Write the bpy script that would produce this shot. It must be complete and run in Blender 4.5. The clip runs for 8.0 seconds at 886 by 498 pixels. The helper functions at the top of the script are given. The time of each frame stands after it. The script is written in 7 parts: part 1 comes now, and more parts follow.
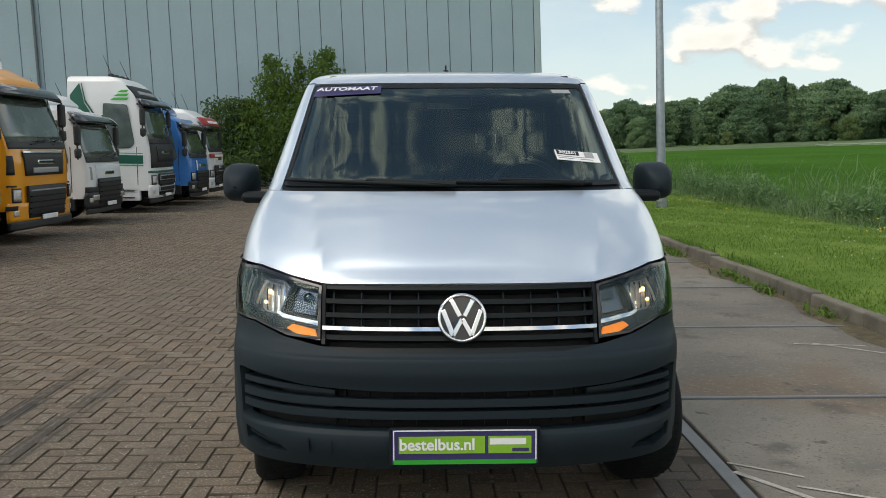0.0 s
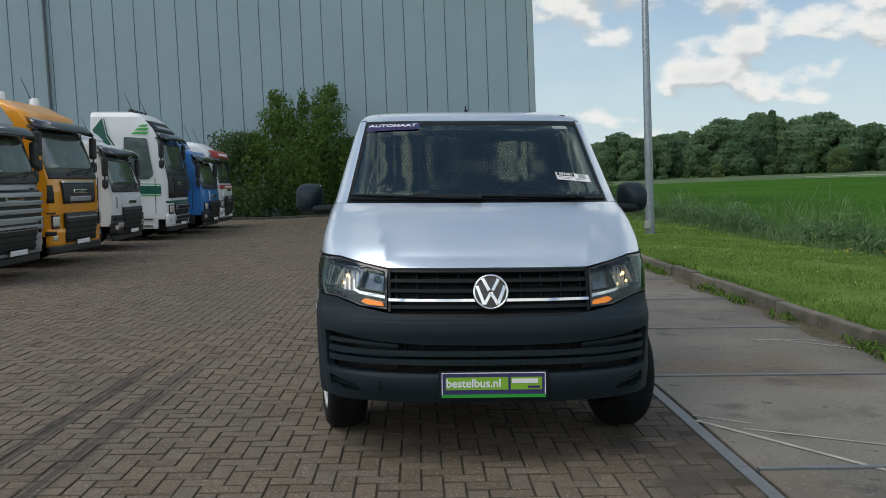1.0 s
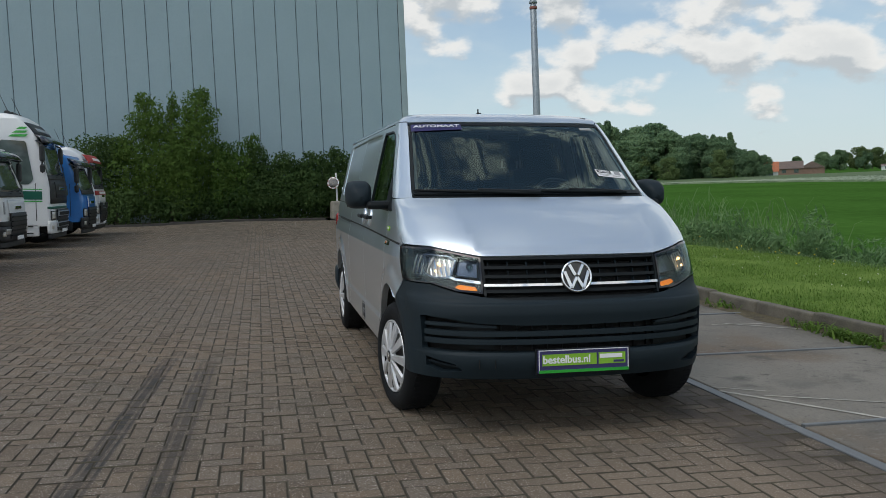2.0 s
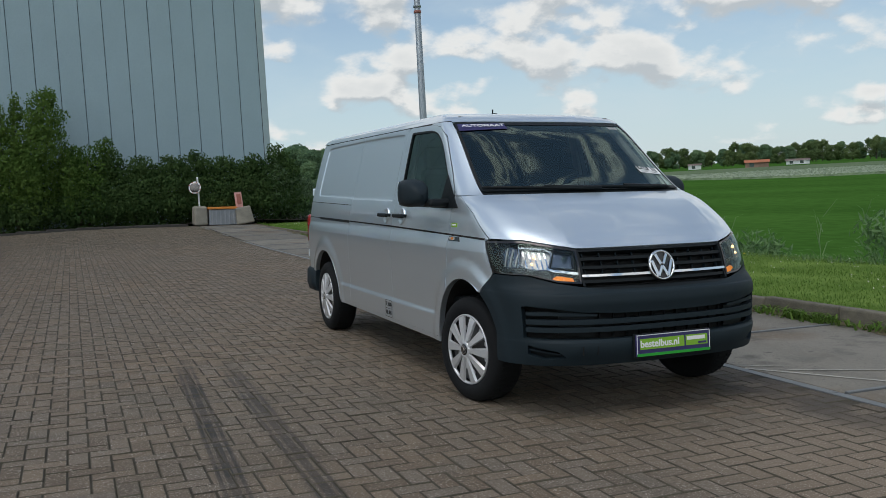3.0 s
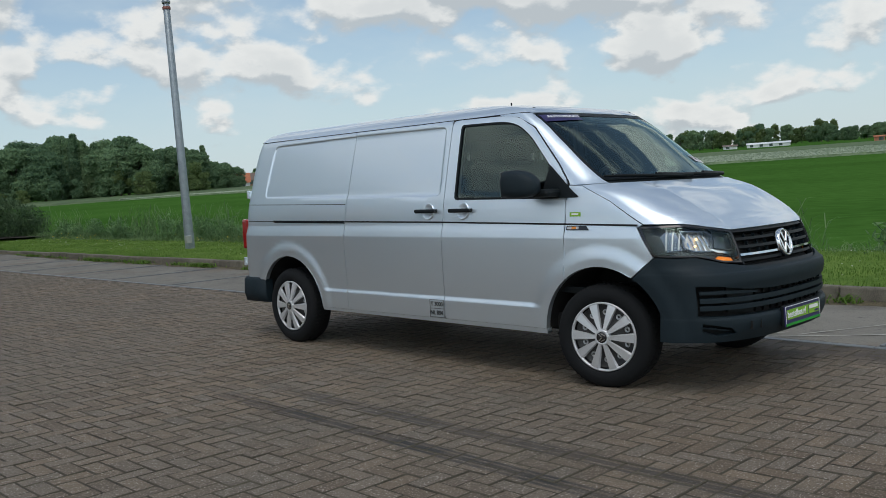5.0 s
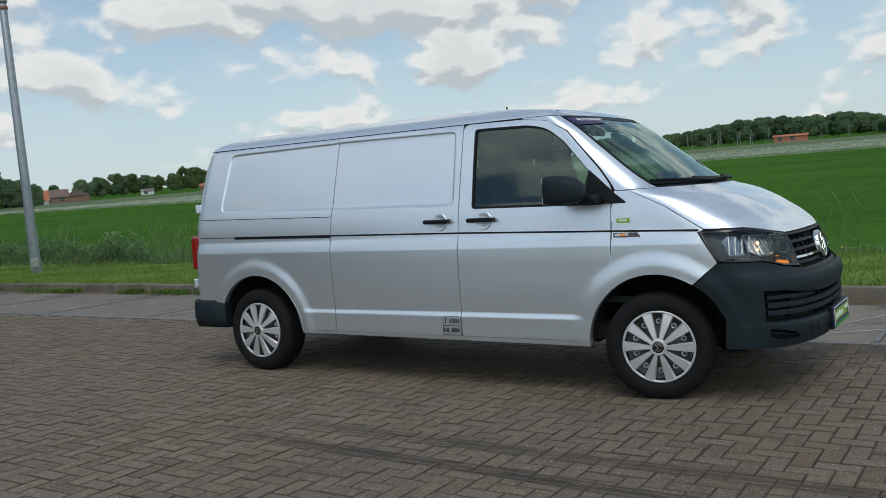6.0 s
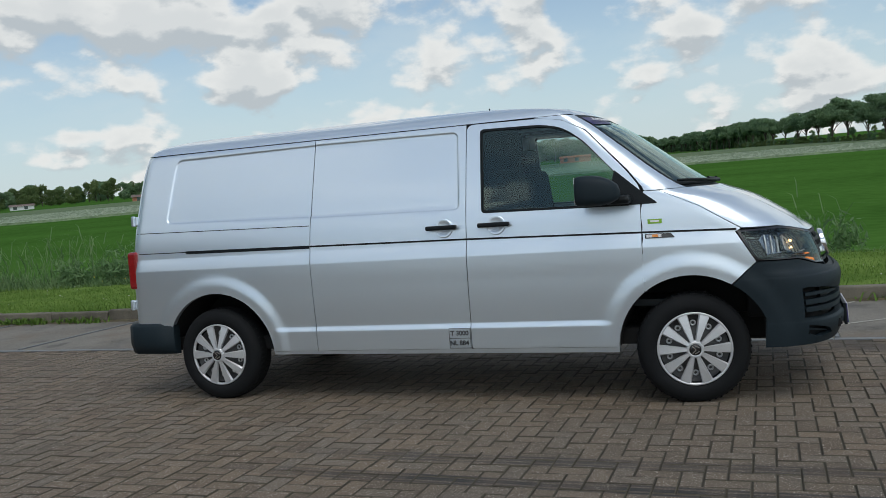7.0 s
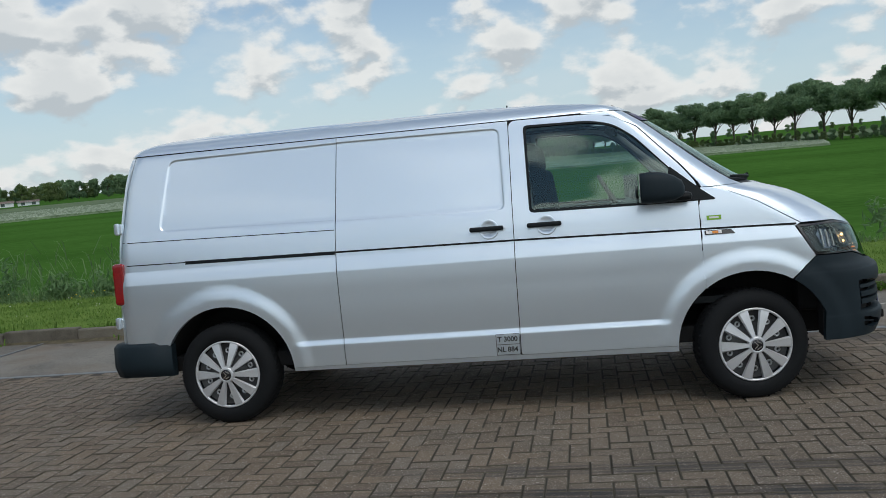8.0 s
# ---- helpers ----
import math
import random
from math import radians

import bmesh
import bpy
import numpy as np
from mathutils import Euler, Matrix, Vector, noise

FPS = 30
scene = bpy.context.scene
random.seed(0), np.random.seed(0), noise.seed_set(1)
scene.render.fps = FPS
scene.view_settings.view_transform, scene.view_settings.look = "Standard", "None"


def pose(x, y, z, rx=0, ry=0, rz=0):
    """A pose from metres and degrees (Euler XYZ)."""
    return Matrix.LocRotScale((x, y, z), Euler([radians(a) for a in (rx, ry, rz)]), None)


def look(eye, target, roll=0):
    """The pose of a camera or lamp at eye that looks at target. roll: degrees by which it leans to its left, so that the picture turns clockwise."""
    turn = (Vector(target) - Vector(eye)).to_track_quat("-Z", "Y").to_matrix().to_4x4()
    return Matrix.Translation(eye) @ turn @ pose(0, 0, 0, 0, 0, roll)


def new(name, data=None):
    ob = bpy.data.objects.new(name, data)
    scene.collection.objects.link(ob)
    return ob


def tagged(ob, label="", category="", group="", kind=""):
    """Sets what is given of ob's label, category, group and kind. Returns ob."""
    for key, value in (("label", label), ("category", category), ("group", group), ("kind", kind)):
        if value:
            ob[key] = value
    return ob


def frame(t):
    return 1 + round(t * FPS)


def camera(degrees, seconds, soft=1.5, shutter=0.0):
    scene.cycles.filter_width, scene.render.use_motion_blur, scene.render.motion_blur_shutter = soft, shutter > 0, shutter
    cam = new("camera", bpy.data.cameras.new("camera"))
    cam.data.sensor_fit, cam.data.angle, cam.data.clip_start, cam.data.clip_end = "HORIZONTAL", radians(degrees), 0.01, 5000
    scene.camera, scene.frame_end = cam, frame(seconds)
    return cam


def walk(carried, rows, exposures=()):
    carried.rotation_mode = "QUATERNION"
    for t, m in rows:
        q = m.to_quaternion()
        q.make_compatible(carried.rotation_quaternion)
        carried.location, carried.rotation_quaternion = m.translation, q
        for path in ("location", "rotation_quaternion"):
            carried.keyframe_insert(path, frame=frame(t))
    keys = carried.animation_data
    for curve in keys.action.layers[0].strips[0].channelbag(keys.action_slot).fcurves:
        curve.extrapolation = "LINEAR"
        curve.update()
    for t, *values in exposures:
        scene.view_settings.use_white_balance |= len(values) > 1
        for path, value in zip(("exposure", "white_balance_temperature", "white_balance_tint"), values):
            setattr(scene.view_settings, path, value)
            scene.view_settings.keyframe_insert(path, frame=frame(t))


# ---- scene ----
cam = camera(52.7, 8.0, soft=0.55)
PATH = [
    (0, (-0.139, -3.119, 1.502), (-0.096, -1.132, 1.280), -0.2),
    (0.5, (-0.205, -3.793, 1.480), (-0.164, -1.801, 1.310), -0.2),
    (1, (-0.370, -4.361, 1.440), (-0.312, -2.369, 1.291), -0.3),
    (1.2, (-0.532, -4.512, 1.410), (-0.435, -2.520, 1.262), -0.3),
    (2.3, (-2.203, -4.585, 1.371), (-1.689, -2.656, 1.24), -0.6),
    (2.5, (-2.49, -4.516, 1.387), (-1.914, -2.605, 1.256), -0.8),
    (3, (-3.222, -4.284, 1.358), (-2.458, -2.44, 1.226), -1.2),
    (3.5, (-3.932, -3.996, 1.363), (-2.975, -2.245, 1.227), -1.6),
    (4, (-4.597, -3.528, 1.364), (-3.481, -1.874, 1.224), -2.0),
    (4.5, (-5.193, -3.023, 1.359), (-3.915, -1.492, 1.217), -2.3),
    (4.7, (-5.39, -2.797, 1.349), (-4.062, -1.308, 1.205), -2.5),
    (5.8, (-6.158, -1.269, 1.357), (-4.525, -0.121, 1.238), -3.4),
    (6, (-6.219, -1.001, 1.386), (-4.547, 0.088, 1.256), -3.7),
    (6.5, (-6.416, -0.283, 1.384), (-4.628, 0.605, 1.262), -4.0),
    (7, (-6.494, 0.448, 1.369), (-4.619, 1.134, 1.254), -4.3),
    (7.5, (-6.546, 1.23, 1.374), (-4.598, 1.667, 1.253), -4.7),
    (8, (-6.526, 1.864, 1.421), (-4.556, 2.185, 1.295), -5.0),
]
EXPOSURES = [(0, 0.35, 7080, 9), (0.5, 0.10, 6640, 8), (1.2, 0.03, 6480, 9), (2.3, -0.02, 6430, 9), (4.5, -0.06, 6340, 8), (6, -0.06, 6360, 8), (8, -0.06, 6330, 8)]
# the paved yard falls a little towards its gutter side; upright things stand true
TILT = pose(0, 0, 0, 0, 2.05, 0)
walk(cam, [(t, TILT @ look(eye, target, roll)) for t, eye, target, roll in PATH], EXPOSURES)
# ---- world, sun ----
SUN_EL, SUN_AZ = 61.0, -128.0     # azimuth in degrees from +y towards +x
world = bpy.data.worlds.new("sky")
scene.world = world
world.use_nodes = True
wt = world.node_tree
wt.nodes.clear()


def wn(kind, **values):
    n = wt.nodes.new(kind)
    for k, v in values.items():
        n.inputs[k].default_value = v
    return n


def wmath(op, a, b=None, clamp=False):
    n = wt.nodes.new("ShaderNodeMath")
    n.operation, n.use_clamp = op, clamp
    for i, v in enumerate((a, b)):
        if v is None:
            continue
        if isinstance(v, (int, float)):
            n.inputs[i].default_value = v
        else:
            wt.links.new(v, n.inputs[i])
    return n.outputs[0]


sky = wt.nodes.new("ShaderNodeTexSky")
sky.sky_type, sky.sun_disc = "NISHITA", False
sky.sun_elevation, sky.sun_rotation = radians(SUN_EL), radians(SUN_AZ)
sky.air_density, sky.dust_density, sky.ozone_density = 1.0, 0.2, 2.0
texco = wt.nodes.new("ShaderNodeTexCoord")
sep = wt.nodes.new("ShaderNodeSeparateXYZ")
wt.links.new(texco.outputs["Generated"], sep.inputs[0])
zup = wmath("MAXIMUM", sep.outputs[2], 0.0)


def wnoise(scale, detail, rough, off, lift=0.0, stretch=(1.0, 1.0, 2.0), twist=0.0):
    """Noise over the sky's directions, drawn together towards the horizon as a cloud layer is; lift samples a little higher up."""
    shift = wt.nodes.new("ShaderNodeVectorMath")
    shift.operation = "ADD"
    shift.inputs[1].default_value = (0, 0, lift)
    wt.links.new(texco.outputs["Generated"], shift.inputs[0])
    near = wmath("DIVIDE", 1.0, wmath("ADD", wmath("MULTIPLY", wmath("ADD", zup, lift), 1.7), 1.0))
    fan = wt.nodes.new("ShaderNodeVectorMath")
    fan.operation = "SCALE"
    wt.links.new(shift.outputs[0], fan.inputs[0])
    wt.links.new(near, fan.inputs["Scale"])
    mp = wt.nodes.new("ShaderNodeMapping")
    mp.inputs["Location"].default_value = off
    mp.inputs["Scale"].default_value = stretch
    wt.links.new(fan.outputs[0], mp.inputs[0])
    n = wn("ShaderNodeTexNoise", Scale=scale, Detail=detail, Roughness=rough, Distortion=twist)
    wt.links.new(mp.outputs[0], n.inputs["Vector"])
    return n.outputs[0]


def wstep(x, a, b, lo=0.0, hi=1.0):
    n = wt.nodes.new("ShaderNodeMapRange")
    n.interpolation_type = "SMOOTHSTEP"
    for k, v in (("From Min", a), ("From Max", b), ("To Min", lo), ("To Max", hi)):
        n.inputs[k].default_value = v
    wt.links.new(x, n.inputs[0])
    return n.outputs[0]


def wmixc(f, a, b):
    n = wt.nodes.new("ShaderNodeMix")
    n.data_type = "RGBA"
    for k, v in (("Factor", f), ("A", a), ("B", b)):
        if isinstance(v, tuple):
            n.inputs[k].default_value = (*v, 1)
        elif isinstance(v, (int, float)):
            n.inputs[k].default_value = v
        else:
            wt.links.new(v, n.inputs[k])
    return n.outputs["Result"]


def cumulus(lift):
    heap = wnoise(13.0, 2.0, 0.45, CLOUD_OFF, lift, (1.0, 1.0, 1.0))
    lobes = wnoise(38.0, 4.0, 0.55, (3.1, 0.4, 2.2), lift, (1.0, 1.0, 1.0))
    bank_ = wnoise(3.0, 1.0, 0.5, (2.0, 5.0, 1.0), lift, (1.0, 1.0, 1.3))
    return wmath("ADD", wmath("ADD", wmath("MULTIPLY", heap, 0.66), wmath("MULTIPLY", lobes, 0.20)), wmath("MULTIPLY", bank_, 0.24))


CLOUD_OFF = (1.35, 0.62, 0.4)
dens = cumulus(0.0)
above = cumulus(0.016)
# more cloud with height, less right on the skyline
cover = wmath("ADD", dens, wmath("ADD", wstep(zup, 0.03, 0.22, 0.004, 0.080), wstep(zup, 0.42, 0.72, 0.0, -0.30)))
mask = wmath("MULTIPLY", wstep(cover, 0.560, 0.650), 0.95)
# tops catch the light, bases stay grey
lit = wstep(wmath("SUBTRACT", dens, above), -0.050, 0.030)
thick = wstep(cover, 0.62, 0.76, 1.0, 0.62)
cloudcol = wmixc(wmath("MULTIPLY", lit, thick), (0.52, 0.555, 0.58), (0.86, 0.85, 0.825))
# cloud higher up is thicker and brighter
high = wt.nodes.new("ShaderNodeVectorMath")
high.operation = "SCALE"
wt.links.new(cloudcol, high.inputs[0])
az, el = radians(SUN_AZ), radians(SUN_EL)
sunward = wt.nodes.new("ShaderNodeVectorMath")
sunward.operation = "DOT_PRODUCT"
sunward.inputs[1].default_value = (math.sin(az) * math.cos(el), math.cos(az) * math.cos(el), math.sin(el))
wt.links.new(texco.outputs["Generated"], sunward.inputs[0])
# thin cloud round the hidden sun glows
wt.links.new(wmath("MULTIPLY", wstep(zup, 0.20, 0.42, 1.0, 1.25), wstep(sunward.outputs["Value"], 0.35, 0.95, 1.0, 2.1)), high.inputs["Scale"])
cloudcol = high.outputs[0]
veil = wstep(wnoise(5.0, 5.0, 0.6, (7.0, 3.0, 2.0), 0.0, (1.0, 1.0, 2.4)), 0.42, 0.72, 0.05, 0.45)
veil = wmath("MULTIPLY", veil, wstep(zup, 0.50, 0.80, 1.0, 0.2))
# torn streaks of high cloud overhead
streak = wstep(wnoise(40.0, 4.0, 0.55, (0.68, 1.9, 0.0), 0.0, (1.2, 0.5, 0.6), 1.0), 0.40, 0.60, 0.0, 1.0)
streak = wmath("MULTIPLY", streak, wstep(wnoise(13.0, 1.0, 0.5, (4.39, 0.2, 0.0), 0.0, (1.0, 1.0, 0.7)), 0.46, 0.58))
veil = wmath("MAXIMUM", veil, wmath("MULTIPLY", streak, wstep(zup, 0.45, 0.70)))
low = wstep(zup, 0.0, 0.25, 0.75, 0.08)
blue = wt.nodes.new("ShaderNodeVectorMath")
blue.operation = "SCALE"
blue.inputs["Scale"].default_value = 0.105
wt.links.new(sky.outputs[0], blue.inputs[0])
col = wmixc(low, blue.outputs[0], (0.53, 0.66, 0.74))
col = wmixc(veil, col, wmixc(wstep(zup, 0.45, 0.7), (0.62, 0.71, 0.75), (0.76, 0.78, 0.78)))
col = wmixc(mask, col, cloudcol)
skybg = wn("ShaderNodeBackground", Strength=1.0)
wt.links.new(col, skybg.inputs[0])
wout = wt.nodes.new("ShaderNodeOutputWorld")
wt.links.new(skybg.outputs[0], wout.inputs[0])

sun = new("sun", bpy.data.lights.new("sun", "SUN"))
sun.data.energy, sun.data.angle, sun.data.color = 1.35, radians(38), (1.0, 0.95, 0.87)
sun.matrix_world = look((math.sin(az) * math.cos(el) * 50, math.cos(az) * math.cos(el) * 50, math.sin(el) * 50), (0, 0, 0))
# ---- materials ----
def node_mat(name):
    m = bpy.data.materials.new(name)
    m.use_nodes = True
    return m, m.node_tree, m.node_tree.nodes["Principled BSDF"]


def surface(name, base, rough=0.6, metal=0.0, coat=0.0, scale=6.0, vary=0.15, fine=80.0, bump=0.1, tint=None, spec=0.5, random=0.0, island=False, coat_rough=0.05, stretch=(1, 1, 1)):
    """A plain surface with broad mottling and fine grain, both in metres, and optional shifts from piece to piece."""
    m, nt, p = node_mat(name)
    L = nt.links.new
    pos = nt.nodes.new("ShaderNodeNewGeometry")
    mp = nt.nodes.new("ShaderNodeMapping")
    mp.inputs["Scale"].default_value = stretch
    L(pos.outputs["Position"], mp.inputs[0])
    n1 = nt.nodes.new("ShaderNodeTexNoise")
    n1.inputs["Scale"].default_value, n1.inputs["Detail"].default_value = scale, 5
    n2 = nt.nodes.new("ShaderNodeTexNoise")
    n2.inputs["Scale"].default_value, n2.inputs["Detail"].default_value = fine, 3
    L(mp.outputs[0], n1.inputs["Vector"])
    L(mp.outputs[0], n2.inputs["Vector"])
    add = nt.nodes.new("ShaderNodeMath")
    add.operation = "ADD"
    L(n1.outputs[0], add.inputs[0])
    L(n2.outputs[0], add.inputs[1])
    val = add.outputs[0]
    if random:
        src = pos.outputs["Random Per Island"]
        if not island:
            src = nt.nodes.new("ShaderNodeObjectInfo").outputs["Random"]
        mul = nt.nodes.new("ShaderNodeMath")
        mul.operation = "MULTIPLY_ADD"
        mul.inputs[1].default_value = random
        L(src, mul.inputs[0])
        L(val, mul.inputs[2])
        val = mul.outputs[0]
    ramp = nt.nodes.new("ShaderNodeMapRange")
    ramp.inputs["From Min"].default_value, ramp.inputs["From Max"].default_value = 0.7, 1.35 + random
    L(val, ramp.inputs[0])
    mix = nt.nodes.new("ShaderNodeMix")
    mix.data_type = "RGBA"
    lo = [c * (1 - vary) for c in base]
    hi = [min(1, c * (1 + vary)) for c in (tint or base)]
    mix.inputs["A"].default_value, mix.inputs["B"].default_value = (*lo, 1), (*hi, 1)
    L(ramp.outputs[0], mix.inputs["Factor"])
    L(mix.outputs["Result"], p.inputs["Base Color"])
    rr = nt.nodes.new("ShaderNodeMapRange")
    rr.inputs["To Min"].default_value, rr.inputs["To Max"].default_value = max(0.02, rough * 0.85), min(1, rough * 1.15)
    L(n1.outputs[0], rr.inputs[0])
    L(rr.outputs[0], p.inputs["Roughness"])
    p.inputs["Metallic"].default_value = metal
    p.inputs["Coat Weight"].default_value = coat
    p.inputs["Coat Roughness"].default_value = coat_rough
    p.inputs["Specular IOR Level"].default_value = spec
    if bump:
        b = nt.nodes.new("ShaderNodeBump")
        b.inputs["Strength"].default_value, b.inputs["Distance"].default_value = bump, 0.01
        L(n2.outputs[0], b.inputs["Height"])
        L(b.outputs[0], p.inputs["Normal"])
    return m


def glass(name, tint=(0.75, 0.85, 0.85), rough=0.0, ior=1.6):
    """A thin pane: clear, tinted, with gloss by Fresnel."""
    m, nt, p = node_mat(name)
    nt.nodes.remove(p)
    tr = nt.nodes.new("ShaderNodeBsdfTransparent")
    tr.inputs[0].default_value = (*tint, 1)
    gl = nt.nodes.new("ShaderNodeBsdfGlossy")
    gl.inputs["Roughness"].default_value = rough
    gl.inputs[0].default_value = (0.76, 0.95, 0.90, 1)
    fr = nt.nodes.new("ShaderNodeFresnel")
    fr.inputs[0].default_value = ior
    mx = nt.nodes.new("ShaderNodeMixShader")
    nt.links.new(fr.outputs[0], mx.inputs[0])
    nt.links.new(tr.outputs[0], mx.inputs[1])
    nt.links.new(gl.outputs[0], mx.inputs[2])
    nt.links.new(mx.outputs[0], nt.nodes["Material Output"].inputs[0])
    return m


def glow(name, colour, strength):
    m, nt, p = node_mat(name)
    p.inputs["Base Color"].default_value = (*colour, 1)
    p.inputs["Emission Color"].default_value = (*colour, 1)
    p.inputs["Emission Strength"].default_value = strength
    p.inputs["Roughness"].default_value = 0.3
    return m




def car_paint():
    """Silver metallic under clear lacquer."""
    m, nt, p = node_mat("silver_paint")
    p.inputs["Roughness"].default_value = 0.34
    p.inputs["Base Color"].default_value = (0.77, 0.855, 0.92, 1)
    p.inputs["Metallic"].default_value = 0.83
    p.inputs["Coat Weight"].default_value, p.inputs["Coat Roughness"].default_value = 1.0, 0.04
    return m


SILVER = car_paint()
PLASTIC = surface("dark_grey_plastic", (0.011, 0.020, 0.026), 0.58, spec=0.24, scale=3, vary=0.12, fine=700, bump=0.06)
BLACK = surface("black_plastic", (0.006, 0.009, 0.0105), 0.5, spec=0.24, scale=4, vary=0.2, fine=300, bump=0.04)
DARK = surface("black_void", (0.006, 0.006, 0.006), 0.9, vary=0.2, bump=0)
GLOSS_BLACK = surface("gloss_black", (0.012, 0.012, 0.013), 0.12, coat=0.5, vary=0.1, bump=0)
CHROME = surface("chrome", (0.82, 0.83, 0.84), 0.07, 1.0, vary=0.03, bump=0)
ALU = surface("silver_wheel_lacquer", (0.63, 0.64, 0.65), 0.34, 0.45, 0.4, vary=0.06, fine=300, bump=0.02)
STEEL_DARK = surface("dull_steel_rim", (0.12, 0.12, 0.12), 0.55, 0.6, vary=0.2)
RUBBER = surface("tyre_rubber", (0.007, 0.008, 0.009), 0.8, spec=0.25, scale=12, vary=0.25, fine=150, bump=0.2)
GLASS = glass("window_glass", (0.66, 0.80, 0.76), ior=1.85)
PANE = glass("side_window_glass", (0.68, 0.81, 0.80), ior=1.85)
LENS = glass("lamp_lens", (0.90, 0.93, 0.94), ior=1.5)
AMBER = glow("amber_lamp_lit", (1.0, 0.27, 0.015), 0.55)
BULB = glow("warm_bulb_lit", (1.0, 0.58, 0.22), 4.0)
AMBER_OFF = surface("amber_lens", (0.75, 0.25, 0.03), 0.2, coat=0.5, vary=0.1, bump=0)
RED_LENS = surface("red_lens", (0.27, 0.010, 0.010), 0.15, coat=0.8, scale=20, vary=0.2, bump=0)
REFLECTOR = surface("lamp_reflector", (0.64, 0.62, 0.60), 0.32, 0.78, scale=25, vary=0.25, bump=0.5, fine=70)
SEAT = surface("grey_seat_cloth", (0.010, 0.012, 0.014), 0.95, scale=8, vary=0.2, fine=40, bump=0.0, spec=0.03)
TRIM_GREY = surface("pale_grey_trim", (0.33, 0.34, 0.34), 0.7, vary=0.1)
WHITE = surface("white_paint", (0.74, 0.76, 0.77), 0.4, coat=0.3, scale=2, vary=0.06)
WHITE_PRINT = surface("white_print", (0.8, 0.8, 0.8), 0.6, vary=0.03, bump=0)
NAVY = surface("navy_film", (0.035, 0.03, 0.12), 0.35, vary=0.1, bump=0)
LIME = surface("lime_print", (0.22, 0.45, 0.03), 0.45, vary=0.06, bump=0)
LEAF_PRINT = surface("green_print", (0.02, 0.33, 0.03), 0.45, vary=0.06, bump=0)
LAMP_BACK = surface("black_lamp_lining", (0.022, 0.025, 0.028), 0.25, 0.0, 0.3, scale=14, vary=0.3, bump=0.1, fine=60)
PARK_REFLECTOR = surface("blue_grey_reflector", (0.13, 0.155, 0.20), 0.20, 0.85, scale=30, vary=0.3, bump=0.2, fine=120)
# ---- mesh helpers ----
def mesh_ob(name, bm, material, parent=None, label="", smooth=True):
    me = bpy.data.meshes.new(name)
    bm.normal_update()
    own = bm.verts.layers.float_vector.get("own_normal")
    normals = [tuple(v[own]) for v in bm.verts] if own else None
    bm.to_mesh(me)
    bm.free()
    if normals:
        me.normals_split_custom_set_from_vertices(normals)
        me.attributes.remove(me.attributes["own_normal"])
    for m in (material if isinstance(material, (list, tuple)) else [material]):
        me.materials.append(m)
    ob = new(name, me)
    if parent:
        ob.parent = parent
    if label:
        tagged(ob, label)
    return ob


def part(name, bm, material, parent, label=""):
    return mesh_ob(name, bm, material, parent, label)


def thing(name, m, label, category, group="", kind=""):
    ob = new(name)
    ob.empty_display_size = 0.2
    ob.matrix_basis = m
    return tagged(ob, label, category, group, kind)


def box(bm, c, s, bevel=0.0, m=None, seg=2):
    """A box of centre c and size s, with rounded edges."""
    r = bmesh.ops.create_cube(bm, size=1.0, matrix=Matrix.Translation(c) @ Matrix.Diagonal((*s, 1)))
    vs = r["verts"]
    if bevel:
        es = list({e for v in vs for e in v.link_edges})
        r = bmesh.ops.bevel(bm, geom=es, offset=bevel, segments=seg, profile=0.5, affect="EDGES", clamp_overlap=True)
        vs = list({v for f in r["faces"] for v in f.verts} | {v for v in vs if v.is_valid})
    if m is not None:
        bmesh.ops.transform(bm, matrix=m, verts=vs)
    return vs


def boxes(*items, bevel=0.0, m=None):
    bm = bmesh.new()
    for c, s in items:
        box(bm, c, s, bevel, m)
    return bm


def tube(bm, a, b, r0, r1=None, seg=12, caps=True):
    a, b = Vector(a), Vector(b)
    d = b - a
    q = d.to_track_quat("Z", "Y").to_matrix().to_4x4()
    return bmesh.ops.create_cone(bm, cap_ends=caps, segments=seg, radius1=r0, radius2=r0 if r1 is None else r1, depth=d.length,
                                 matrix=Matrix.Translation((a + b) / 2) @ q)["verts"]


def lathe(bm, profile, seg=32, m=None, closed=False):
    """Turns (radius, height) pairs round the z axis, then applies m."""
    rings = []
    for r, h in profile:
        rings.append([bm.verts.new((r * math.cos(2 * math.pi * i / seg), r * math.sin(2 * math.pi * i / seg), h)) for i in range(seg)])
    pairs = list(zip(rings, rings[1:])) + ([(rings[-1], rings[0])] if closed else [])
    for a, b in pairs:
        for i in range(seg):
            f = bm.faces.new((a[i], a[(i + 1) % seg], b[(i + 1) % seg], b[i]))
            f.smooth = True
    if m is not None:
        bmesh.ops.transform(bm, matrix=m, verts=[v for r in rings for v in r])
    return rings


def prism(bm, pts, d, m=None):
    """A flat outline of (x, y) pairs raised by d along z."""
    lo, hi = [bm.verts.new((x, y, 0)) for x, y in pts], [bm.verts.new((x, y, d)) for x, y in pts]
    n = len(pts)
    fs = [bm.faces.new(hi), bm.faces.new(lo[::-1])]
    for i in range(n):
        fs.append(bm.faces.new((lo[i], lo[(i + 1) % n], hi[(i + 1) % n], hi[i])))
    bmesh.ops.recalc_face_normals(bm, faces=fs)
    if m is not None:
        bmesh.ops.transform(bm, matrix=m, verts=lo + hi)
    return lo + hi


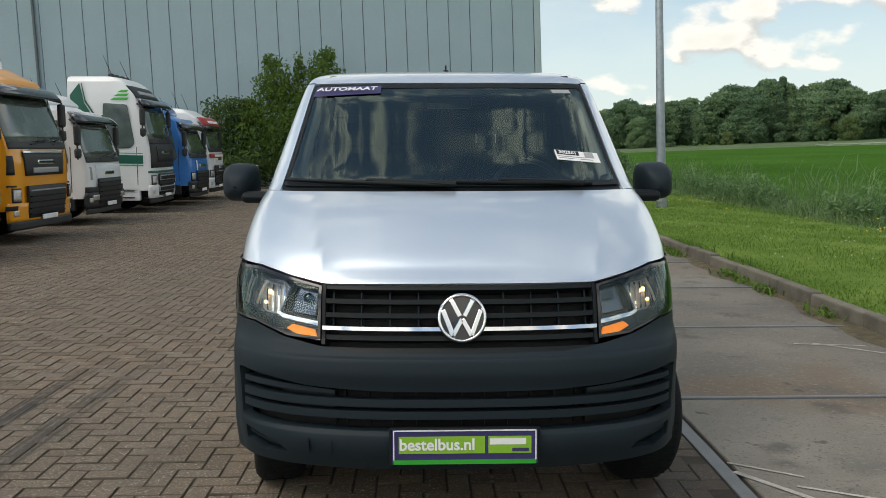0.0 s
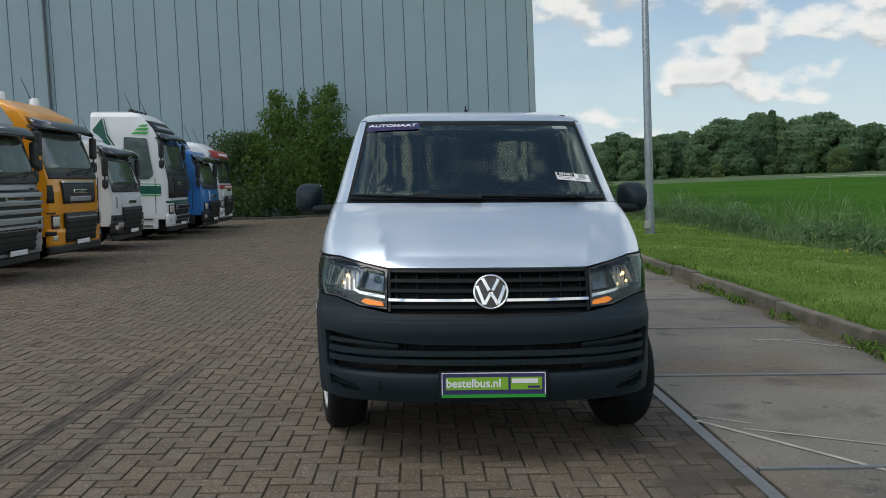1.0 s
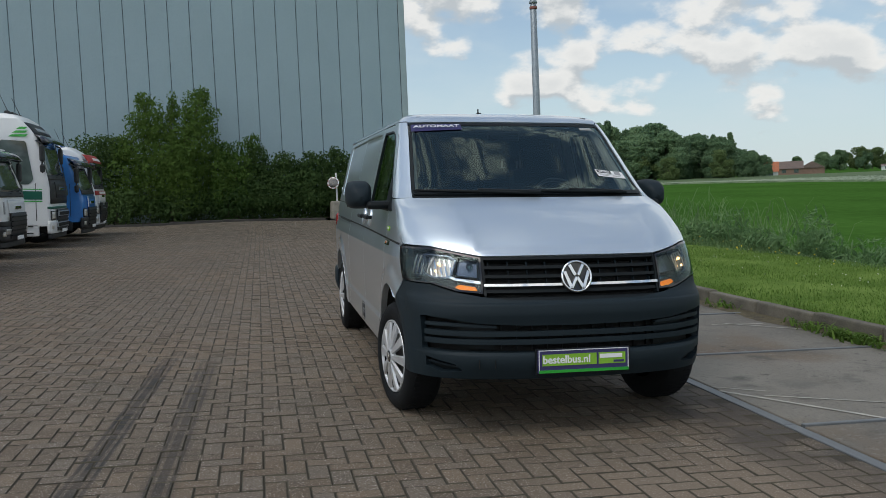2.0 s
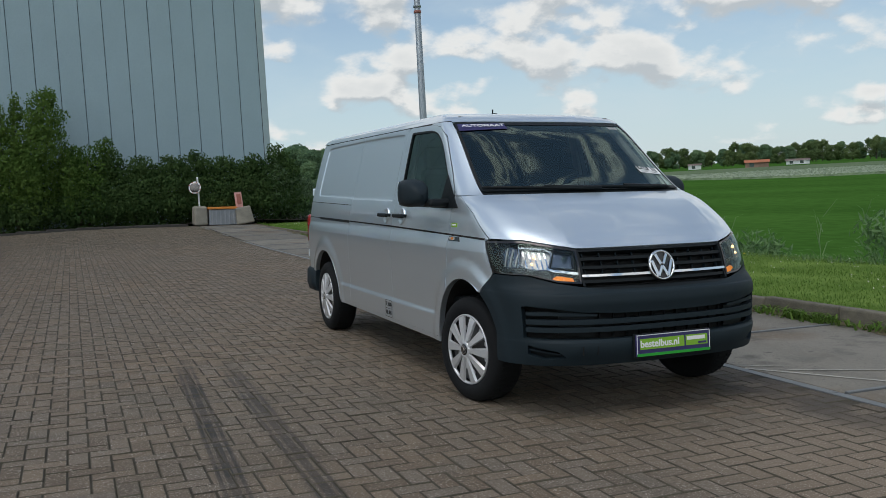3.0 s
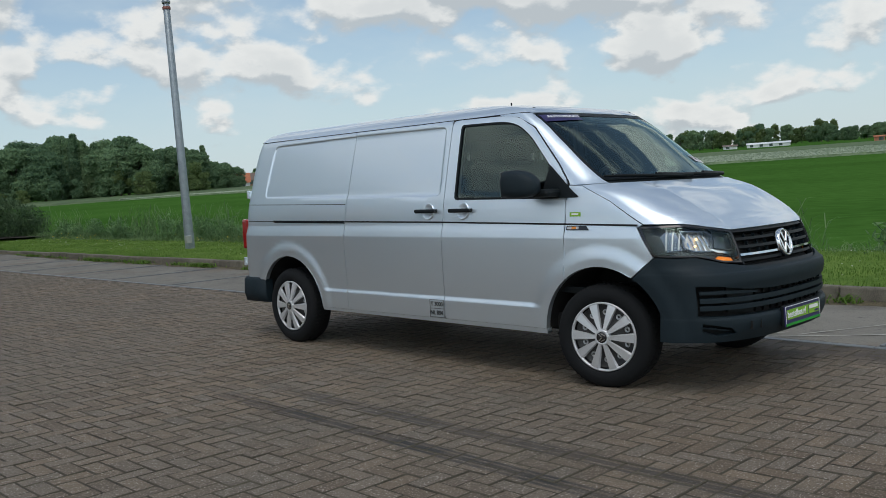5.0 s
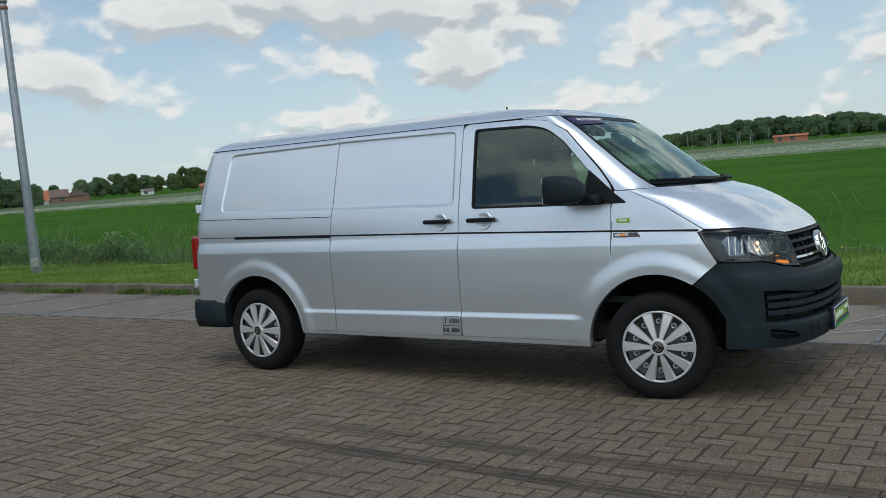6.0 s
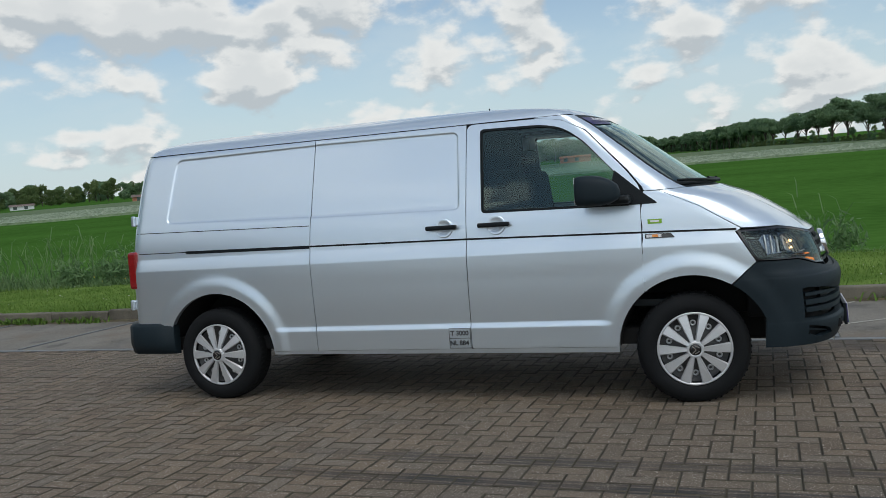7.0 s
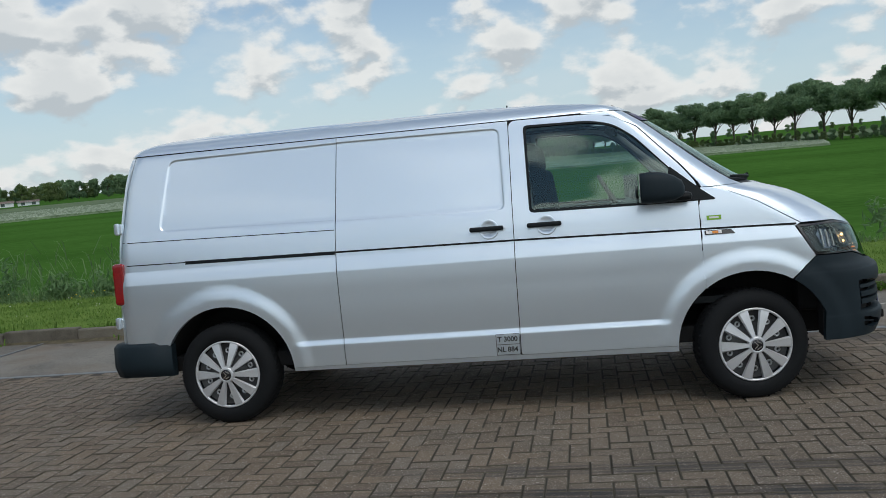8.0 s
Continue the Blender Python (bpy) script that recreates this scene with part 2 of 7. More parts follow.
def words(name, text, size, material, m, parent, depth=0.001, label=""):
    """Raised lettering in the built-in font, centred on m, as a mesh."""
    cu = bpy.data.curves.new(name, "FONT")
    cu.body, cu.size, cu.extrude, cu.align_x, cu.align_y = text, size, depth, "CENTER", "CENTER"
    cu.offset = size * 0.022
    tmp = bpy.data.objects.new(name, cu)
    scene.collection.objects.link(tmp)
    me = bpy.data.meshes.new_from_object(tmp.evaluated_get(bpy.context.evaluated_depsgraph_get()))
    bpy.data.objects.remove(tmp)
    me.materials.clear()
    me.materials.append(material)
    ob = new(name, me)
    ob.parent, ob.matrix_basis = parent, m
    if label:
        tagged(ob, label)
    return ob


def rounded(poly, r, seg=4):
    """The outline with its corners rounded by radius r (one number or one a corner)."""
    out, n = [], len(poly)
    rs = r if isinstance(r, (list, tuple)) else [r] * n
    for i, p in enumerate(poly):
        p, a, b = Vector(p), Vector(poly[i - 1]), Vector(poly[(i + 1) % n])
        k = min(rs[i], (a - p).length * 0.45, (b - p).length * 0.45)
        if k <= 0:
            out.append(tuple(p))
            continue
        s, e = p + (a - p).normalized() * k, p + (b - p).normalized() * k
        for j in range(seg + 1):
            t = j / seg
            out.append(tuple(s * (1 - t) ** 2 + p * 2 * t * (1 - t) + e * t ** 2))
    return out


def inside(poly, x, y):
    hit, j = False, len(poly) - 1
    for i in range(len(poly)):
        (x0, y0), (x1, y1) = poly[i], poly[j]
        if (y0 > y) != (y1 > y) and x < (x1 - x0) * (y - y0) / (y1 - y0) + x0:
            hit = not hit
        j = i
    return hit


def cut_grid(us, vs, outer, holes=(), lines=()):
    """A flat mesh on the lines us, vs, cut exactly along the outlines; what lies outside or in holes is removed."""
    bm = bmesh.new()
    g = [[bm.verts.new((u, v, 0)) for u in us] for v in vs]
    for j in range(len(vs) - 1):
        for i in range(len(us) - 1):
            bm.faces.new((g[j][i], g[j][i + 1], g[j + 1][i + 1], g[j + 1][i]))
    du, dv = max(b - a for a, b in zip(us, us[1:])), max(b - a for a, b in zip(vs, vs[1:]))
    for poly in (outer, *holes, *lines):
        for i in range(len(poly)):
            (x0, y0), (x1, y1) = poly[i - 1], poly[i]
            if abs(x0 - x1) + abs(y0 - y1) < 1e-6:
                continue
            xa, xb, ya, yb = min(x0, x1) - du, max(x0, x1) + du, min(y0, y1) - dv, max(y0, y1) + dv
            fs = []
            for f in bm.faces:
                c = f.calc_center_median()
                if xa <= c.x <= xb and ya <= c.y <= yb:
                    fs.append(f)
            if not fs:
                continue
            geom = list({v for f in fs for v in f.verts} | {e for f in fs for e in f.edges}) + fs
            bmesh.ops.bisect_plane(bm, geom=geom, dist=1e-5, plane_co=(x0, y0, 0), plane_no=(y1 - y0, x0 - x1, 0))
    bad = []
    for f in bm.faces:
        c = f.calc_center_median()
        if not inside(outer, c.x, c.y) or any(inside(h, c.x, c.y) for h in holes):
            bad.append(f)
    bmesh.ops.delete(bm, geom=bad, context="FACES")
    bmesh.ops.remove_doubles(bm, verts=bm.verts, dist=0.0012)
    bmesh.ops.dissolve_degenerate(bm, edges=bm.edges, dist=0.0006)
    return bm


def drape(bm, to3d, lift=0.0, thick=0.0):
    """Lays a flat cut_grid on a surface to3d(u, v, offset), turns its rim inwards by thick, and keeps the surface's own normals."""
    nl = bm.verts.layers.float_vector.new("own_normal")
    bm.verts.ensure_lookup_table()
    flat = {v: (v.co.x, v.co.y) for v in bm.verts}
    rim = [e for e in bm.edges if e.is_boundary]
    top = list(bm.faces)
    for f in top:
        f.smooth = True
    low = {}
    for v, (u, w) in flat.items():
        v.co = to3d(u, w, lift)
        out = Vector(to3d(u, w, lift + 0.01)) - v.co
        e = 0.004
        n = (Vector(to3d(u + e, w, lift)) - Vector(to3d(u - e, w, lift))).cross(Vector(to3d(u, w + e, lift)) - Vector(to3d(u, w - e, lift)))
        n = n.normalized() if n.length > 1e-12 else out.normalized()
        v[nl] = n if n.dot(out) > 0 else -n
    if top:
        f = max(top, key=lambda q: q.calc_area())
        f.normal_update()
        if f.normal.dot(f.verts[0][nl]) < 0:
            bmesh.ops.reverse_faces(bm, faces=top)
    if thick:
        for e in rim:
            a, b = e.verts
            for v in (a, b):
                if v not in low:
                    low[v] = (bm.verts.new(v.co), bm.verts.new(to3d(*flat[v], lift - thick)))
            lv = [l.vert for l in e.link_faces[0].loops]
            k = lv.index(a)
            if lv[(k + 1) % len(lv)] is b:
                a, b = b, a
            bm.faces.new((low[a][0], low[b][0], low[b][1], low[a][1]))
    return bm


def lines_between(a, b, step, extra=()):
    n = max(1, round((b - a) / step))
    return sorted({round(a + (b - a) * i / n, 5) for i in range(n + 1)} | {e for e in extra if a < e < b})
# ---- the van: a stack of plan outlines, each a rounded nose and straight flanks ----
# height, nose line, depth of the rounding, half width, tail line
LEVELS = [
    (0.20, 0.160, 0.42, 0.840, 5.10), (0.29, 0.075, 0.44, 0.893, 5.10), (0.36, 0.045, 0.45, 0.904, 5.09), (0.50, 0.030, 0.45, 0.910, 5.08),
    (0.70, 0.045, 0.45, 0.918, 5.07), (0.765, 0.065, 0.46, 0.919, 5.07), (0.80, 0.105, 0.47, 0.919, 5.065), (0.88, 0.130, 0.48, 0.920, 5.065),
    (1.00, 0.180, 0.50, 0.917, 5.06), (1.05, 0.215, 0.50, 0.912, 5.06), (1.15, 0.345, 0.50, 0.902, 5.055), (1.26, 0.540, 0.47, 0.884, 5.05),
    (1.33, 0.755, 0.43, 0.868, 5.043), (1.386, 0.857, 0.40, 0.856, 5.038), (1.628, 1.187, 0.30, 0.800, 5.01), (1.765, 1.373, 0.24, 0.766, 4.98),
    (1.844, 1.515, 0.18, 0.742, 4.95), (1.87, 1.565, 0.16, 0.722, 4.93), (1.89, 1.620, 0.16, 0.695, 4.91), (1.91, 1.740, 0.18, 0.650, 4.87),
    (1.93, 1.920, 0.20, 0.585, 4.82), (1.95, 2.200, 0.20, 0.480, 4.74), (1.965, 2.500, 0.20, 0.370, 4.62), (1.982, 3.100, 0.20, 0.050, 4.3),
]
ZG = np.arange(0.18, 2.0, 0.001)
kern = np.ones(17) / 17


def level(i):
    """A smooth line through the levels that never overshoots."""
    x, y = np.array([l[0] for l in LEVELS]), np.array([l[i] for l in LEVELS])
    h, d = np.diff(x), np.diff(y) / np.diff(x)
    m = np.concatenate([[d[0]], np.where(d[1:] * d[:-1] > 0, 2 * d[1:] * d[:-1] / (d[1:] + d[:-1] + 1e-12), 0.0), [d[-1]]])
    k = np.clip(np.searchsorted(x, ZG) - 1, 0, len(h) - 1)
    t = np.clip((ZG - x[k]) / h[k], 0, 1)
    out = y[k] * (1 + 2 * t) * (1 - t) ** 2 + h[k] * m[k] * t * (1 - t) ** 2 + y[k + 1] * t * t * (3 - 2 * t) + h[k] * m[k + 1] * t * t * (t - 1)
    return np.convolve(np.pad(out, 8, mode="edge"), kern, mode="valid").tolist()


NOSE, DEEP, HALF, TAIL = (level(i) for i in (1, 2, 3, 4))
EXP = 2.6
arc_a = np.linspace(0, math.pi / 2, 400)
arc_x, arc_y = np.sin(arc_a) ** (2 / EXP), 1 - np.cos(arc_a) ** (2 / EXP)
arc_s = np.concatenate([[0], np.cumsum(np.hypot(np.diff(arc_x), 0.55 * np.diff(arc_y)))])
arc_s /= arc_s[-1]
Q = np.linspace(0, 1, 801)
QX, QY = np.interp(Q, arc_s, arc_x).tolist(), np.interp(Q, arc_s, arc_y).tolist()


def lut(t, z):
    k = min(max((z - 0.18) * 1000, 0), len(t) - 2)
    i = int(k)
    return t[i] + (t[i + 1] - t[i]) * (k - i)


def unit(t, q):
    k = min(max(q * 800, 0), 799.999)
    i = int(k)
    return t[i] + (t[i + 1] - t[i]) * (k - i)


def sstep(a, b, x):
    t = min(max((x - a) / (b - a), 0), 1)
    return t * t * (3 - 2 * t)


F_AXLE, R_AXLE, HUB, ARCH = 0.908, 4.29, 0.335, 0.455


def press(y, z):
    """Pressed shapes of the flank: arch lips, the step above the sill, the shoulder under the belt line."""
    d = 0.0
    rf, rr = math.hypot(y - F_AXLE, z - HUB), math.hypot(y - R_AXLE, z - HUB)
    for r in (rf, rr):
        if z > 0.25:
            d += 0.017 * sstep(0.600, 0.500, r)
    mid = sstep(F_AXLE + 0.46, F_AXLE + 0.60, y) * sstep(R_AXLE - 0.45, R_AXLE - 0.56, y)
    d += 0.013 * mid * sstep(0.530, 0.488, z)
    d += 0.014 * min(max((1.062 - z) / 0.09, 0), 1) * (1 if z > 0.972 else max(z - 0.42, 0) / 0.552)
    return d


def flank(y, z):
    """Half width at length y and height z."""
    f, dd, w, b = lut(NOSE, z), lut(DEEP, z), lut(HALF, z), lut(TAIL, z)
    x = w
    if y < f + dd:
        k = min(max(1 - (y - f) / dd, 0), 1)
        x = w * max(1 - k ** EXP, 0) ** (1 / EXP)
    x -= 0.012 * max(0, (y - 2.6) / 2.4) ** 2
    if y > b - 0.12:
        k = min((y - b + 0.12) / 0.12, 1)
        x -= 0.11 * (1 - max(1 - k ** 2, 0) ** 0.5)
    return x + press(y, z)


def wrap_raw(q, z):
    s, q = (1 if q >= 0 else -1), abs(q)
    f, dd, w = lut(NOSE, z), lut(DEEP, z), lut(HALF, z)
    if q <= 1:
        x, y = w * unit(QX, q), f + dd * unit(QY, q)
    else:
        x, y = w, f + dd + (q - 1)
        x -= 0.012 * max(0, (y - 2.6) / 2.4) ** 2
    d = press(y, z)
    # raised hood shoulders
    if 0.99 < z < 1.34:
        edge = 0.530 + (z - 1.0) * 0.24
        d -= 0.036 * (1 - math.exp(-max(edge - abs(x), 0) / 0.065)) * sstep(1.34, 1.27, z) * sstep(0.985, 1.06, z)
    x *= (0.978 if s > 0 else 1.0) * (1 - 0.024 * sstep(0.85, 0.40, y) * sstep(1.16, 1.0, z))
    return s * (x + d * min(1, q * q)), y - d * (1 - min(1, q * q)), z


def wrap(q, z, off=0.0):
    p = Vector(wrap_raw(q, z))
    if off:
        e = 0.004
        a = Vector(wrap_raw(q + e, z)) - Vector(wrap_raw(q - e, z))
        b = Vector(wrap_raw(q, z + e)) - Vector(wrap_raw(q, z - e))
        p += off * a.cross(b).normalized()
    return p


def q_of_x(x, z):
    w = lut(HALF, z)
    return float(np.interp(min(abs(x) / w, 1), QX, Q)) * (1 if x >= 0 else -1)


def q_of_y(y, z):
    f, dd = lut(NOSE, z), lut(DEEP, z)
    if y > f + dd:
        return 1 + y - f - dd
    return float(np.interp((y - f) / dd, QY, Q))


def wq(pts, n=6):
    """Outline corners ('x' or 'y', place, height) with straight sides between like ones, as (q, z)."""
    out = []
    for i, (k, a, z) in enumerate(pts):
        k2, a2, z2 = pts[(i + 1) % len(pts)]
        fn = {"x": q_of_x, "y": q_of_y}
        if k == k2:
            for j in range(n):
                t = j / n
                out.append((fn[k](a + (a2 - a) * t, z + (z2 - z) * t), z + (z2 - z) * t))
        else:
            qa, qb = fn[k](a, z), fn[k2](a2, z2)
            for j in range(n):
                t = j / n
                out.append((qa + (qb - qa) * t, z + (z2 - z) * t))
    return out


def flip(poly):
    return [(-q, z) for q, z in poly[::-1]]


def side3d(s):
    g = 0.978 * s if s > 0 else s

    def to3d(y, z, off=0.0):
        p = Vector((g * flank(y, z), y, z))
        if off:
            e = 0.004
            a = Vector((s * flank(y + e, z), y + e, z)) - Vector((s * flank(y - e, z), y - e, z))
            b = Vector((s * flank(y, z + e), y, z + e)) - Vector((s * flank(y, z - e), y, z - e))
            n = a.cross(b).normalized()
            p += off * (n if n.x * s > 0 else -n)
        return p
    return to3d


def wrap_part(name, poly, mat, parent, step=0.03, lift=0.0, thick=0.015, holes=(), lines=(), label="", surf=wrap, zextra=()):
    qs, zs = [p[0] for p in poly], [p[1] for p in poly]
    bm = cut_grid(lines_between(min(qs) - 0.01, max(qs) + 0.01, step), lines_between(min(zs) - 0.005, max(zs) + 0.005, step * 0.9, zextra), poly, holes, lines)
    return part(name, drape(bm, surf, lift, thick), mat, parent, label)


def circle(y, z, r, n=40):
    return [(y + r * math.cos(2 * math.pi * i / n), z + r * math.sin(2 * math.pi * i / n)) for i in range(n)]


SIDE_Z = (0.488, 0.498, 0.51, 0.52, 0.53, 0.964, 0.970, 0.974, 0.980, 1.056, 1.062)


def side_part(name, poly, mat, parent, s, step=0.04, lift=0.0, thick=0.015, holes=(), lines=(), label="", extra=None):
    ys, zs = [p[0] for p in poly], [p[1] for p in poly]
    base = side3d(s)
    fn = base if extra is None else (lambda y, z, off=0.0: base(y, z, off + extra(y, z)))
    bm = cut_grid(lines_between(min(ys) - 0.005, max(ys) + 0.005, step), lines_between(min(zs) - 0.005, max(zs) + 0.005, step, SIDE_Z), poly, holes, lines)
    return part(name, drape(bm, fn, lift, thick), mat, parent, label)


def strip_line(name, pts, width, mat, parent, s, lift, label=""):
    """A narrow ribbon along a line of (y, z) on the flank."""
    fn = side3d(s)
    bm = bmesh.new()
    row = []
    fine = []
    for (y0, z0), (y1, z1) in zip(pts, pts[1:]):
        n = max(2, int(math.hypot(y1 - y0, z1 - z0) / 0.05))
        fine += [(y0 + (y1 - y0) * i / n, z0 + (z1 - z0) * i / n) for i in range(n)]
    fine.append(pts[-1])
    for i, (y, z) in enumerate(fine):
        (ya, za), (yb, zb) = fine[max(i - 1, 0)], fine[min(i + 1, len(fine) - 1)]
        l = math.hypot(yb - ya, zb - za)
        ny, nz = -(zb - za) / l * width / 2, (yb - ya) / l * width / 2
        row.append((bm.verts.new(fn(y + ny, z + nz, lift)), bm.verts.new(fn(y - ny, z - nz, lift))))
    for (a, b), (c, d) in zip(row, row[1:]):
        bm.faces.new((a, b, d, c) if s < 0 else (a, c, d, b))
    return part(name, bm, mat, parent, label)


def recess(poly, depth, width):
    """A pressed-in field: depth inside the outline, ramped over width."""
    edges = []
    for i in range(len(poly)):
        (x0, y0), (x1, y1) = poly[i - 1], poly[i]
        l = math.hypot(x1 - x0, y1 - y0)
        if l > 1e-6:
            edges.append((x0, y0, (y1 - y0) / l, (x0 - x1) / l))
    cxm, cym = sum(p[0] for p in poly) / len(poly), sum(p[1] for p in poly) / len(poly)
    edges = [(x, y, nx, ny) if (cxm - x) * nx + (cym - y) * ny < 0 else (x, y, -nx, -ny) for x, y, nx, ny in edges]

    def fn(y, z):
        d = max((y - x0) * nx + (z - y0) * ny for x0, y0, nx, ny in edges)
        return -depth * sstep(0, -width, d)
    return fn


def shrink(poly, d):
    cxm, cym = sum(p[0] for p in poly) / len(poly), sum(p[1] for p in poly) / len(poly)
    rx, ry = max(abs(p[0] - cxm) for p in poly), max(abs(p[1] - cym) for p in poly)
    return [(cxm + (x - cxm) * (1 - d / rx), cym + (y - cym) * (1 - d / ry)) for x, y in poly]


van = thing("delivery_van", TILT.copy(), "silver long-wheelbase delivery van with dark grey bumpers parked on brick paving", "van")

# lower edge runs at the sill; the belt groove splits upper and lower metal
SILL_Z, ROOF_Z = 0.345, 1.838
DOOR_OUT = [(1.187, 0.355), (2.332, 0.355), (2.320, 1.10), (2.314, ROOF_Z), (1.80, 1.832), (1.66, 1.806), (1.52, 1.728), (1.27, 1.455), (1.187, 1.345), (1.187, 1.10)]
DOOR_WIN = [(2.215, 1.245), (2.222, 1.800), (1.80, 1.792), (1.66, 1.758), (1.535, 1.668), (1.36, 1.475), (1.225, 1.318), (1.245, 1.232)]
arch_f, arch_r = circle(F_AXLE, HUB, ARCH, 56), circle(R_AXLE, HUB, ARCH, 56)
for s in (-1, 1):
    # front door with its window
    win = rounded(DOOR_WIN, [0.03, 0.03, 0.10, 0.06, 0.05, 0.02, 0.01, 0.02])
    outl = rounded(DOOR_OUT, [0.01, 0.02, 0.0, 0.05, 0.10, 0.03, 0.03, 0.03, 0.03, 0.0])
    door = side_part("front_door", outl, SILVER, van, s, 0.026, holes=(win, arch_f))
    door_rim = side_part("window_seal", win, BLACK, door, s, 0.06, lift=0.002, thick=0.02, holes=(shrink(win, 0.016),))
    pane = side_part("window_pane", shrink(win, 0.012), PANE, door, s, 0.08, lift=-0.008, thick=0.0)
    pane.visible_shadow = False
    # mirror triangle
    tri = rounded([(1.395, 1.236), (1.34, 1.46), (1.16, 1.30), (1.075, 1.236)], [0.0, 0.01, 0.03, 0.02])
    side_part("mirror_triangle", tri, BLACK, door, s, 0.05, lift=0.006, thick=0.02)
    # sliding door
    pan = rounded([(2.365, 1.275), (3.62, 1.290), (3.60, 1.815), (2.375, 1.802)], 0.05, 6)
    rec = recess(pan, 0.007, 0.013)
    sdoor = side_part("sliding_door" if s < 0 else "side_panel", [(2.337, 0.355), (3.480, 0.355), (3.484, 1.10), (3.454, ROOF_Z), (2.319, ROOF_Z), (2.325, 1.10)], SILVER, van, s, lines=(pan, shrink(pan, 0.003), shrink(pan, 0.0065), shrink(pan, 0.010), shrink(pan, 0.013)), extra=rec)
    # rear quarter
    pan1 = rounded([(3.36, 1.292), (4.720, 1.318), (4.645, 1.800), (3.34, 1.812)], 0.06, 6)
    rec1 = recess(pan1, 0.007, 0.013)
    quarter = side_part("rear_quarter", [(3.485, 0.355), (4.70, 0.355), (4.70, 0.560), (5.012, 0.560), (5.002, 1.10), (4.950, 1.60), (4.890, ROOF_Z), (3.459, ROOF_Z), (3.489, 1.10)], SILVER, van, s,
                        step=0.03, holes=(arch_r,), lines=(pan1, shrink(pan1, 0.003), shrink(pan1, 0.0065), shrink(pan1, 0.010), shrink(pan1, 0.013)), extra=rec1)
    side_part("rear_door_edge", [(5.018, 0.56), (5.066, 0.56), (5.056, 1.10), (5.008, 1.60), (4.945, ROOF_Z), (4.896, ROOF_Z), (4.956, 1.60), (5.008, 1.10)], SILVER, van, s, 0.02)
    strip_line("shut_line", [(5.015, 0.57), (5.005, 1.10), (4.953, 1.60), (4.893, ROOF_Z)], 0.03, DARK, van, s, -0.012)
    # arch lip turned under
    for ya in (F_AXLE, R_AXLE):
        bm = bmesh.new()
        fn = side3d(s)
        ring = []
        for i in range(49):
            a = radians(2 + 176 * i / 48)
            y, z = ya + ARCH * math.cos(a), HUB + ARCH * math.sin(a)
            if ya == F_AXLE and y < 0.67:
                continue
            p = fn(y, z, 0.001)
            ring.append((bm.verts.new(p), bm.verts.new((p.x - s * 0.04, p.y, p.z)), bm.verts.new((s * 0.5, p.y, p.z))))
        for a, b in zip(ring, ring[1:]):
            for k in (0, 1):
                f = bm.faces.new((a[k], b[k], b[k + 1], a[k + 1]))
                f.material_index = 1 if k else 0
        part("wheel_arch", bm, [SILVER, DARK], van)
    # sill
    side_part("sill", [(1.33, 0.318), (3.87, 0.33), (3.87, 0.352), (1.33, 0.352)], SILVER, van, s, lift=-0.004, thick=0.05, holes=(arch_f, arch_r))
    # dark backing in the shut lines
    strip_line("shut_line", [(2.334, 0.34), (2.322, 1.10), (2.316, 1.84)], 0.05, DARK, van, s, -0.014)
    strip_line("shut_line", [(3.482, 0.34), (3.486, 1.10), (3.456, 1.84)], 0.05, DARK, van, s, -0.014)
    strip_line("shut_line", [(1.185, 0.92), (1.182, 1.10), (1.178, 1.30), (1.19, 1.36)], 0.022, DARK, van, s, -0.014)
    strip_line("door_jamb", [(1.185, 0.70), (1.185, 0.93)], 0.034, SILVER, van, s, -0.007)
    strip_line("roof_gutter", [(4.93, 1.842), (3.46, 1.842), (1.80, 1.838), (1.655, 1.812), (1.515, 1.735), (1.262, 1.462), (1.18, 1.352)], 0.035, DARK, van, s, -0.010)
    # belt groove and the rail of the sliding door
    strip_line("belt_groove", [(0.63, 1.052), (1.18, 1.062), (2.32, 1.082), (3.486, 1.094)], 0.012, DARK, van, s, 0.0012)
    strip_line("belt_groove", [(3.486, 1.094), (5.0, 1.108)], 0.006, DARK, van, s, 0.0012)
    strip_line("belt_groove", [(3.49, 1.238), (4.985, 1.262)], 0.005, DARK, van, s, 0.0012)
    if s < 0:
        strip_line("door_rail", [(3.49, 1.090), (4.53, 1.100)], 0.022, BLACK, van, s, 0.003)
    # door handles
    for hy in ((2.127, 2.490) if s < 0 else (2.127,)):
        fn = side3d(s)
        c = fn(hy, 1.165, 0)
        handle = part("door_handle", boxes(((c.x + s * 0.034, hy, 1.168), (0.022, 0.215, 0.030)), bevel=0.010), BLACK, door if hy < 2.3 else sdoor, "black grip handle")
        for k in (-1, 1):
            part("handle_mount", boxes(((c.x + s * 0.014, hy + k * 0.088, 1.168), (0.045, 0.03, 0.026)), bevel=0.006), BLACK, handle)
        dish = bmesh.new()
        lathe(dish, [(0.064, -0.010), (0.062, 0.004), (0.058, 0.005), (0.045, -0.001), (0.02, -0.005), (0.001, -0.006)], 32, Matrix.Translation((c.x + s * 0.006, hy - 0.012, 1.163)) @ pose(0, 0, 0, 0, s * 81, 0))
        part("handle_dish", dish, SILVER, handle)
    # side repeater and small badge on the fender
    rep = rounded([(0.985, 1.022), (1.165, 1.022), (1.165, 1.050), (1.01, 1.050)], 0.008)
    side_part("repeater_housing", rep, GLOSS_BLACK, van, s, 0.05, lift=0.006, thick=0.008)
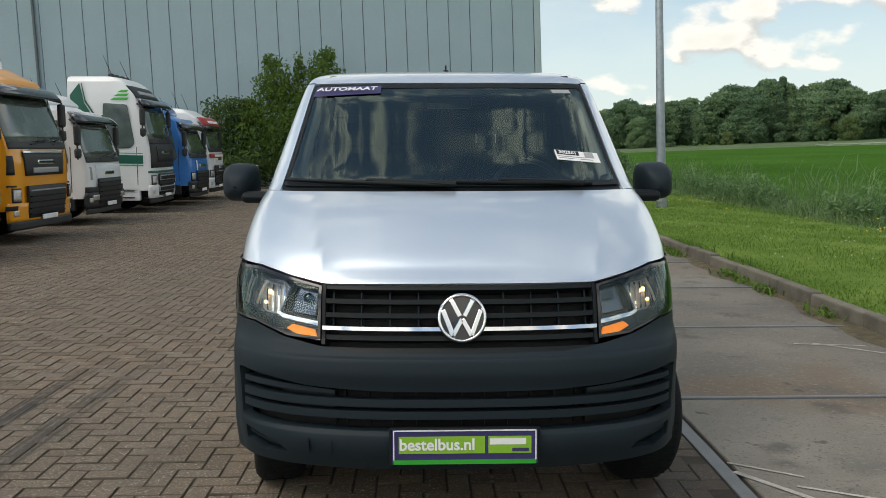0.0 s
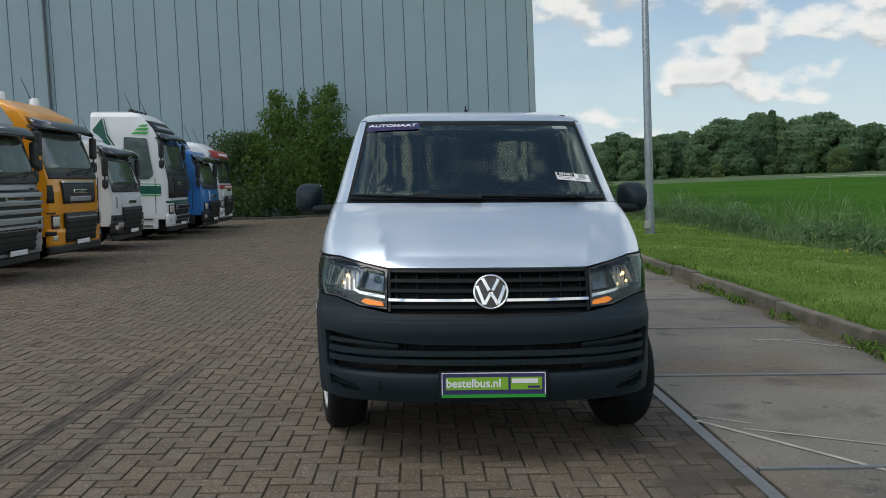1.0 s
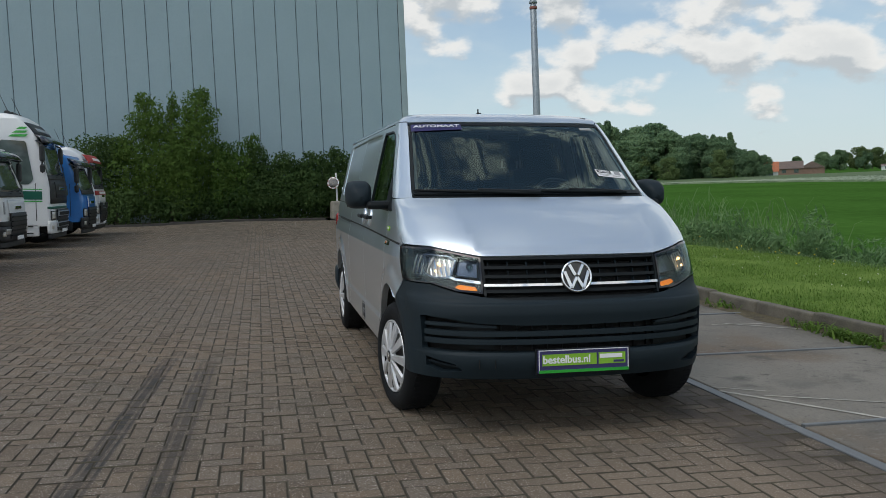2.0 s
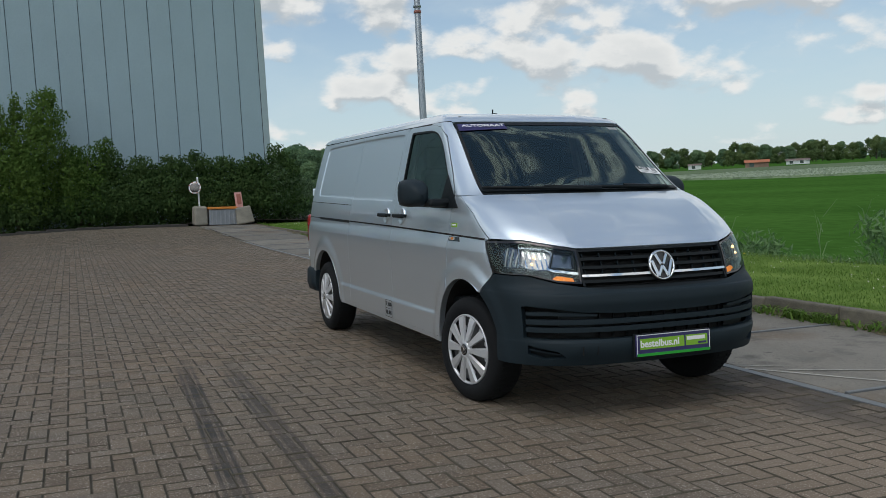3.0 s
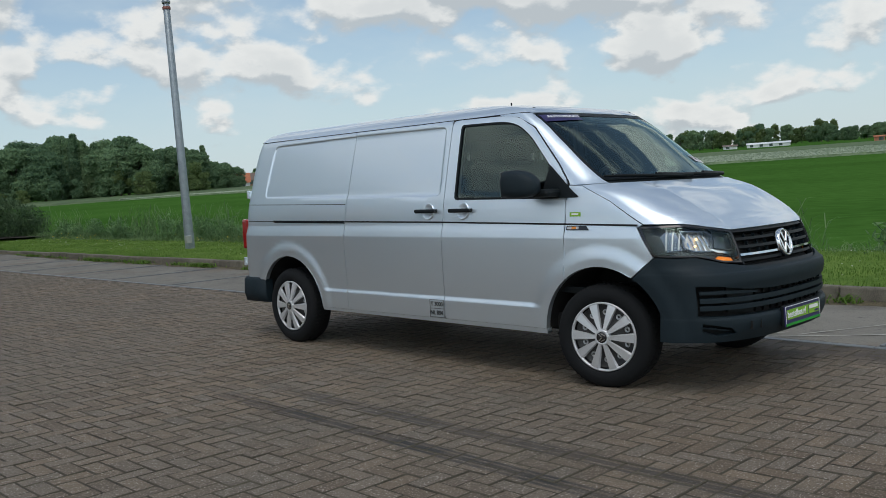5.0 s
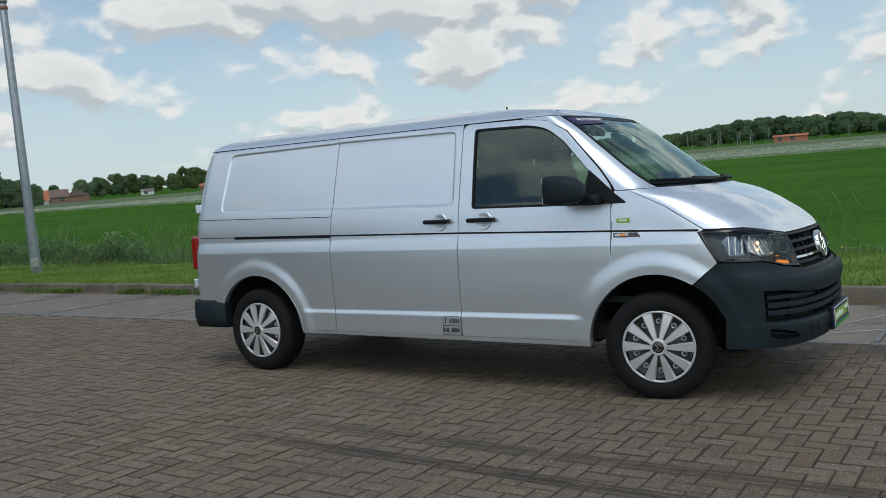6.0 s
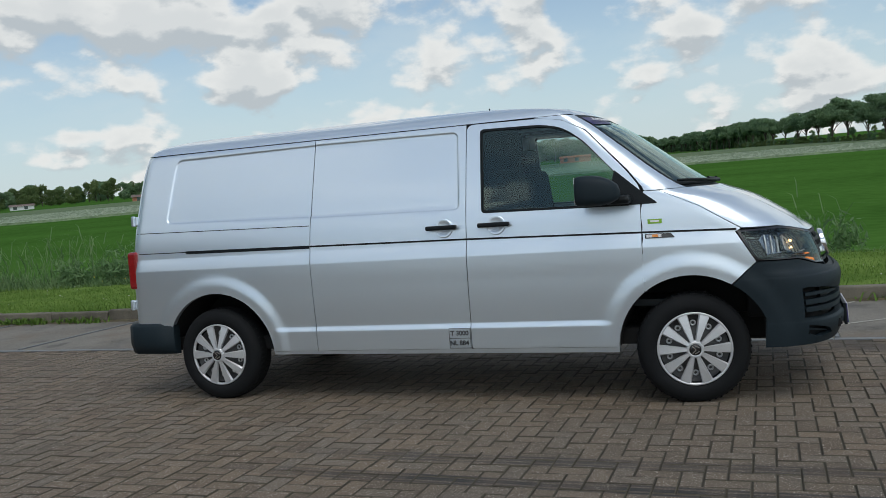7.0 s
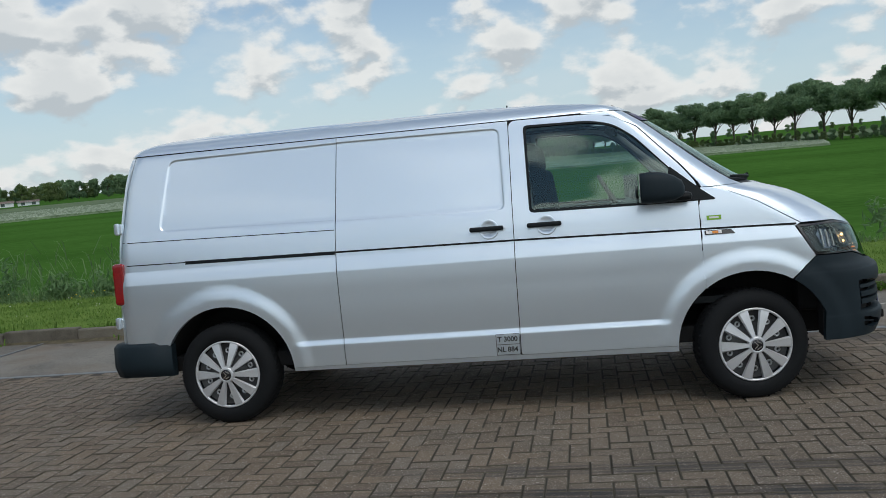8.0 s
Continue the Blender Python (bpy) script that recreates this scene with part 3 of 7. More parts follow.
    side_part("repeater_lens", rounded([(1.065, 1.028), (1.155, 1.028), (1.155, 1.045), (1.065, 1.045)], 0.004), REFLECTOR, van, s, 0.05, lift=0.008, thick=0.003)
    side_part("repeater_lamp", rounded([(1.085, 1.029), (1.12, 1.029), (1.12, 1.044), (1.085, 1.044)], 0.004), AMBER_OFF, van, s, 0.05, lift=0.0095, thick=0.003)
    if s < 0:
        bdg = side_part("badge", rounded([(1.06, 1.112), (1.145, 1.112), (1.145, 1.140), (1.06, 1.140)], 0.004), LIME, van, s, 0.05, lift=0.004, thick=0.004, label="small lime green badge")
        side_part("badge_bar", [(1.075, 1.122), (1.13, 1.122), (1.13, 1.133), (1.075, 1.133)], WHITE_PRINT, bdg, s, 0.05, lift=0.005, thick=0.001)

# roof
bm = bmesh.new()
rings = []
roof_z = [1.8445, 1.852, 1.86, 1.87, 1.88, 1.89, 1.90, 1.91, 1.92, 1.93, 1.94, 1.95, 1.96, 1.967, 1.974, 1.981]
for z in roof_z:
    f, dd, w, b = lut(NOSE, z), lut(DEEP, z), lut(HALF, z), lut(TAIL, z)
    half = []
    for i in range(29):
        half.append((w * unit(QX, i / 28), f + dd * unit(QY, i / 28)))
    for i in range(1, 41):
        y = f + dd + (b - 0.12 - f - dd) * i / 40
        half.append((w, y))
    for i in range(1, 9):
        a = radians(90 * i / 8)
        half.append((w - min(0.11, w) * (1 - math.cos(a)), b - 0.12 + 0.12 * math.sin(a)))
    half.append((0.0, b))
    ring = [bm.verts.new((-x, y, z)) for x, y in half[::-1]] + [bm.verts.new((0.978 * x, y, z)) for x, y in half[1:-1]]
    rings.append(ring)
for a, b in zip(rings, rings[1:]):
    n = len(a)
    for i in range(n):
        bm.faces.new((a[i], a[(i + 1) % n], b[(i + 1) % n], b[i]))
bm.faces.new(rings[-1])
bmesh.ops.remove_doubles(bm, verts=bm.verts, dist=0.0005)
bmesh.ops.recalc_face_normals(bm, faces=bm.faces)
for f in bm.faces:
    f.smooth = True
roof = part("roof", bm, SILVER, van)
part("roof_aerial", boxes(((0.0, 2.35, 1.962), (0.03, 0.06, 0.02)), ((0.0, 2.37, 1.98), (0.010, 0.010, 0.05)), bevel=0.003), BLACK, roof)

# windscreen, its black edge, pillars
WS = [("x", -0.775, 1.343), ("x", 0.775, 1.343), ("x", 0.690, 1.832), ("x", -0.690, 1.832)]
ws = rounded(wq(WS, 10), 0.03, 3)
screen = wrap_part("windscreen", ws, GLASS, van, 0.06, lift=-0.004, thick=0.0)
screen.visible_shadow = False
wrap_part("windscreen_edge", ws, BLACK, screen, 0.06, lift=-0.002, thick=0.012, holes=(shrink(ws, 0.020),))
for s in (-1, 1):
    pil = wq([("x", 0.782, 1.322), ("x", 0.697, 1.838), ("y", 1.84, 1.8425), ("y", 1.84, 1.837), ("y", 1.67, 1.811), ("y", 1.515, 1.734), ("y", 1.262, 1.462), ("y", 1.177, 1.350), ("y", 1.16, 1.318)], 8)
    wrap_part("windscreen_pillar", pil if s > 0 else flip(pil), SILVER, van, 0.04, thick=0.03)
header = wq([("x", -0.697, 1.838), ("x", 0.697, 1.838), ("x", 0.69, 1.852), ("x", -0.69, 1.852)], 8)
wrap_part("windscreen_header", header, SILVER, van, 0.05, thick=0.02)
cowl = wq([("x", -0.80, 1.318), ("x", 0.80, 1.318), ("x", 0.79, 1.348), ("x", -0.79, 1.348)], 8)
wrap_part("scuttle_panel", cowl, BLACK, van, 0.05, lift=-0.012, thick=0.03)

# hood
HOODSIDE = [("y", 0.600, 1.058), ("y", 0.84, 1.208), ("y", 1.068, 1.314)]
hood_half = [("x", 0.80, 1.322), ("x", 0.5, 1.322), ("x", 0.001, 1.322)]
right = wq([("x", 0.0, 1.004), ("x", 0.527, 1.002), ("x", 0.66, 1.026), ("x", 0.79, 1.054), *HOODSIDE, ("x", 0.79, 1.320), ("x", 0.4, 1.321), ("x", 0.0, 1.321)], 6)
right = right[:-6] + [right[-6]]
hoodpoly = right + flip(right)
hood = wrap_part("hood", hoodpoly, SILVER, van, 0.024, thick=0.02)
# fenders
for s in (-1, 1):
    fen = wq([("y", 0.606, 1.055), ("y", 0.844, 1.206), ("y", 1.071, 1.312), ("y", 1.165, 1.315), ("y", 1.182, 1.28), ("y", 1.182, 0.706), ("y", 1.182, 0.699)], 8)
    fen = fen[:-8] + [fen[-8]]
    arc = []
    for i in range(25):
        a = math.acos((1.182 - F_AXLE) / ARCH) + (math.acos((0.672 - F_AXLE) / ARCH) - math.acos((1.182 - F_AXLE) / ARCH)) * i / 24
        y, z = F_AXLE + ARCH * math.cos(a), HUB + ARCH * math.sin(a)
        arc.append((q_of_y(y, z), z))
    tail = wq([("y", 0.672, 0.726), ("y", 0.530, 0.852), ("y", 0.640, 1.038)], 6)[:13]
    poly = fen[:-1] + arc + tail
    wrap_part("fender", poly if s > 0 else flip(poly), SILVER, van, 0.026, thick=0.02, zextra=SIDE_Z)
    bk = wq([("y", 0.55, 1.00), ("y", 0.70, 1.06), ("y", 1.0, 1.20), ("y", 1.06, 1.34), ("y", 0.9, 1.30), ("y", 0.55, 1.10)], 4)
    wrap_part("shut_line", bk if s > 0 else flip(bk), DARK, van, 0.05, lift=-0.016, thick=0.0)

# headlamps
for s in (-1, 1):
    hl = wq([("x", 0.533, 0.992), ("x", 0.66, 1.018), ("x", 0.795, 1.046), ("y", 0.632, 1.042), ("y", 0.530, 0.858), ("x", 0.80, 0.852), ("x", 0.665, 0.810), ("x", 0.535, 0.800)], 5)
    poly = hl if s > 0 else flip(hl)
    lamp = wrap_part("headlamp", poly, LAMP_BACK, van, 0.03, lift=-0.055, thick=0.0, label="clear headlamp with a lit warm bulb and amber indicator")
    lens = wrap_part("lamp_lens", poly, LENS, lamp, 0.03, lift=0.0, thick=0.0)
    lens.visible_shadow = False
    wrap_part("lamp_rim", poly, GLOSS_BLACK, lamp, 0.04, lift=0.002, thick=0.055, holes=(shrink(poly, 0.012),))

    def sub(name, pts, mat, lift, thick=0.004, label="", n=4, par=None, hole=0):
        pl = wq(pts, n)
        pl = pl if s > 0 else flip(pl)
        return wrap_part(name, pl, mat, par or lamp, 0.03, lift=lift, thick=thick, label=label, holes=(shrink(pl, hole),) if hole else ())
    bowl_out = [("x", 0.665, 0.985), ("x", 0.70, 1.010), ("x", 0.825, 1.018), ("x", 0.845, 0.91), ("x", 0.805, 0.885), ("x", 0.705, 0.880)]
    bowl = sub("reflector_bowl", bowl_out, REFLECTOR, -0.05, 0.006)
    sub("reflector_rim", bowl_out, PARK_REFLECTOR, -0.016, 0.036, hole=0.008)
    sub("side_reflector", [("x", 0.838, 1.018), ("y", 0.470, 1.022), ("y", 0.500, 0.985), ("y", 0.455, 0.890), ("x", 0.850, 0.900)], PARK_REFLECTOR, -0.040, 0.006)
    for k in range(4):
        sub("reflector_facet", [("y", 0.350 + 0.035 * k, 0.905), ("y", 0.356 + 0.035 * k, 1.010), ("y", 0.364 + 0.035 * k, 1.010), ("y", 0.358 + 0.035 * k, 0.905)], REFLECTOR, -0.032, 0.006)
    for k, (bx, bz) in enumerate(((0.765, 0.965), (0.785, 0.925))):
        bm = bmesh.new()
        c = wrap(q_of_x(s * bx, bz), bz, -0.030)
        bmesh.ops.create_uvsphere(bm, u_segments=12, v_segments=8, radius=0.007 if k else 0.009, matrix=Matrix.Translation(c))
        part("bulb", bm, BULB, bowl)
    for k in range(5):
        bx = 0.70 + 0.027 * k
        sub("reflector_facet", [("x", bx, 0.895), ("x", bx + 0.004, 1.0), ("x", bx + 0.012, 1.0), ("x", bx + 0.008, 0.895)], CHROME, -0.040, 0.006, par=bowl)
    inner = sub("park_lamp_housing", [("x", 0.550, 0.985), ("x", 0.655, 1.006), ("x", 0.690, 0.90), ("x", 0.560, 0.885)], PARK_REFLECTOR, -0.045, 0.006)
    sub("park_lamp_rim", [("x", 0.548, 0.987), ("x", 0.657, 1.008), ("x", 0.694, 0.898), ("x", 0.558, 0.883)], BLACK, -0.020, 0.028, hole=0.007)
    bm = bmesh.new()
    c = wrap(q_of_x(s * 0.60, 0.955), 0.955, -0.038)
    bmesh.ops.create_uvsphere(bm, u_segments=14, v_segments=8, radius=0.020, matrix=Matrix.Translation(c))
    part("park_lamp", bm, GLASS, inner)
    sub("lamp_blade", [("x", 0.538, 0.850), ("x", 0.538, 0.866), ("x", 0.680, 0.886), ("x", 0.715, 0.900), ("x", 0.715, 0.888), ("x", 0.685, 0.872)], CHROME, -0.008, 0.034)
    sub("indicator", [("x", 0.562, 0.812), ("x", 0.575, 0.838), ("x", 0.665, 0.852), ("x", 0.690, 0.836), ("x", 0.640, 0.818)], AMBER, -0.034, 0.012, "amber indicator, lit")

# grille
gr = wq([("x", -0.527, 0.786), ("x", 0.527, 0.786), ("x", 0.527, 0.998), ("x", -0.527, 0.998)], 8)
grille = wrap_part("grille", gr, DARK, van, 0.05, lift=-0.06, thick=0.0, label="black slatted grille with one chrome strip")


def bar(name, x, z0, z1, mat, par, lift, thick, x0=None):
    pl = wq([("x", -x if x0 is None else x0, z0), ("x", x, z0), ("x", x, z1), ("x", -x if x0 is None else x0, z1)], 8)
    return wrap_part(name, pl, mat, par, 0.03, lift=lift, thick=thick)


for z0, z1 in ((0.985, 1.000), (0.934, 0.951), (0.885, 0.902), (0.806, 0.822)):
    bar("grille_slat", 0.527, z0, z1, BLACK, grille, -0.008, 0.04)
bar("grille_chrome", 0.527, 0.838, 0.852, CHROME, grille, 0.002, 0.03)
bar("grille_sill", 0.545, 0.764, 0.788, BLACK, grille, -0.012, 0.05)
for k in range(10):
    x = -0.495 + 0.11 * k
    if abs(x) < 0.08:
        continue
    bar("grille_rib", x + 0.003, 0.855, 0.985, PLASTIC, grille, -0.03, 0.02, x - 0.003)
for s in (-1, 1):
    pl = wq([("x", 0.517, 0.79), ("x", 0.531, 0.79), ("x", 0.533, 1.0), ("x", 0.519, 1.0)], 4)
    wrap_part("grille_end", pl if s > 0 else flip(pl), BLACK, grille, 0.05, lift=-0.004, thick=0.04)

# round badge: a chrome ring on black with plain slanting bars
lz = 0.883
lc = wrap(0.0, lz, 0.012)
tiltb = Matrix.Translation(lc) @ pose(0, 0, 0, 90 - 14, 0, 0)
bm = bmesh.new()
lathe(bm, [(0.091, -0.02), (0.091, 0.004), (0.084, 0.010), (0.078, 0.006), (0.077, -0.004)], 40, tiltb)
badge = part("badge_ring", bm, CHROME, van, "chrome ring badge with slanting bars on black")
bm = bmesh.new()
lathe(bm, [(0.078, -0.004), (0.001, -0.002)], 40, tiltb)
part("badge_disc", bm, GLOSS_BLACK, badge)
for x0, y0, x1, y1 in ((-0.040, 0.066, -0.008, 0.004), (0.040, 0.066, 0.008, 0.004), (-0.070, 0.030, -0.034, -0.066), (-0.034, -0.066, 0.0, -0.004), (0.0, -0.004, 0.034, -0.066), (0.034, -0.066, 0.070, 0.030)):
    d = Vector((x1 - x0, y1 - y0, 0))
    rot = math.degrees(math.atan2(d.y, d.x))
    part("badge_bar", boxes(((0, 0, 0.004), (d.length, 0.019, 0.010)), bevel=0.003, m=tiltb @ pose((x0 + x1) / 2, (y0 + y1) / 2, 0, 0, 0, rot)), CHROME, badge)

# front bumper
btop = [("x", 0.0, 0.764), ("x", 0.40, 0.768), ("x", 0.56, 0.786), ("x", 0.68, 0.806), ("x", 0.81, 0.846), ("y", 0.525, 0.850)]
bhalf = wq([("x", 0.0, 0.335), *btop, ("y", 0.668, 0.718)], 5)[5:]
bhalf = bhalf[:-4]
arcb = []
for i in range(13):
    a = math.acos((0.668 - F_AXLE) / ARCH) + 0.62 * i / 12
    y, z = F_AXLE + ARCH * math.cos(a), HUB + ARCH * math.sin(a)
    arcb.append((q_of_y(y, z), z))
ylow, zlow = F_AXLE + ARCH * math.cos(math.acos((0.668 - F_AXLE) / ARCH) + 0.62), HUB + ARCH * math.sin(math.acos((0.668 - F_AXLE) / ARCH) + 0.62)
blow = wq([("y", ylow, zlow), ("y", 0.50, 0.335), ("x", 0.78, 0.335), ("x", 0.45, 0.335), ("x", 0.0, 0.335)], 5)[1:21]
bh = bhalf + arcb + blow
bpoly = bh + flip(bh)[1:-1]
open_half = wq([("x", 0.0, 0.628), ("x", 0.35, 0.632), ("x", 0.58, 0.645), ("x", 0.75, 0.670), ("x", 0.850, 0.680), ("x", 0.868, 0.676), ("x", 0.862, 0.494), ("x", 0.75, 0.488), ("x", 0.58, 0.485), ("x", 0.35, 0.483), ("x", 0.0, 0.482)], 3)[:31]
opening = open_half + flip(open_half)[1:-1]
fog = {}
for s in (-1, 1):
    pl = wq([("x", 0.66, 0.385), ("x", 0.70, 0.420), ("x", 0.845, 0.455), ("x", 0.842, 0.400), ("x", 0.77, 0.372)], 4)
    fog[s] = pl if s > 0 else flip(pl)


def bumper_surf(q, z, off=0.0):
    bulge = 0.016 * sstep(0.757, 0.740, z) * sstep(0.60, 0.70, z) - 0.004 * sstep(0.44, 0.47, z) * sstep(0.70, 0.64, z) + 0.018 * sstep(0.486, 0.468, z) * sstep(0.33, 0.42, z)
    return wrap(q, z, off + bulge * (1 - 0.92 * sstep(0.45, 0.85, abs(q))))


bumper = wrap_part("front_bumper", bpoly, PLASTIC, van, 0.028, thick=0.04, holes=(opening, fog[-1], fog[1]), surf=bumper_surf, zextra=(0.468, 0.474, 0.480, 0.486, 0.72, 0.740, 0.746, 0.752, 0.757), label="dark grey unpainted plastic front bumper")
wrap_part("intake_back", shrink(opening, -0.045), DARK, bumper, 0.06, lift=-0.07, thick=0.0)
for s in (-1, 1):
    pl = wq([("x", 0.49, 0.49), ("x", 0.49, 0.64), ("x", 0.70, 0.668), ("x", 0.70, 0.51)], 4)
    wrap_part("intake_blank", pl if s > 0 else flip(pl), BLACK, bumper, 0.05, lift=-0.045, thick=0.02)
    wrap_part("fog_back", shrink(fog[s], -0.035), BLACK, bumper, 0.05, lift=-0.04, thick=0.0)
    pl = wq([("x", 0.68, 0.392), ("x", 0.69, 0.402), ("x", 0.845, 0.432), ("x", 0.845, 0.420)], 4)
    wrap_part("fog_slat", pl if s > 0 else flip(pl), PLASTIC, bumper, 0.05, lift=-0.012, thick=0.02)
for k, zc in enumerate((0.586, 0.541)):
    rise = lambda x: 0.004 * max(0, (abs(x) - 0.3) / 0.55) ** 1.6
    xs = [0.0, 0.30, 0.45, 0.60, 0.72, 0.80, 0.855]
    up = [("x", x, zc + 0.0145 + rise(x) * (0.95 - 0.05 * k)) for x in xs]
    dn = [("x", x, zc - 0.0145 + rise(x) * (0.95 - 0.05 * k)) for x in xs[::-1]]
    h = wq(up + dn, 3)
    h = h[:-3] + [h[-3]]
    wrap_part("intake_slat", h + flip(h)[1:-1], PLASTIC, bumper, 0.03, lift=-0.006, thick=0.04)
for s in (-1, 1):
    pl = wq([("x", 0.48, 0.618), ("x", 0.48, 0.630), ("x", 0.60, 0.640), ("x", 0.75, 0.648), ("x", 0.855, 0.646), ("x", 0.855, 0.626), ("x", 0.75, 0.626), ("x", 0.60, 0.621)], 3)
    wrap_part("intake_slat", pl if s > 0 else flip(pl), PLASTIC, bumper, 0.03, lift=-0.010, thick=0.04)
for s in (-1, 1):
    part("bumper_core", boxes(((s * 0.80, 0.43, 0.52), (0.13, 0.14, 0.34)), bevel=0.01), DARK, bumper)
for k in range(11):
    x = -0.45 + 0.09 * k
    bar("intake_rib", x + 0.003, 0.492, 0.632, BLACK, bumper, -0.05, 0.015, x - 0.003)
for x, y in ((-0.565, 0.070), (-0.48, 0.055)):
    part("tow_cover_seam", boxes(((x, y + 0.004, 0.425), (0.0016, 0.02, 0.05))), DARK, bumper)

# dealer plate
pm = pose(0.005, 0.004, 0.424, 90 - 3, 0, 0)
plate = part("dealer_plate", boxes(((0, 0.012, 0), (0.525, 0.125, 0.012)), bevel=0.003, m=pm), NAVY, van, "navy and lime dealer plate with white lettering")
part("plate_border", boxes(((0, 0.072, 0.0065), (0.515, 0.004, 0.003)), ((-0.256, 0.019, 0.0065), (0.004, 0.108, 0.003)), ((0.256, 0.019, 0.0065), (0.004, 0.108, 0.003)), m=pm), WHITE_PRINT, plate)
part("plate_field", boxes(((-0.083, 0.020, 0.007), (0.31, 0.062, 0.003)), m=pm), LIME, plate)
part("plate_field", boxes(((0.162, 0.020, 0.007), (0.155, 0.062, 0.003)), m=pm), LIME, plate)
words("plate_lettering", "bestelbus.nl", 0.058, WHITE_PRINT, pm @ pose(-0.10, 0.020, 0.009), plate)
part("plate_bar", boxes(((0.155, 0.032, 0.0095), (0.13, 0.022, 0.002)), m=pm), WHITE_PRINT, plate)
part("plate_bar", boxes(((0.20, 0.002, 0.0095), (0.06, 0.012, 0.002)), m=pm), NAVY, plate)
part("plate_foot", boxes(((0, -0.042, 0.0065), (0.515, 0.016, 0.003)), m=pm), LEAF_PRINT, plate)
part("plate_holder", boxes(((0, 0.010, -0.012), (0.545, 0.14, 0.02)), bevel=0.004, m=pm), BLACK, plate)

# rear bumper, lamps, rear doors, hinges
bm = bmesh.new()
prof = [(0.34, 0.0), (0.345, 0.075), (0.42, 0.10), (0.55, 0.095), (0.575, 0.07), (0.578, 0.0)]
path = [(-0.905, 4.685), (-0.912, 4.85), (-0.905, 5.03), (-0.85, 5.075), (-0.4, 5.085), (0.4, 5.085), (0.85, 5.075), (0.905, 5.03), (0.912, 4.85), (0.905, 4.685)]
rows = []
for i, (x, y) in enumerate(path):
    (xa, ya), (xb, yb) = path[max(i - 1, 0)], path[min(i + 1, len(path) - 1)]
    n = Vector((-(yb - ya), xb - xa)).normalized()
    rows.append([bm.verts.new((x + n.x * (o - 0.07) * 0.8, y + n.y * (o - 0.03), z)) for z, o in prof])
for a, b in zip(rows, rows[1:]):
    for i in range(len(prof) - 1):
        bm.faces.new((a[i], b[i], b[i + 1], a[i + 1])).smooth = True
bm.faces.new(rows[0])
bm.faces.new(rows[-1][::-1])
bmesh.ops.recalc_face_normals(bm, faces=bm.faces)
part("rear_bumper", bm, PLASTIC, van)
bm = bmesh.new()
rear_z = [0.56, 0.7, 0.9, 1.1, 1.3, 1.5, 1.7, 1.8445]
rr = []
for z in rear_z:
    b, w = lut(TAIL, z), lut(HALF, z)
    rr.append([bm.verts.new((x * (w - 0.10), b - 0.012 - 0.01 * abs(x), z)) for x in (-1, -0.5, -0.01, 0.01, 0.5, 1)])
for a, b in zip(rr, rr[1:]):
    for i in range(5):
        bm.faces.new((a[i + 1], a[i], b[i], b[i + 1]))
part("rear_doors", bm, SILVER, van)
for s in (-1, 1):
    fn = side3d(s)
    bm = bmesh.new()
    box(bm, (s * 0.868, 5.020, 0.985), (0.086, 0.085, 0.285), 0.02)
    lamp = part("tail_lamp", bm, RED_LENS, van, "red tail lamp")
    part("tail_lamp_lens", boxes(((s * 0.864, 5.046, 0.93), (0.06, 0.04, 0.05)), bevel=0.01), LENS, lamp)
    for z in (1.36, 0.72):
        b = lut(TAIL, z)
        part("rear_hinge", boxes(((s * (lut(HALF, z) - 0.055), b - 0.012, z), (0.05, 0.060, 0.070)), ((s * (lut(HALF, z) - 0.033), b - 0.008, z), (0.03, 0.028, 0.080)), bevel=0.008), SILVER, van)

# spec box by the sill
fn = side3d(-1)
c = fn(2.413, 0.427, 0.0)
pm = Matrix.Translation(c + Vector((-0.0035, 0, 0))) @ pose(0, 0, 0, 90, 0, -90)
W2, H2 = 0.148, 0.132
STENCIL = surface("stencil_grey", (0.035, 0.040, 0.045), 0.6, vary=0.2, bump=0)
spec = part("spec_marking", boxes(((0, H2 / 2, 0), (W2, 0.0028, 0.002)), ((0, -H2 / 2, 0), (W2, 0.0028, 0.002)), ((0, 0, 0), (W2, 0.0028, 0.002)), ((-W2 / 2, 0, 0), (0.0028, H2, 0.002)), ((W2 / 2, 0, 0), (0.0028, H2, 0.002)), m=pm), STENCIL, van, "black stencilled figures in a two-row box")
for txt, tx, ty in (("T", -0.052, 0.033), ("3000", 0.018, 0.033), ("NL", -0.044, -0.033), ("884", 0.028, -0.033)):
    words("spec_lettering", txt, 0.044, STENCIL, pm @ pose(tx, ty, 0), spec)

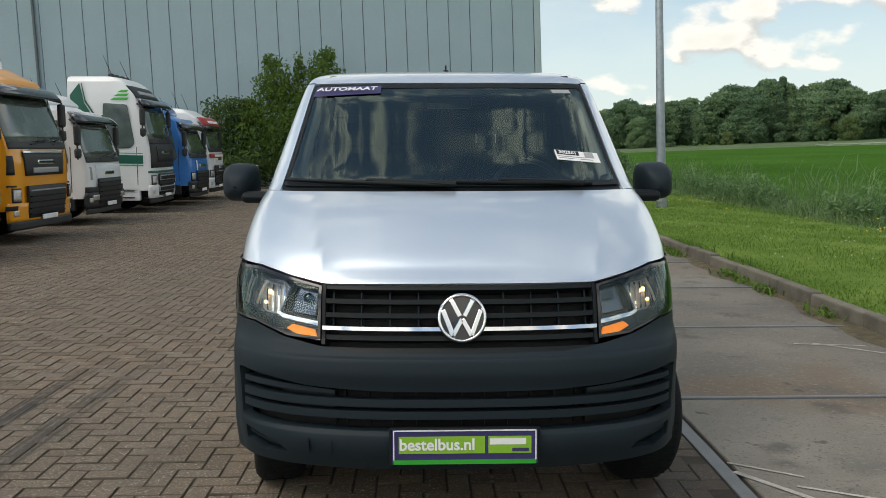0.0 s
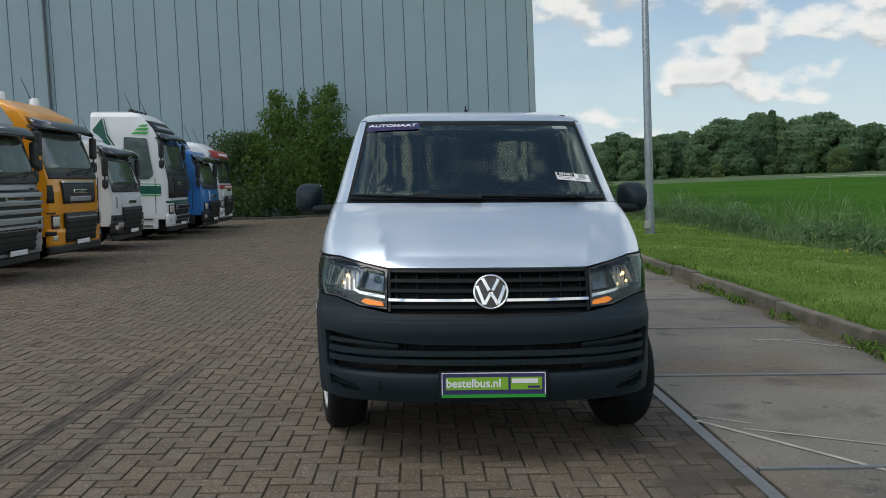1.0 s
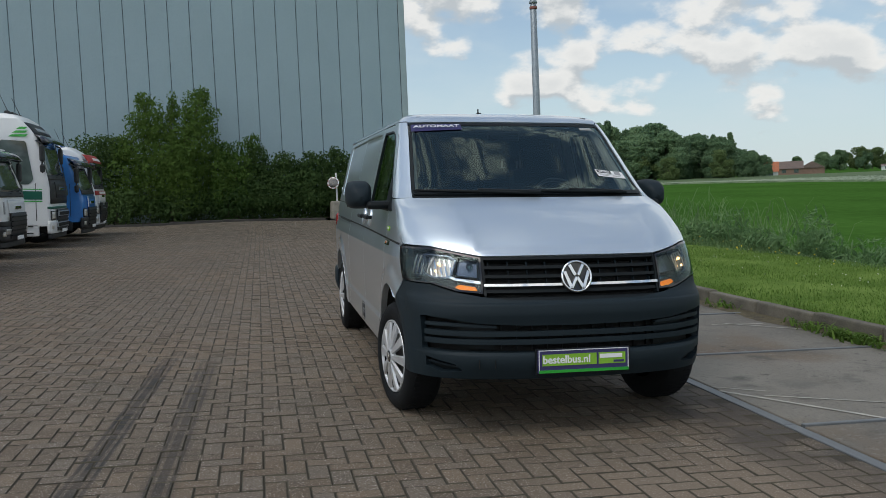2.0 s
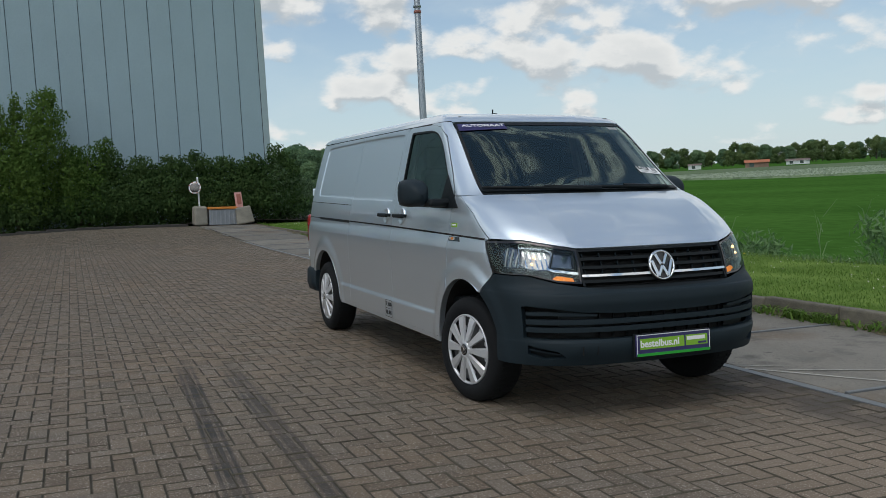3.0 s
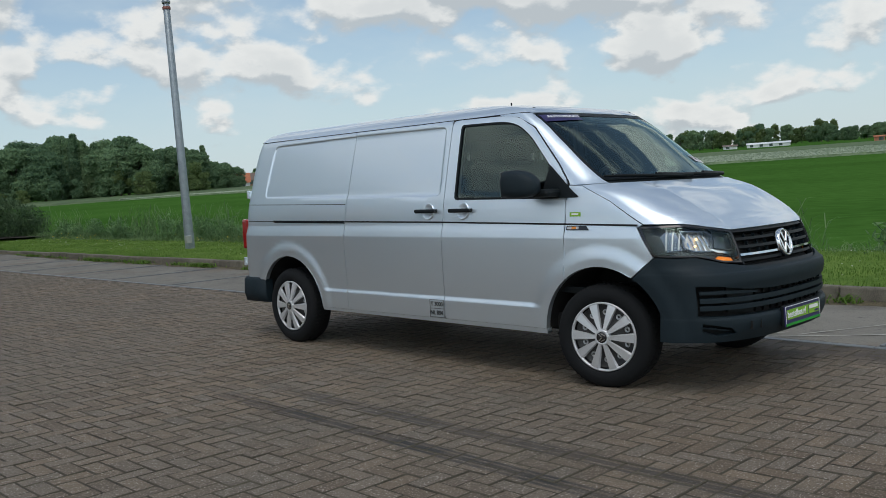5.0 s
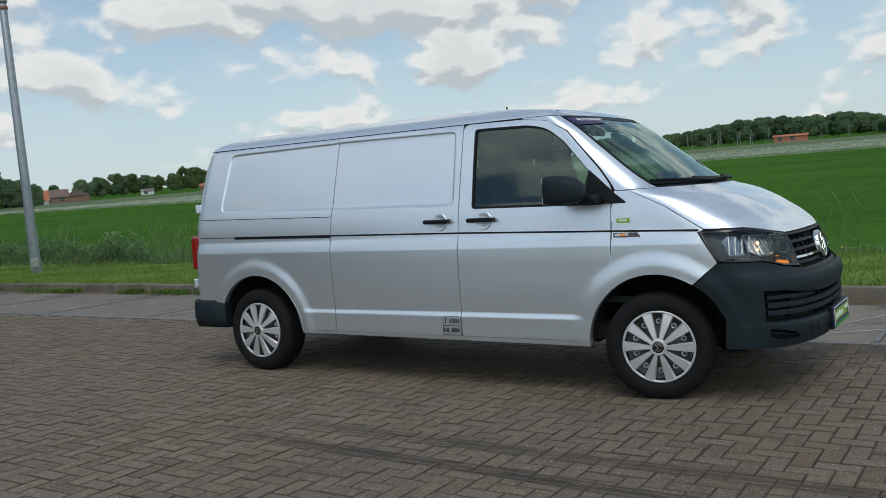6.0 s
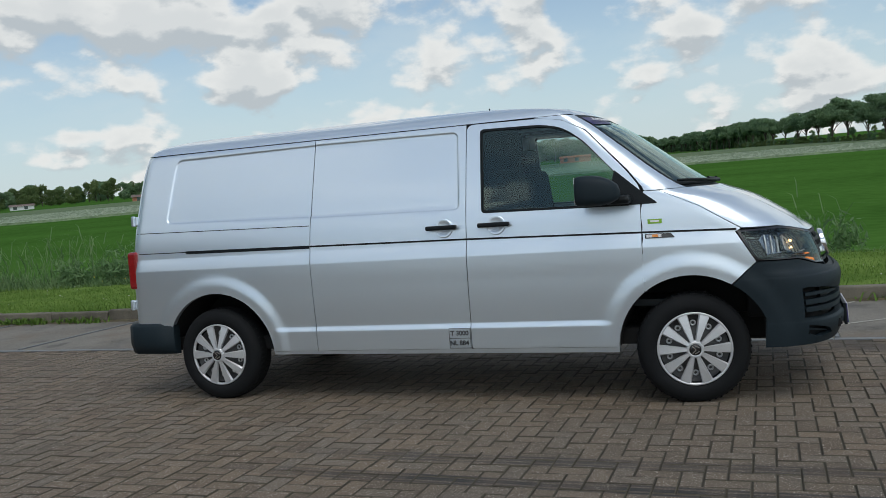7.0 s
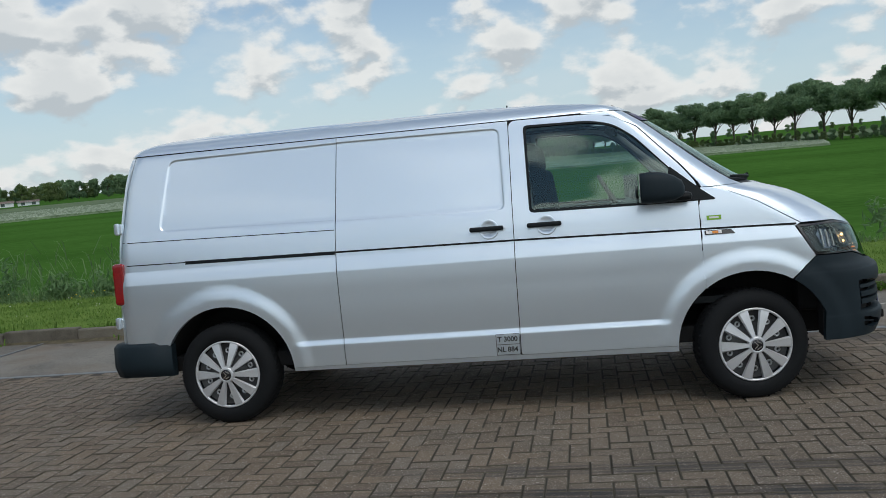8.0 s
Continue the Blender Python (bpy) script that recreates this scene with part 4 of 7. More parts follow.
# wheels
def wheel(y, s, steer=0.0):
    m = Matrix.Translation((s * 0.915, y, HUB)) @ pose(0, 0, 0, 0, 0, steer) @ pose(0, 0, 0, 0, s * 90, 0)
    bm = bmesh.new()
    R = 0.337
    lathe(bm, [(0.20, -0.20), (0.225, -0.205), (0.30, -0.215), (0.325, -0.195), (R, -0.165), (R, -0.04), (0.325, -0.012), (0.305, 0.004), (0.27, 0.010), (0.235, 0.004), (0.222, -0.012), (0.205, -0.03)], 64, m)
    tyre = part("tyre", bm, RUBBER, van)
    bm = bmesh.new()
    for i in range(56):
        for z0, tw in ((-0.060, 8), (-0.145, -8)):
            box(bm, (0, 0, 0), (0.016, 0.012, 0.045), 0, m @ pose(0, 0, z0 + (0.0 if i % 2 else 0.006), 0, 0, 360 * i / 56) @ pose(R - 0.005, 0, 0, tw, 0, 0))
    tagged(part("tread", bm, RUBBER, tyre), kind="stuff")
    bm = bmesh.new()
    lathe(bm, [(0.222, -0.012), (0.215, -0.03), (0.195, -0.055), (0.12, -0.050), (0.07, -0.035), (0.001, -0.03)], 40, m)
    rim = part("rim", bm, STEEL_DARK, tyre)
    bm = bmesh.new()
    lathe(bm, [(0.226, -0.006), (0.226, 0.002), (0.221, 0.005), (0.2125, 0.003), (0.211, -0.012)], 60, m)
    ring = part("cover_ring", bm, ALU, tyre)
    for i in range(10):
        bm = bmesh.new()
        a = 36 * i + 18
        n = 7
        r0, r1 = 0.045, 0.212
        rows = []
        for k in range(n):
            t = k / (n - 1)
            r = r0 + (r1 - r0) * t
            wd = 0.011 + 0.0235 * t ** 0.85
            h = 0.022 * (1 - t) ** 0.8 * 0.9 + 0.004
            rows.append([bm.verts.new(p) for p in ((r, -wd, h - 0.016), (r, -wd * 0.86, h), (r, wd * 0.72, h + 0.002), (r, wd, h - 0.012))])
        for p, q in zip(rows, rows[1:]):
            for k in range(3):
                bm.faces.new((p[k], q[k], q[k + 1], p[k + 1]))
        bm.faces.new(rows[-1])
        bmesh.ops.recalc_face_normals(bm, faces=bm.faces)
        bmesh.ops.transform(bm, matrix=m @ pose(0, 0, 0, 0, 0, a), verts=bm.verts)
        part("cover_spoke", bm, ALU, tyre)
    bm = bmesh.new()
    lathe(bm, [(0.056, 0.0), (0.054, 0.020), (0.044, 0.030), (0.039, 0.027), (0.001, 0.027)], 32, m)
    part("hub_cap", bm, ALU, tyre)
    bm = bmesh.new()
    lathe(bm, [(0.036, 0.0275), (0.033, 0.0295), (0.001, 0.0295)], 24, m)
    badge_ = part("hub_badge", bm, GLOSS_BLACK, tyre)
    for x0, y0, x1, y1 in ((-0.022, 0.018, 0.0, -0.004), (0.022, 0.018, 0.0, -0.004), (-0.026, 0.004, -0.010, -0.024), (0.026, 0.004, 0.010, -0.024)):
        d = Vector((x1 - x0, y1 - y0, 0))
        part("badge_bar", boxes(((0, 0, 0.030), (d.length, 0.006, 0.003)), m=m @ pose((x0 + x1) / 2, (y0 + y1) / 2, 0, 0, 0, math.degrees(math.atan2(d.y, d.x)))), CHROME, badge_)
    for i in range(10):
        bm = bmesh.new()
        lathe(bm, [(0.020, -0.046), (0.017, -0.038), (0.010, -0.039), (0.009, -0.050)], 12, m @ pose(0, 0, 0, 0, 0, 36 * i) @ pose(0.155, 0, 0))
        part("rim_hole", bm, ALU, rim)
    return tyre


for s in (-1, 1):
    wheel(F_AXLE, s, 10)
    wheel(4.308, s)

# underbody, inner arches
part("front_core", boxes(((0, 0.50, 0.72), (1.40, 0.20, 0.46)), ((0, 0.62, 0.90), (1.50, 0.20, 0.22)), bevel=0.02), DARK, van)
part("underbody", boxes(((0, 2.9, 0.40), (1.60, 4.0, 0.10)), ((0, 0.75, 0.42), (1.1, 1.1, 0.16)), ((0, 2.6, 0.31), (0.9, 2.2, 0.10)), ((0, F_AXLE, 0.33), (1.4, 0.08, 0.08)), ((0, 4.308, 0.33), (1.4, 0.10, 0.10)), bevel=0.01), DARK, van)
part("floor_pan", boxes(((0, 2.58, 0.40), (1.77, 2.40, 0.05)), ((0, 4.90, 0.45), (1.70, 0.30, 0.05)), bevel=0.005), DARK, van)
part("exhaust", boxes(((-0.55, 3.75, 0.31), (0.14, 0.30, 0.10)), bevel=0.03), STEEL_DARK, van)
for s in (-1, 1):
    for c, d in (((0.60, F_AXLE, 0.86), (0.5, 0.95, 0.02)), ((0.50, F_AXLE, 0.6), (0.02, 0.95, 0.55)), ((0.60, 4.29, 0.86), (0.5, 0.95, 0.02)), ((0.50, 4.29, 0.6), (0.02, 0.95, 0.55)), ((0.66, 4.77, 0.6), (0.4, 0.02, 0.5)), ((0.66, 1.385, 0.6), (0.4, 0.02, 0.5))):
        part("arch_liner", boxes(((s * c[0], c[1], c[2]), d)), DARK, van)

# mirrors
for s in (-1, 1):
    zc, MX = 1.340, (1.060 if s < 0 else 1.036)
    bm = bmesh.new()
    rows = []
    # shell as stacked rounded outlines from the glass side forward
    for y, sx, sz, dz in ((1.540, 0.084, 0.084, 0.0), (1.53, 0.092, 0.092, 0.0), (1.47, 0.095, 0.095, 0.0), (1.40, 0.092, 0.090, -0.003), (1.34, 0.078, 0.074, -0.010), (1.295, 0.052, 0.048, -0.016), (1.28, 0.022, 0.020, -0.020), (1.278, 0.004, 0.004, -0.020)):
        ring = []
        for i in range(28):
            a = 2 * math.pi * i / 28
            cx, cz = math.cos(a), math.sin(a)
            k = 2 / 3.4
            ring.append(bm.verts.new((s * MX + 0.9 * sx * math.copysign(abs(cx) ** k, cx), y, zc + dz + sz * math.copysign(abs(cz) ** k, cz))))
        rows.append(ring)
    for a, b in zip(rows, rows[1:]):
        for i in range(28):
            bm.faces.new((a[i], a[(i + 1) % 28], b[(i + 1) % 28], b[i])).smooth = True
    bm.faces.new(rows[0])
    bmesh.ops.recalc_face_normals(bm, faces=bm.faces)
    mirror = part("door_mirror", bm, PLASTIC, van, "dark grey plastic door mirror")
    part("mirror_glass", boxes(((s * MX, 1.542, zc), (0.140, 0.004, 0.165)), bevel=0.002), CHROME, mirror)
    bm = bmesh.new()
    box(bm, (s * 0.925, 1.305, 1.272), (0.20, 0.15, 0.055), 0.024)
    part("mirror_arm", bm, BLACK, mirror)

# wipers
for x0, z0, x1, z1 in ((-0.76, 1.358, -0.02, 1.334), (-0.22, 1.352, 0.62, 1.338)):
    bm = bmesh.new()
    prev = None
    pts = []
    for i in range(13):
        t = i / 12
        x, z = x0 + (x1 - x0) * t, z0 + (z1 - z0) * t
        pts.append(wrap(q_of_x(x, z), z, 0.012))
    rows = []
    for i, c in enumerate(pts):
        d = (pts[min(i + 1, 12)] - pts[max(i - 1, 0)]).normalized()
        u = d.cross(Vector((0, -0.5, 0.8))).normalized()
        w = u.cross(d)
        r = 0.010 * (0.55 + 0.45 * math.sin(math.pi * (0.08 + 0.84 * i / 12)))
        rows.append([bm.verts.new(c + u * r * math.cos(k * math.pi / 4) + w * r * 1.2 * math.sin(k * math.pi / 4)) for k in range(8)])
    for a, b in zip(rows, rows[1:]):
        for k in range(8):
            bm.faces.new((a[k], a[(k + 1) % 8], b[(k + 1) % 8], b[k])).smooth = True
    bm.faces.new(rows[0][::-1])
    bm.faces.new(rows[-1])
    wiper = part("wiper_blade", bm, BLACK, van)
    bm = bmesh.new()
    a = pts[6]
    b = wrap(q_of_x(x1 * 0.9 + 0.02, 1.335), 1.335, 0.018)
    tube(bm, a + Vector((0, 0, 0.012)), b, 0.010, 0.014, 8)
    part("wiper_arm", bm, BLACK, wiper)

# sun-strip lettering and windscreen stickers
def ws_frame(x, z, lift):
    q = q_of_x(x, z)
    p = wrap(q, z, lift)
    a = (wrap(q + 0.01, z) - wrap(q - 0.01, z)).normalized()
    b = (wrap(q, z + 0.01) - wrap(q, z - 0.01)).normalized()
    n = a.cross(b).normalized()
    b = n.cross(a)
    return Matrix(((a.x, b.x, n.x, p.x), (a.y, b.y, n.y, p.y), (a.z, b.z, n.z, p.z), (0, 0, 0, 1)))


pl = wq([("x", -0.692, 1.766), ("x", -0.350, 1.780), ("x", -0.348, 1.822), ("x", -0.680, 1.818)], 6)
banner = wrap_part("screen_banner", pl, NAVY, screen, 0.03, lift=0.0005, thick=0.0, label="navy strip with white capitals")
words("banner_lettering", "AUTOMAAT", 0.050, WHITE_PRINT, ws_frame(-0.519, 1.796, 0.010) @ pose(0, 0, 0, 0, 0, 1.5) @ Matrix.Diagonal((1.12, 1, 1, 1)), banner, 0.0006)
fm = ws_frame(0.590, 1.468, 0.0) @ pose(0, 0, 0, 0, 0, -8)
sticker = part("stock_sticker", boxes(((0, 0, -0.002), (0.215, 0.072, 0.002)), m=fm), WHITE_PRINT, screen, "white stock sticker with a black number field")
part("sticker_field", boxes(((-0.045, 0.018, 0.0), (0.11, 0.028, 0.002)), m=fm), BLACK, sticker)
words("sticker_number", "302561", 0.030, WHITE_PRINT, fm @ pose(-0.045, 0.018, 0.0015), sticker, 0.0004)
for c, d in (((-0.03, -0.010, 0.0), (0.14, 0.004, 0.001)), ((-0.06, -0.022, 0.0), (0.07, 0.004, 0.001)), ((0.04, -0.022, 0.0), (0.06, 0.004, 0.001)), ((0.06, 0.012, 0.0), (0.045, 0.040, 0.001))):
    part("sticker_bar", boxes((c, d), m=fm), TRIM_GREY, sticker)
fm = ws_frame(0.575, 1.795, -0.003)
part("screen_sticker", boxes(((0, 0, -0.002), (0.10, 0.035, 0.002)), m=fm), TRIM_GREY, screen)

# cab interior
cab = bmesh.new()
box(cab, (0, 1.25, 1.16), (1.55, 0.70, 0.18), 0.06)
box(cab, (0, 1.08, 1.235), (1.45, 0.40, 0.06), 0.03)
box(cab, (0.42, 1.42, 1.28), (0.42, 0.22, 0.08), 0.03)
dash = part("dashboard", cab, BLACK, van)
bm = bmesh.new()
sw = pose(0.42, 1.66, 1.27, 62, 0, 0)
ringpts = [sw @ Vector((0.19 * math.cos(2 * math.pi * i / 28), 0.19 * math.sin(2 * math.pi * i / 28), 0)) for i in range(28)]
for i in range(28):
    tube(bm, ringpts[i], ringpts[(i + 1) % 28], 0.014, seg=8, caps=False)
box(bm, (0, -0.01, 0), (0.16, 0.12, 0.04), 0.02, sw)
for a in (-20, 200, 270):
    tube(bm, sw @ Vector((0, 0, 0)), sw @ Vector((0.185 * math.cos(radians(a)), 0.185 * math.sin(radians(a)), 0)), 0.016, seg=8)
part("steering_wheel", bm, BLACK, van)
for x in (0.42, -0.20, -0.55):
    bm = bmesh.new()
    wdt = 0.50 if x > 0 else 0.34
    box(bm, (x, 1.86, 0.88), (wdt, 0.50, 0.14), 0.05)
    box(bm, (0, 0, 0.32), (wdt, 0.12, 0.62), 0.05, pose(x, 2.08, 0.90, 0, 0, 0) @ pose(0, 0, 0, -8, 0, 0))
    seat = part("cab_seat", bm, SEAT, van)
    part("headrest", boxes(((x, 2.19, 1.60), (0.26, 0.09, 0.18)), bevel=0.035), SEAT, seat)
bm = bmesh.new()
prof = []
for z in (0.5, 1.05, 1.3, 1.5, 1.7, 1.8, 1.86, 1.90):
    w = lut(HALF, z) - 0.03
    prof.append((w, z))
lo = [bm.verts.new((-w, 2.335, z)) for w, z in prof]
hi = [bm.verts.new((w, 2.335, z)) for w, z in prof]
for i in range(len(prof) - 1):
    bm.faces.new((lo[i], hi[i], hi[i + 1], lo[i + 1]))
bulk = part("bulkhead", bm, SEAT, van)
for x in (-0.60, -0.48, -0.30, -0.16, 0.18, 0.30):
    part("coat_hook", boxes(((x, 2.315, 1.565), (0.010, 0.02, 0.055)), bevel=0.003), TRIM_GREY, bulk)
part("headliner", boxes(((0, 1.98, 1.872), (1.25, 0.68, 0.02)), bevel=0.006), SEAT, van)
part("cab_floor", boxes(((0, 1.6, 0.62), (1.7, 1.5, 0.04))), BLACK, van)
for s in (-1, 1):
    part("door_card", boxes(((s * 0.845, 1.75, 0.92), (0.05, 1.0, 0.60)), bevel=0.02), BLACK, van)
    bm = bmesh.new()
    tube(bm, (s * 0.82, 2.285, 1.15), (s * 0.69, 2.285, 1.80), 0.035, 0.030, 10)
    part("pillar_trim", bm, TRIM_GREY, van)
    a, b = Vector((s * 0.735, 1.16, 1.36)), Vector((s * 0.665, 1.66, 1.80))
    bm = bmesh.new()
    tube(bm, a, b, 0.032, 0.028, 10)
    part("pillar_trim", bm, TRIM_GREY, van)
part("inner_mirror", boxes(((0.0, 1.62, 1.745), (0.23, 0.03, 0.065)), bevel=0.012), BLACK, van)
# ---- ground ----
FIELD_Z = -0.9


def paver_mat():
    """Worn brown concrete pavers: shade by piece, pale grit, broad stains, and two dark skid marks."""
    m, nt, p = node_mat("brown_paver")
    L = nt.links.new
    geo = nt.nodes.new("ShaderNodeNewGeometry")
    info = nt.nodes.new("ShaderNodeObjectInfo")

    def noise_at(scale, detail=4.0):
        n = nt.nodes.new("ShaderNodeTexNoise")
        n.inputs["Scale"].default_value, n.inputs["Detail"].default_value = scale, detail
        L(geo.outputs["Position"], n.inputs["Vector"])
        return n.outputs[0]

    def mth(op, a, b=None, c=None):
        n = nt.nodes.new("ShaderNodeMath")
        n.operation = op
        for i, v in enumerate((a, b, c)):
            if v is None:
                continue
            if isinstance(v, (int, float)):
                n.inputs[i].default_value = v
            else:
                L(v, n.inputs[i])
        return n.outputs[0]

    def mixc(f, a, b):
        n = nt.nodes.new("ShaderNodeMix")
        n.data_type = "RGBA"
        for k, v in (("Factor", f), ("A", a), ("B", b)):
            if isinstance(v, (int, float)):
                n.inputs[k].default_value = v
            elif isinstance(v, tuple):
                n.inputs[k].default_value = (*v, 1)
            else:
                L(v, n.inputs[k])
        return n.outputs["Result"]

    def smooth(x, a, b, lo=0.0, hi=1.0):
        n = nt.nodes.new("ShaderNodeMapRange")
        n.interpolation_type = "SMOOTHSTEP"
        for k, v in (("From Min", a), ("From Max", b), ("To Min", lo), ("To Max", hi)):
            n.inputs[k].default_value = v
        L(x, n.inputs[0])
        return n.outputs[0]

    rnd = mth("FRACT", mth("ADD", geo.outputs["Random Per Island"], info.outputs["Random"]))
    broad, mid, fine = noise_at(0.45), noise_at(3.0), noise_at(130, 3.0)
    col = mixc(rnd, (0.112, 0.081, 0.053), (0.192, 0.143, 0.097))
    col = mixc(smooth(mth("FRACT", mth("MULTIPLY", rnd, 7.31)), 0.55, 0.9, 0.0, 0.6), col, (0.168, 0.142, 0.113))
    col = mixc(smooth(broad, 0.40, 0.62, 0.0, 0.55), col, (0.134, 0.110, 0.083))
    col = mixc(smooth(mid, 0.52, 0.72, 0.0, 0.5), col, (0.092, 0.076, 0.058))
    grit = smooth(fine, 0.59, 0.67, 0.0, 0.9)
    col = mixc(grit, col, (0.50, 0.45, 0.39))
    col = mixc(smooth(fine, 0.44, 0.34, 0.0, 0.75), col, (0.07, 0.055, 0.045))
    # skid marks: two narrow arcs that fade out
    sep = nt.nodes.new("ShaderNodeSeparateXYZ")
    L(geo.outputs["Position"], sep.inputs[0])
    x, y = sep.outputs[0], sep.outputs[1]
    marks = None
    for x0, slope, wid, y1, amt in ((-2.57, 0.040, 0.085, 3.7, 0.98), (-2.19, 0.020, 0.10, 3.4, 0.74)):
        off = mth("ABSOLUTE", mth("SUBTRACT", mth("SUBTRACT", x, mth("MULTIPLY", y, slope)), x0))
        inside_w = smooth(off, wid, wid * 0.55)
        ribs = smooth(mth("SINE", mth("MULTIPLY", off, 150.0)), -0.6, 0.4, 0.45, 1.0)
        along = mth("MULTIPLY", smooth(y, y1, y1 - 1.6), smooth(mid, 0.25, 0.6, 0.5, 1.0))
        one = mth("MULTIPLY", mth("MULTIPLY", inside_w, ribs), mth("MULTIPLY", along, amt))
        marks = one if marks is None else mth("MAXIMUM", marks, one)
    col = mixc(marks, col, (0.030, 0.029, 0.028))
    # darker mottled patch by the gutter, and sandy dust along it
    patch = mth("MULTIPLY", smooth(mth("ABSOLUTE", mth("SUBTRACT", x, 1.0)), 0.42, 0.18), mth("MULTIPLY", smooth(y, 2.2, 0.4), smooth(y, -2.0, -0.4)))
    col = mixc(mth("MULTIPLY", patch, smooth(mid, 0.35, 0.55, 0.2, 0.75)), col, (0.05, 0.042, 0.036))
    dust = mth("MULTIPLY", smooth(mth("ABSOLUTE", mth("SUBTRACT", x, 0.25)), 1.1, 0.3), mth("MULTIPLY", smooth(y, -0.1, -0.9), smooth(broad, 0.3, 0.6, 0.4, 1.0)))
    col = mixc(mth("MULTIPLY", dust, 0.45), col, (0.27, 0.205, 0.145))
    L(col, p.inputs["Base Color"])
    p.inputs["Roughness"].default_value = 0.82
    p.inputs["Specular IOR Level"].default_value = 0.35
    b = nt.nodes.new("ShaderNodeBump")
    b.inputs["Strength"].default_value, b.inputs["Distance"].default_value = 0.6, 0.005
    L(mth("ADD", fine, mth("MULTIPLY", mid, 0.6)), b.inputs["Height"])
    L(b.outputs[0], p.inputs["Normal"])
    return m


PAVER = paver_mat()
JOINT = surface("joint_sand", (0.034, 0.026, 0.017), 0.95, scale=5, vary=0.4, fine=200, bump=0.4, tint=(0.052, 0.042, 0.027))


def slab_mat():
    """Weathered concrete: broad grey and brown clouds, dark oil spots, fine grain."""
    m = surface("weathered_concrete", (0.142, 0.125, 0.100), 0.8, scale=1.3, vary=0.32, fine=170, bump=0.3, tint=(0.20, 0.185, 0.155), random=0.3)
    nt = m.node_tree
    p = nt.nodes["Principled BSDF"]
    L = nt.links.new
    src = p.inputs["Base Color"].links[0].from_socket
    geo = nt.nodes.new("ShaderNodeNewGeometry")
    for scale, a, b, col, detail in ((0.55, 0.52, 0.66, (0.15, 0.105, 0.065), 4.0), (2.3, 0.57, 0.72, (0.060, 0.055, 0.048), 6.0), (0.9, 0.56, 0.70, (0.085, 0.080, 0.072), 5.0), (9.0, 0.66, 0.73, (0.05, 0.045, 0.040), 4.0), (30.0, 0.56, 0.70, (0.235, 0.215, 0.18), 3.0), (55.0, 0.60, 0.70, (0.07, 0.062, 0.052), 2.0)):
        n = nt.nodes.new("ShaderNodeTexNoise")
        n.inputs["Scale"].default_value, n.inputs["Detail"].default_value = scale, detail
        mp = nt.nodes.new("ShaderNodeMapping")
        mp.inputs["Location"].default_value = (scale * 3, scale, 0)
        L(geo.outputs["Position"], mp.inputs[0])
        L(mp.outputs[0], n.inputs["Vector"])
        r = nt.nodes.new("ShaderNodeMapRange")
        r.interpolation_type = "SMOOTHSTEP"
        r.inputs["From Min"].default_value, r.inputs["From Max"].default_value, r.inputs["To Max"].default_value = a, b, 0.7
        L(n.outputs[0], r.inputs[0])
        x = nt.nodes.new("ShaderNodeMix")
        x.data_type = "RGBA"
        x.inputs["B"].default_value = (*col, 1)
        L(src, x.inputs["A"])
        L(r.outputs[0], x.inputs["Factor"])
        src = x.outputs["Result"]
    L(src, p.inputs["Base Color"])
    return m


DIRT = surface("joint_dirt", (0.060, 0.048, 0.034), 0.95, scale=3, vary=0.35, fine=150, bump=0.3, tint=(0.090, 0.082, 0.056))
CONCRETE = slab_mat()
KERB = surface("mossy_kerb_concrete", (0.112, 0.098, 0.076), 0.9, scale=5, vary=0.45, fine=120, bump=0.5, tint=(0.165, 0.148, 0.115), random=0.25)
STEEL = surface("grey_steel_edge", (0.17, 0.18, 0.185), 0.55, 0.4, scale=8, vary=0.2, fine=120, bump=0.15)
LINE = surface("worn_white_line", (0.42, 0.40, 0.35), 0.85, scale=9, vary=0.35, fine=120, bump=0.3)
TURF = surface("turf", (0.100, 0.190, 0.036), 0.95, scale=1.1, vary=0.35, fine=60, bump=0.6, tint=(0.150, 0.212, 0.055), spec=0.0)
CROP = surface("young_green_crop", (0.044, 0.116, 0.020), 0.95, scale=0.10, vary=0.16, fine=2.2, bump=0.3, tint=(0.060, 0.136, 0.026), stretch=(1.0, 0.55, 1), spec=0.0)
SOIL = surface("damp_soil", (0.05, 0.04, 0.028), 0.95, scale=5, vary=0.4, fine=90, bump=0.6)


def yard_z(x, y):
    """Height of the paving over the tilted plane."""
    return 0.16 * sstep(18, 31, y) * sstep(-7, -2, x)


def place(ob, label, category="", kind="structure", group=""):
    return tagged(ob, label, category, group, kind)


def sheet(name, xs, ys, zf, mat, label, m=None, kind="structure"):
    bm = bmesh.new()
    g = [[bm.verts.new((x, y, zf(x, y))) for x in xs] for y in ys]
    for a, b in zip(g, g[1:]):
        for i in range(len(xs) - 1):
            bm.faces.new((a[i], a[i + 1], b[i + 1], b[i])).smooth = True
    ob = mesh_ob(name, bm, mat)
    ob.matrix_basis = TILT if m is None else m
    return tagged(ob, label, kind=kind)


def span(a, b, n):
    return [a + (b - a) * i / n for i in range(n + 1)]


EDGE_X, KERB_X, YARD_END = 1.225, 3.5, 31.2
yard = sheet("pavement", span(-40, -9.6, 12) + span(-9.6, EDGE_X, 30)[1:], span(-25, -5.2, 8) + span(-5.2, YARD_END, 40)[1:], lambda x, y: yard_z(x, y) - 0.0055, [JOINT, PAVER], "brown block paving in herringbone bond with sandy joints")

for f in yard.data.polygons:
    if f.center.x < -9.6 or f.center.y < -5.2:
        f.material_index = 1

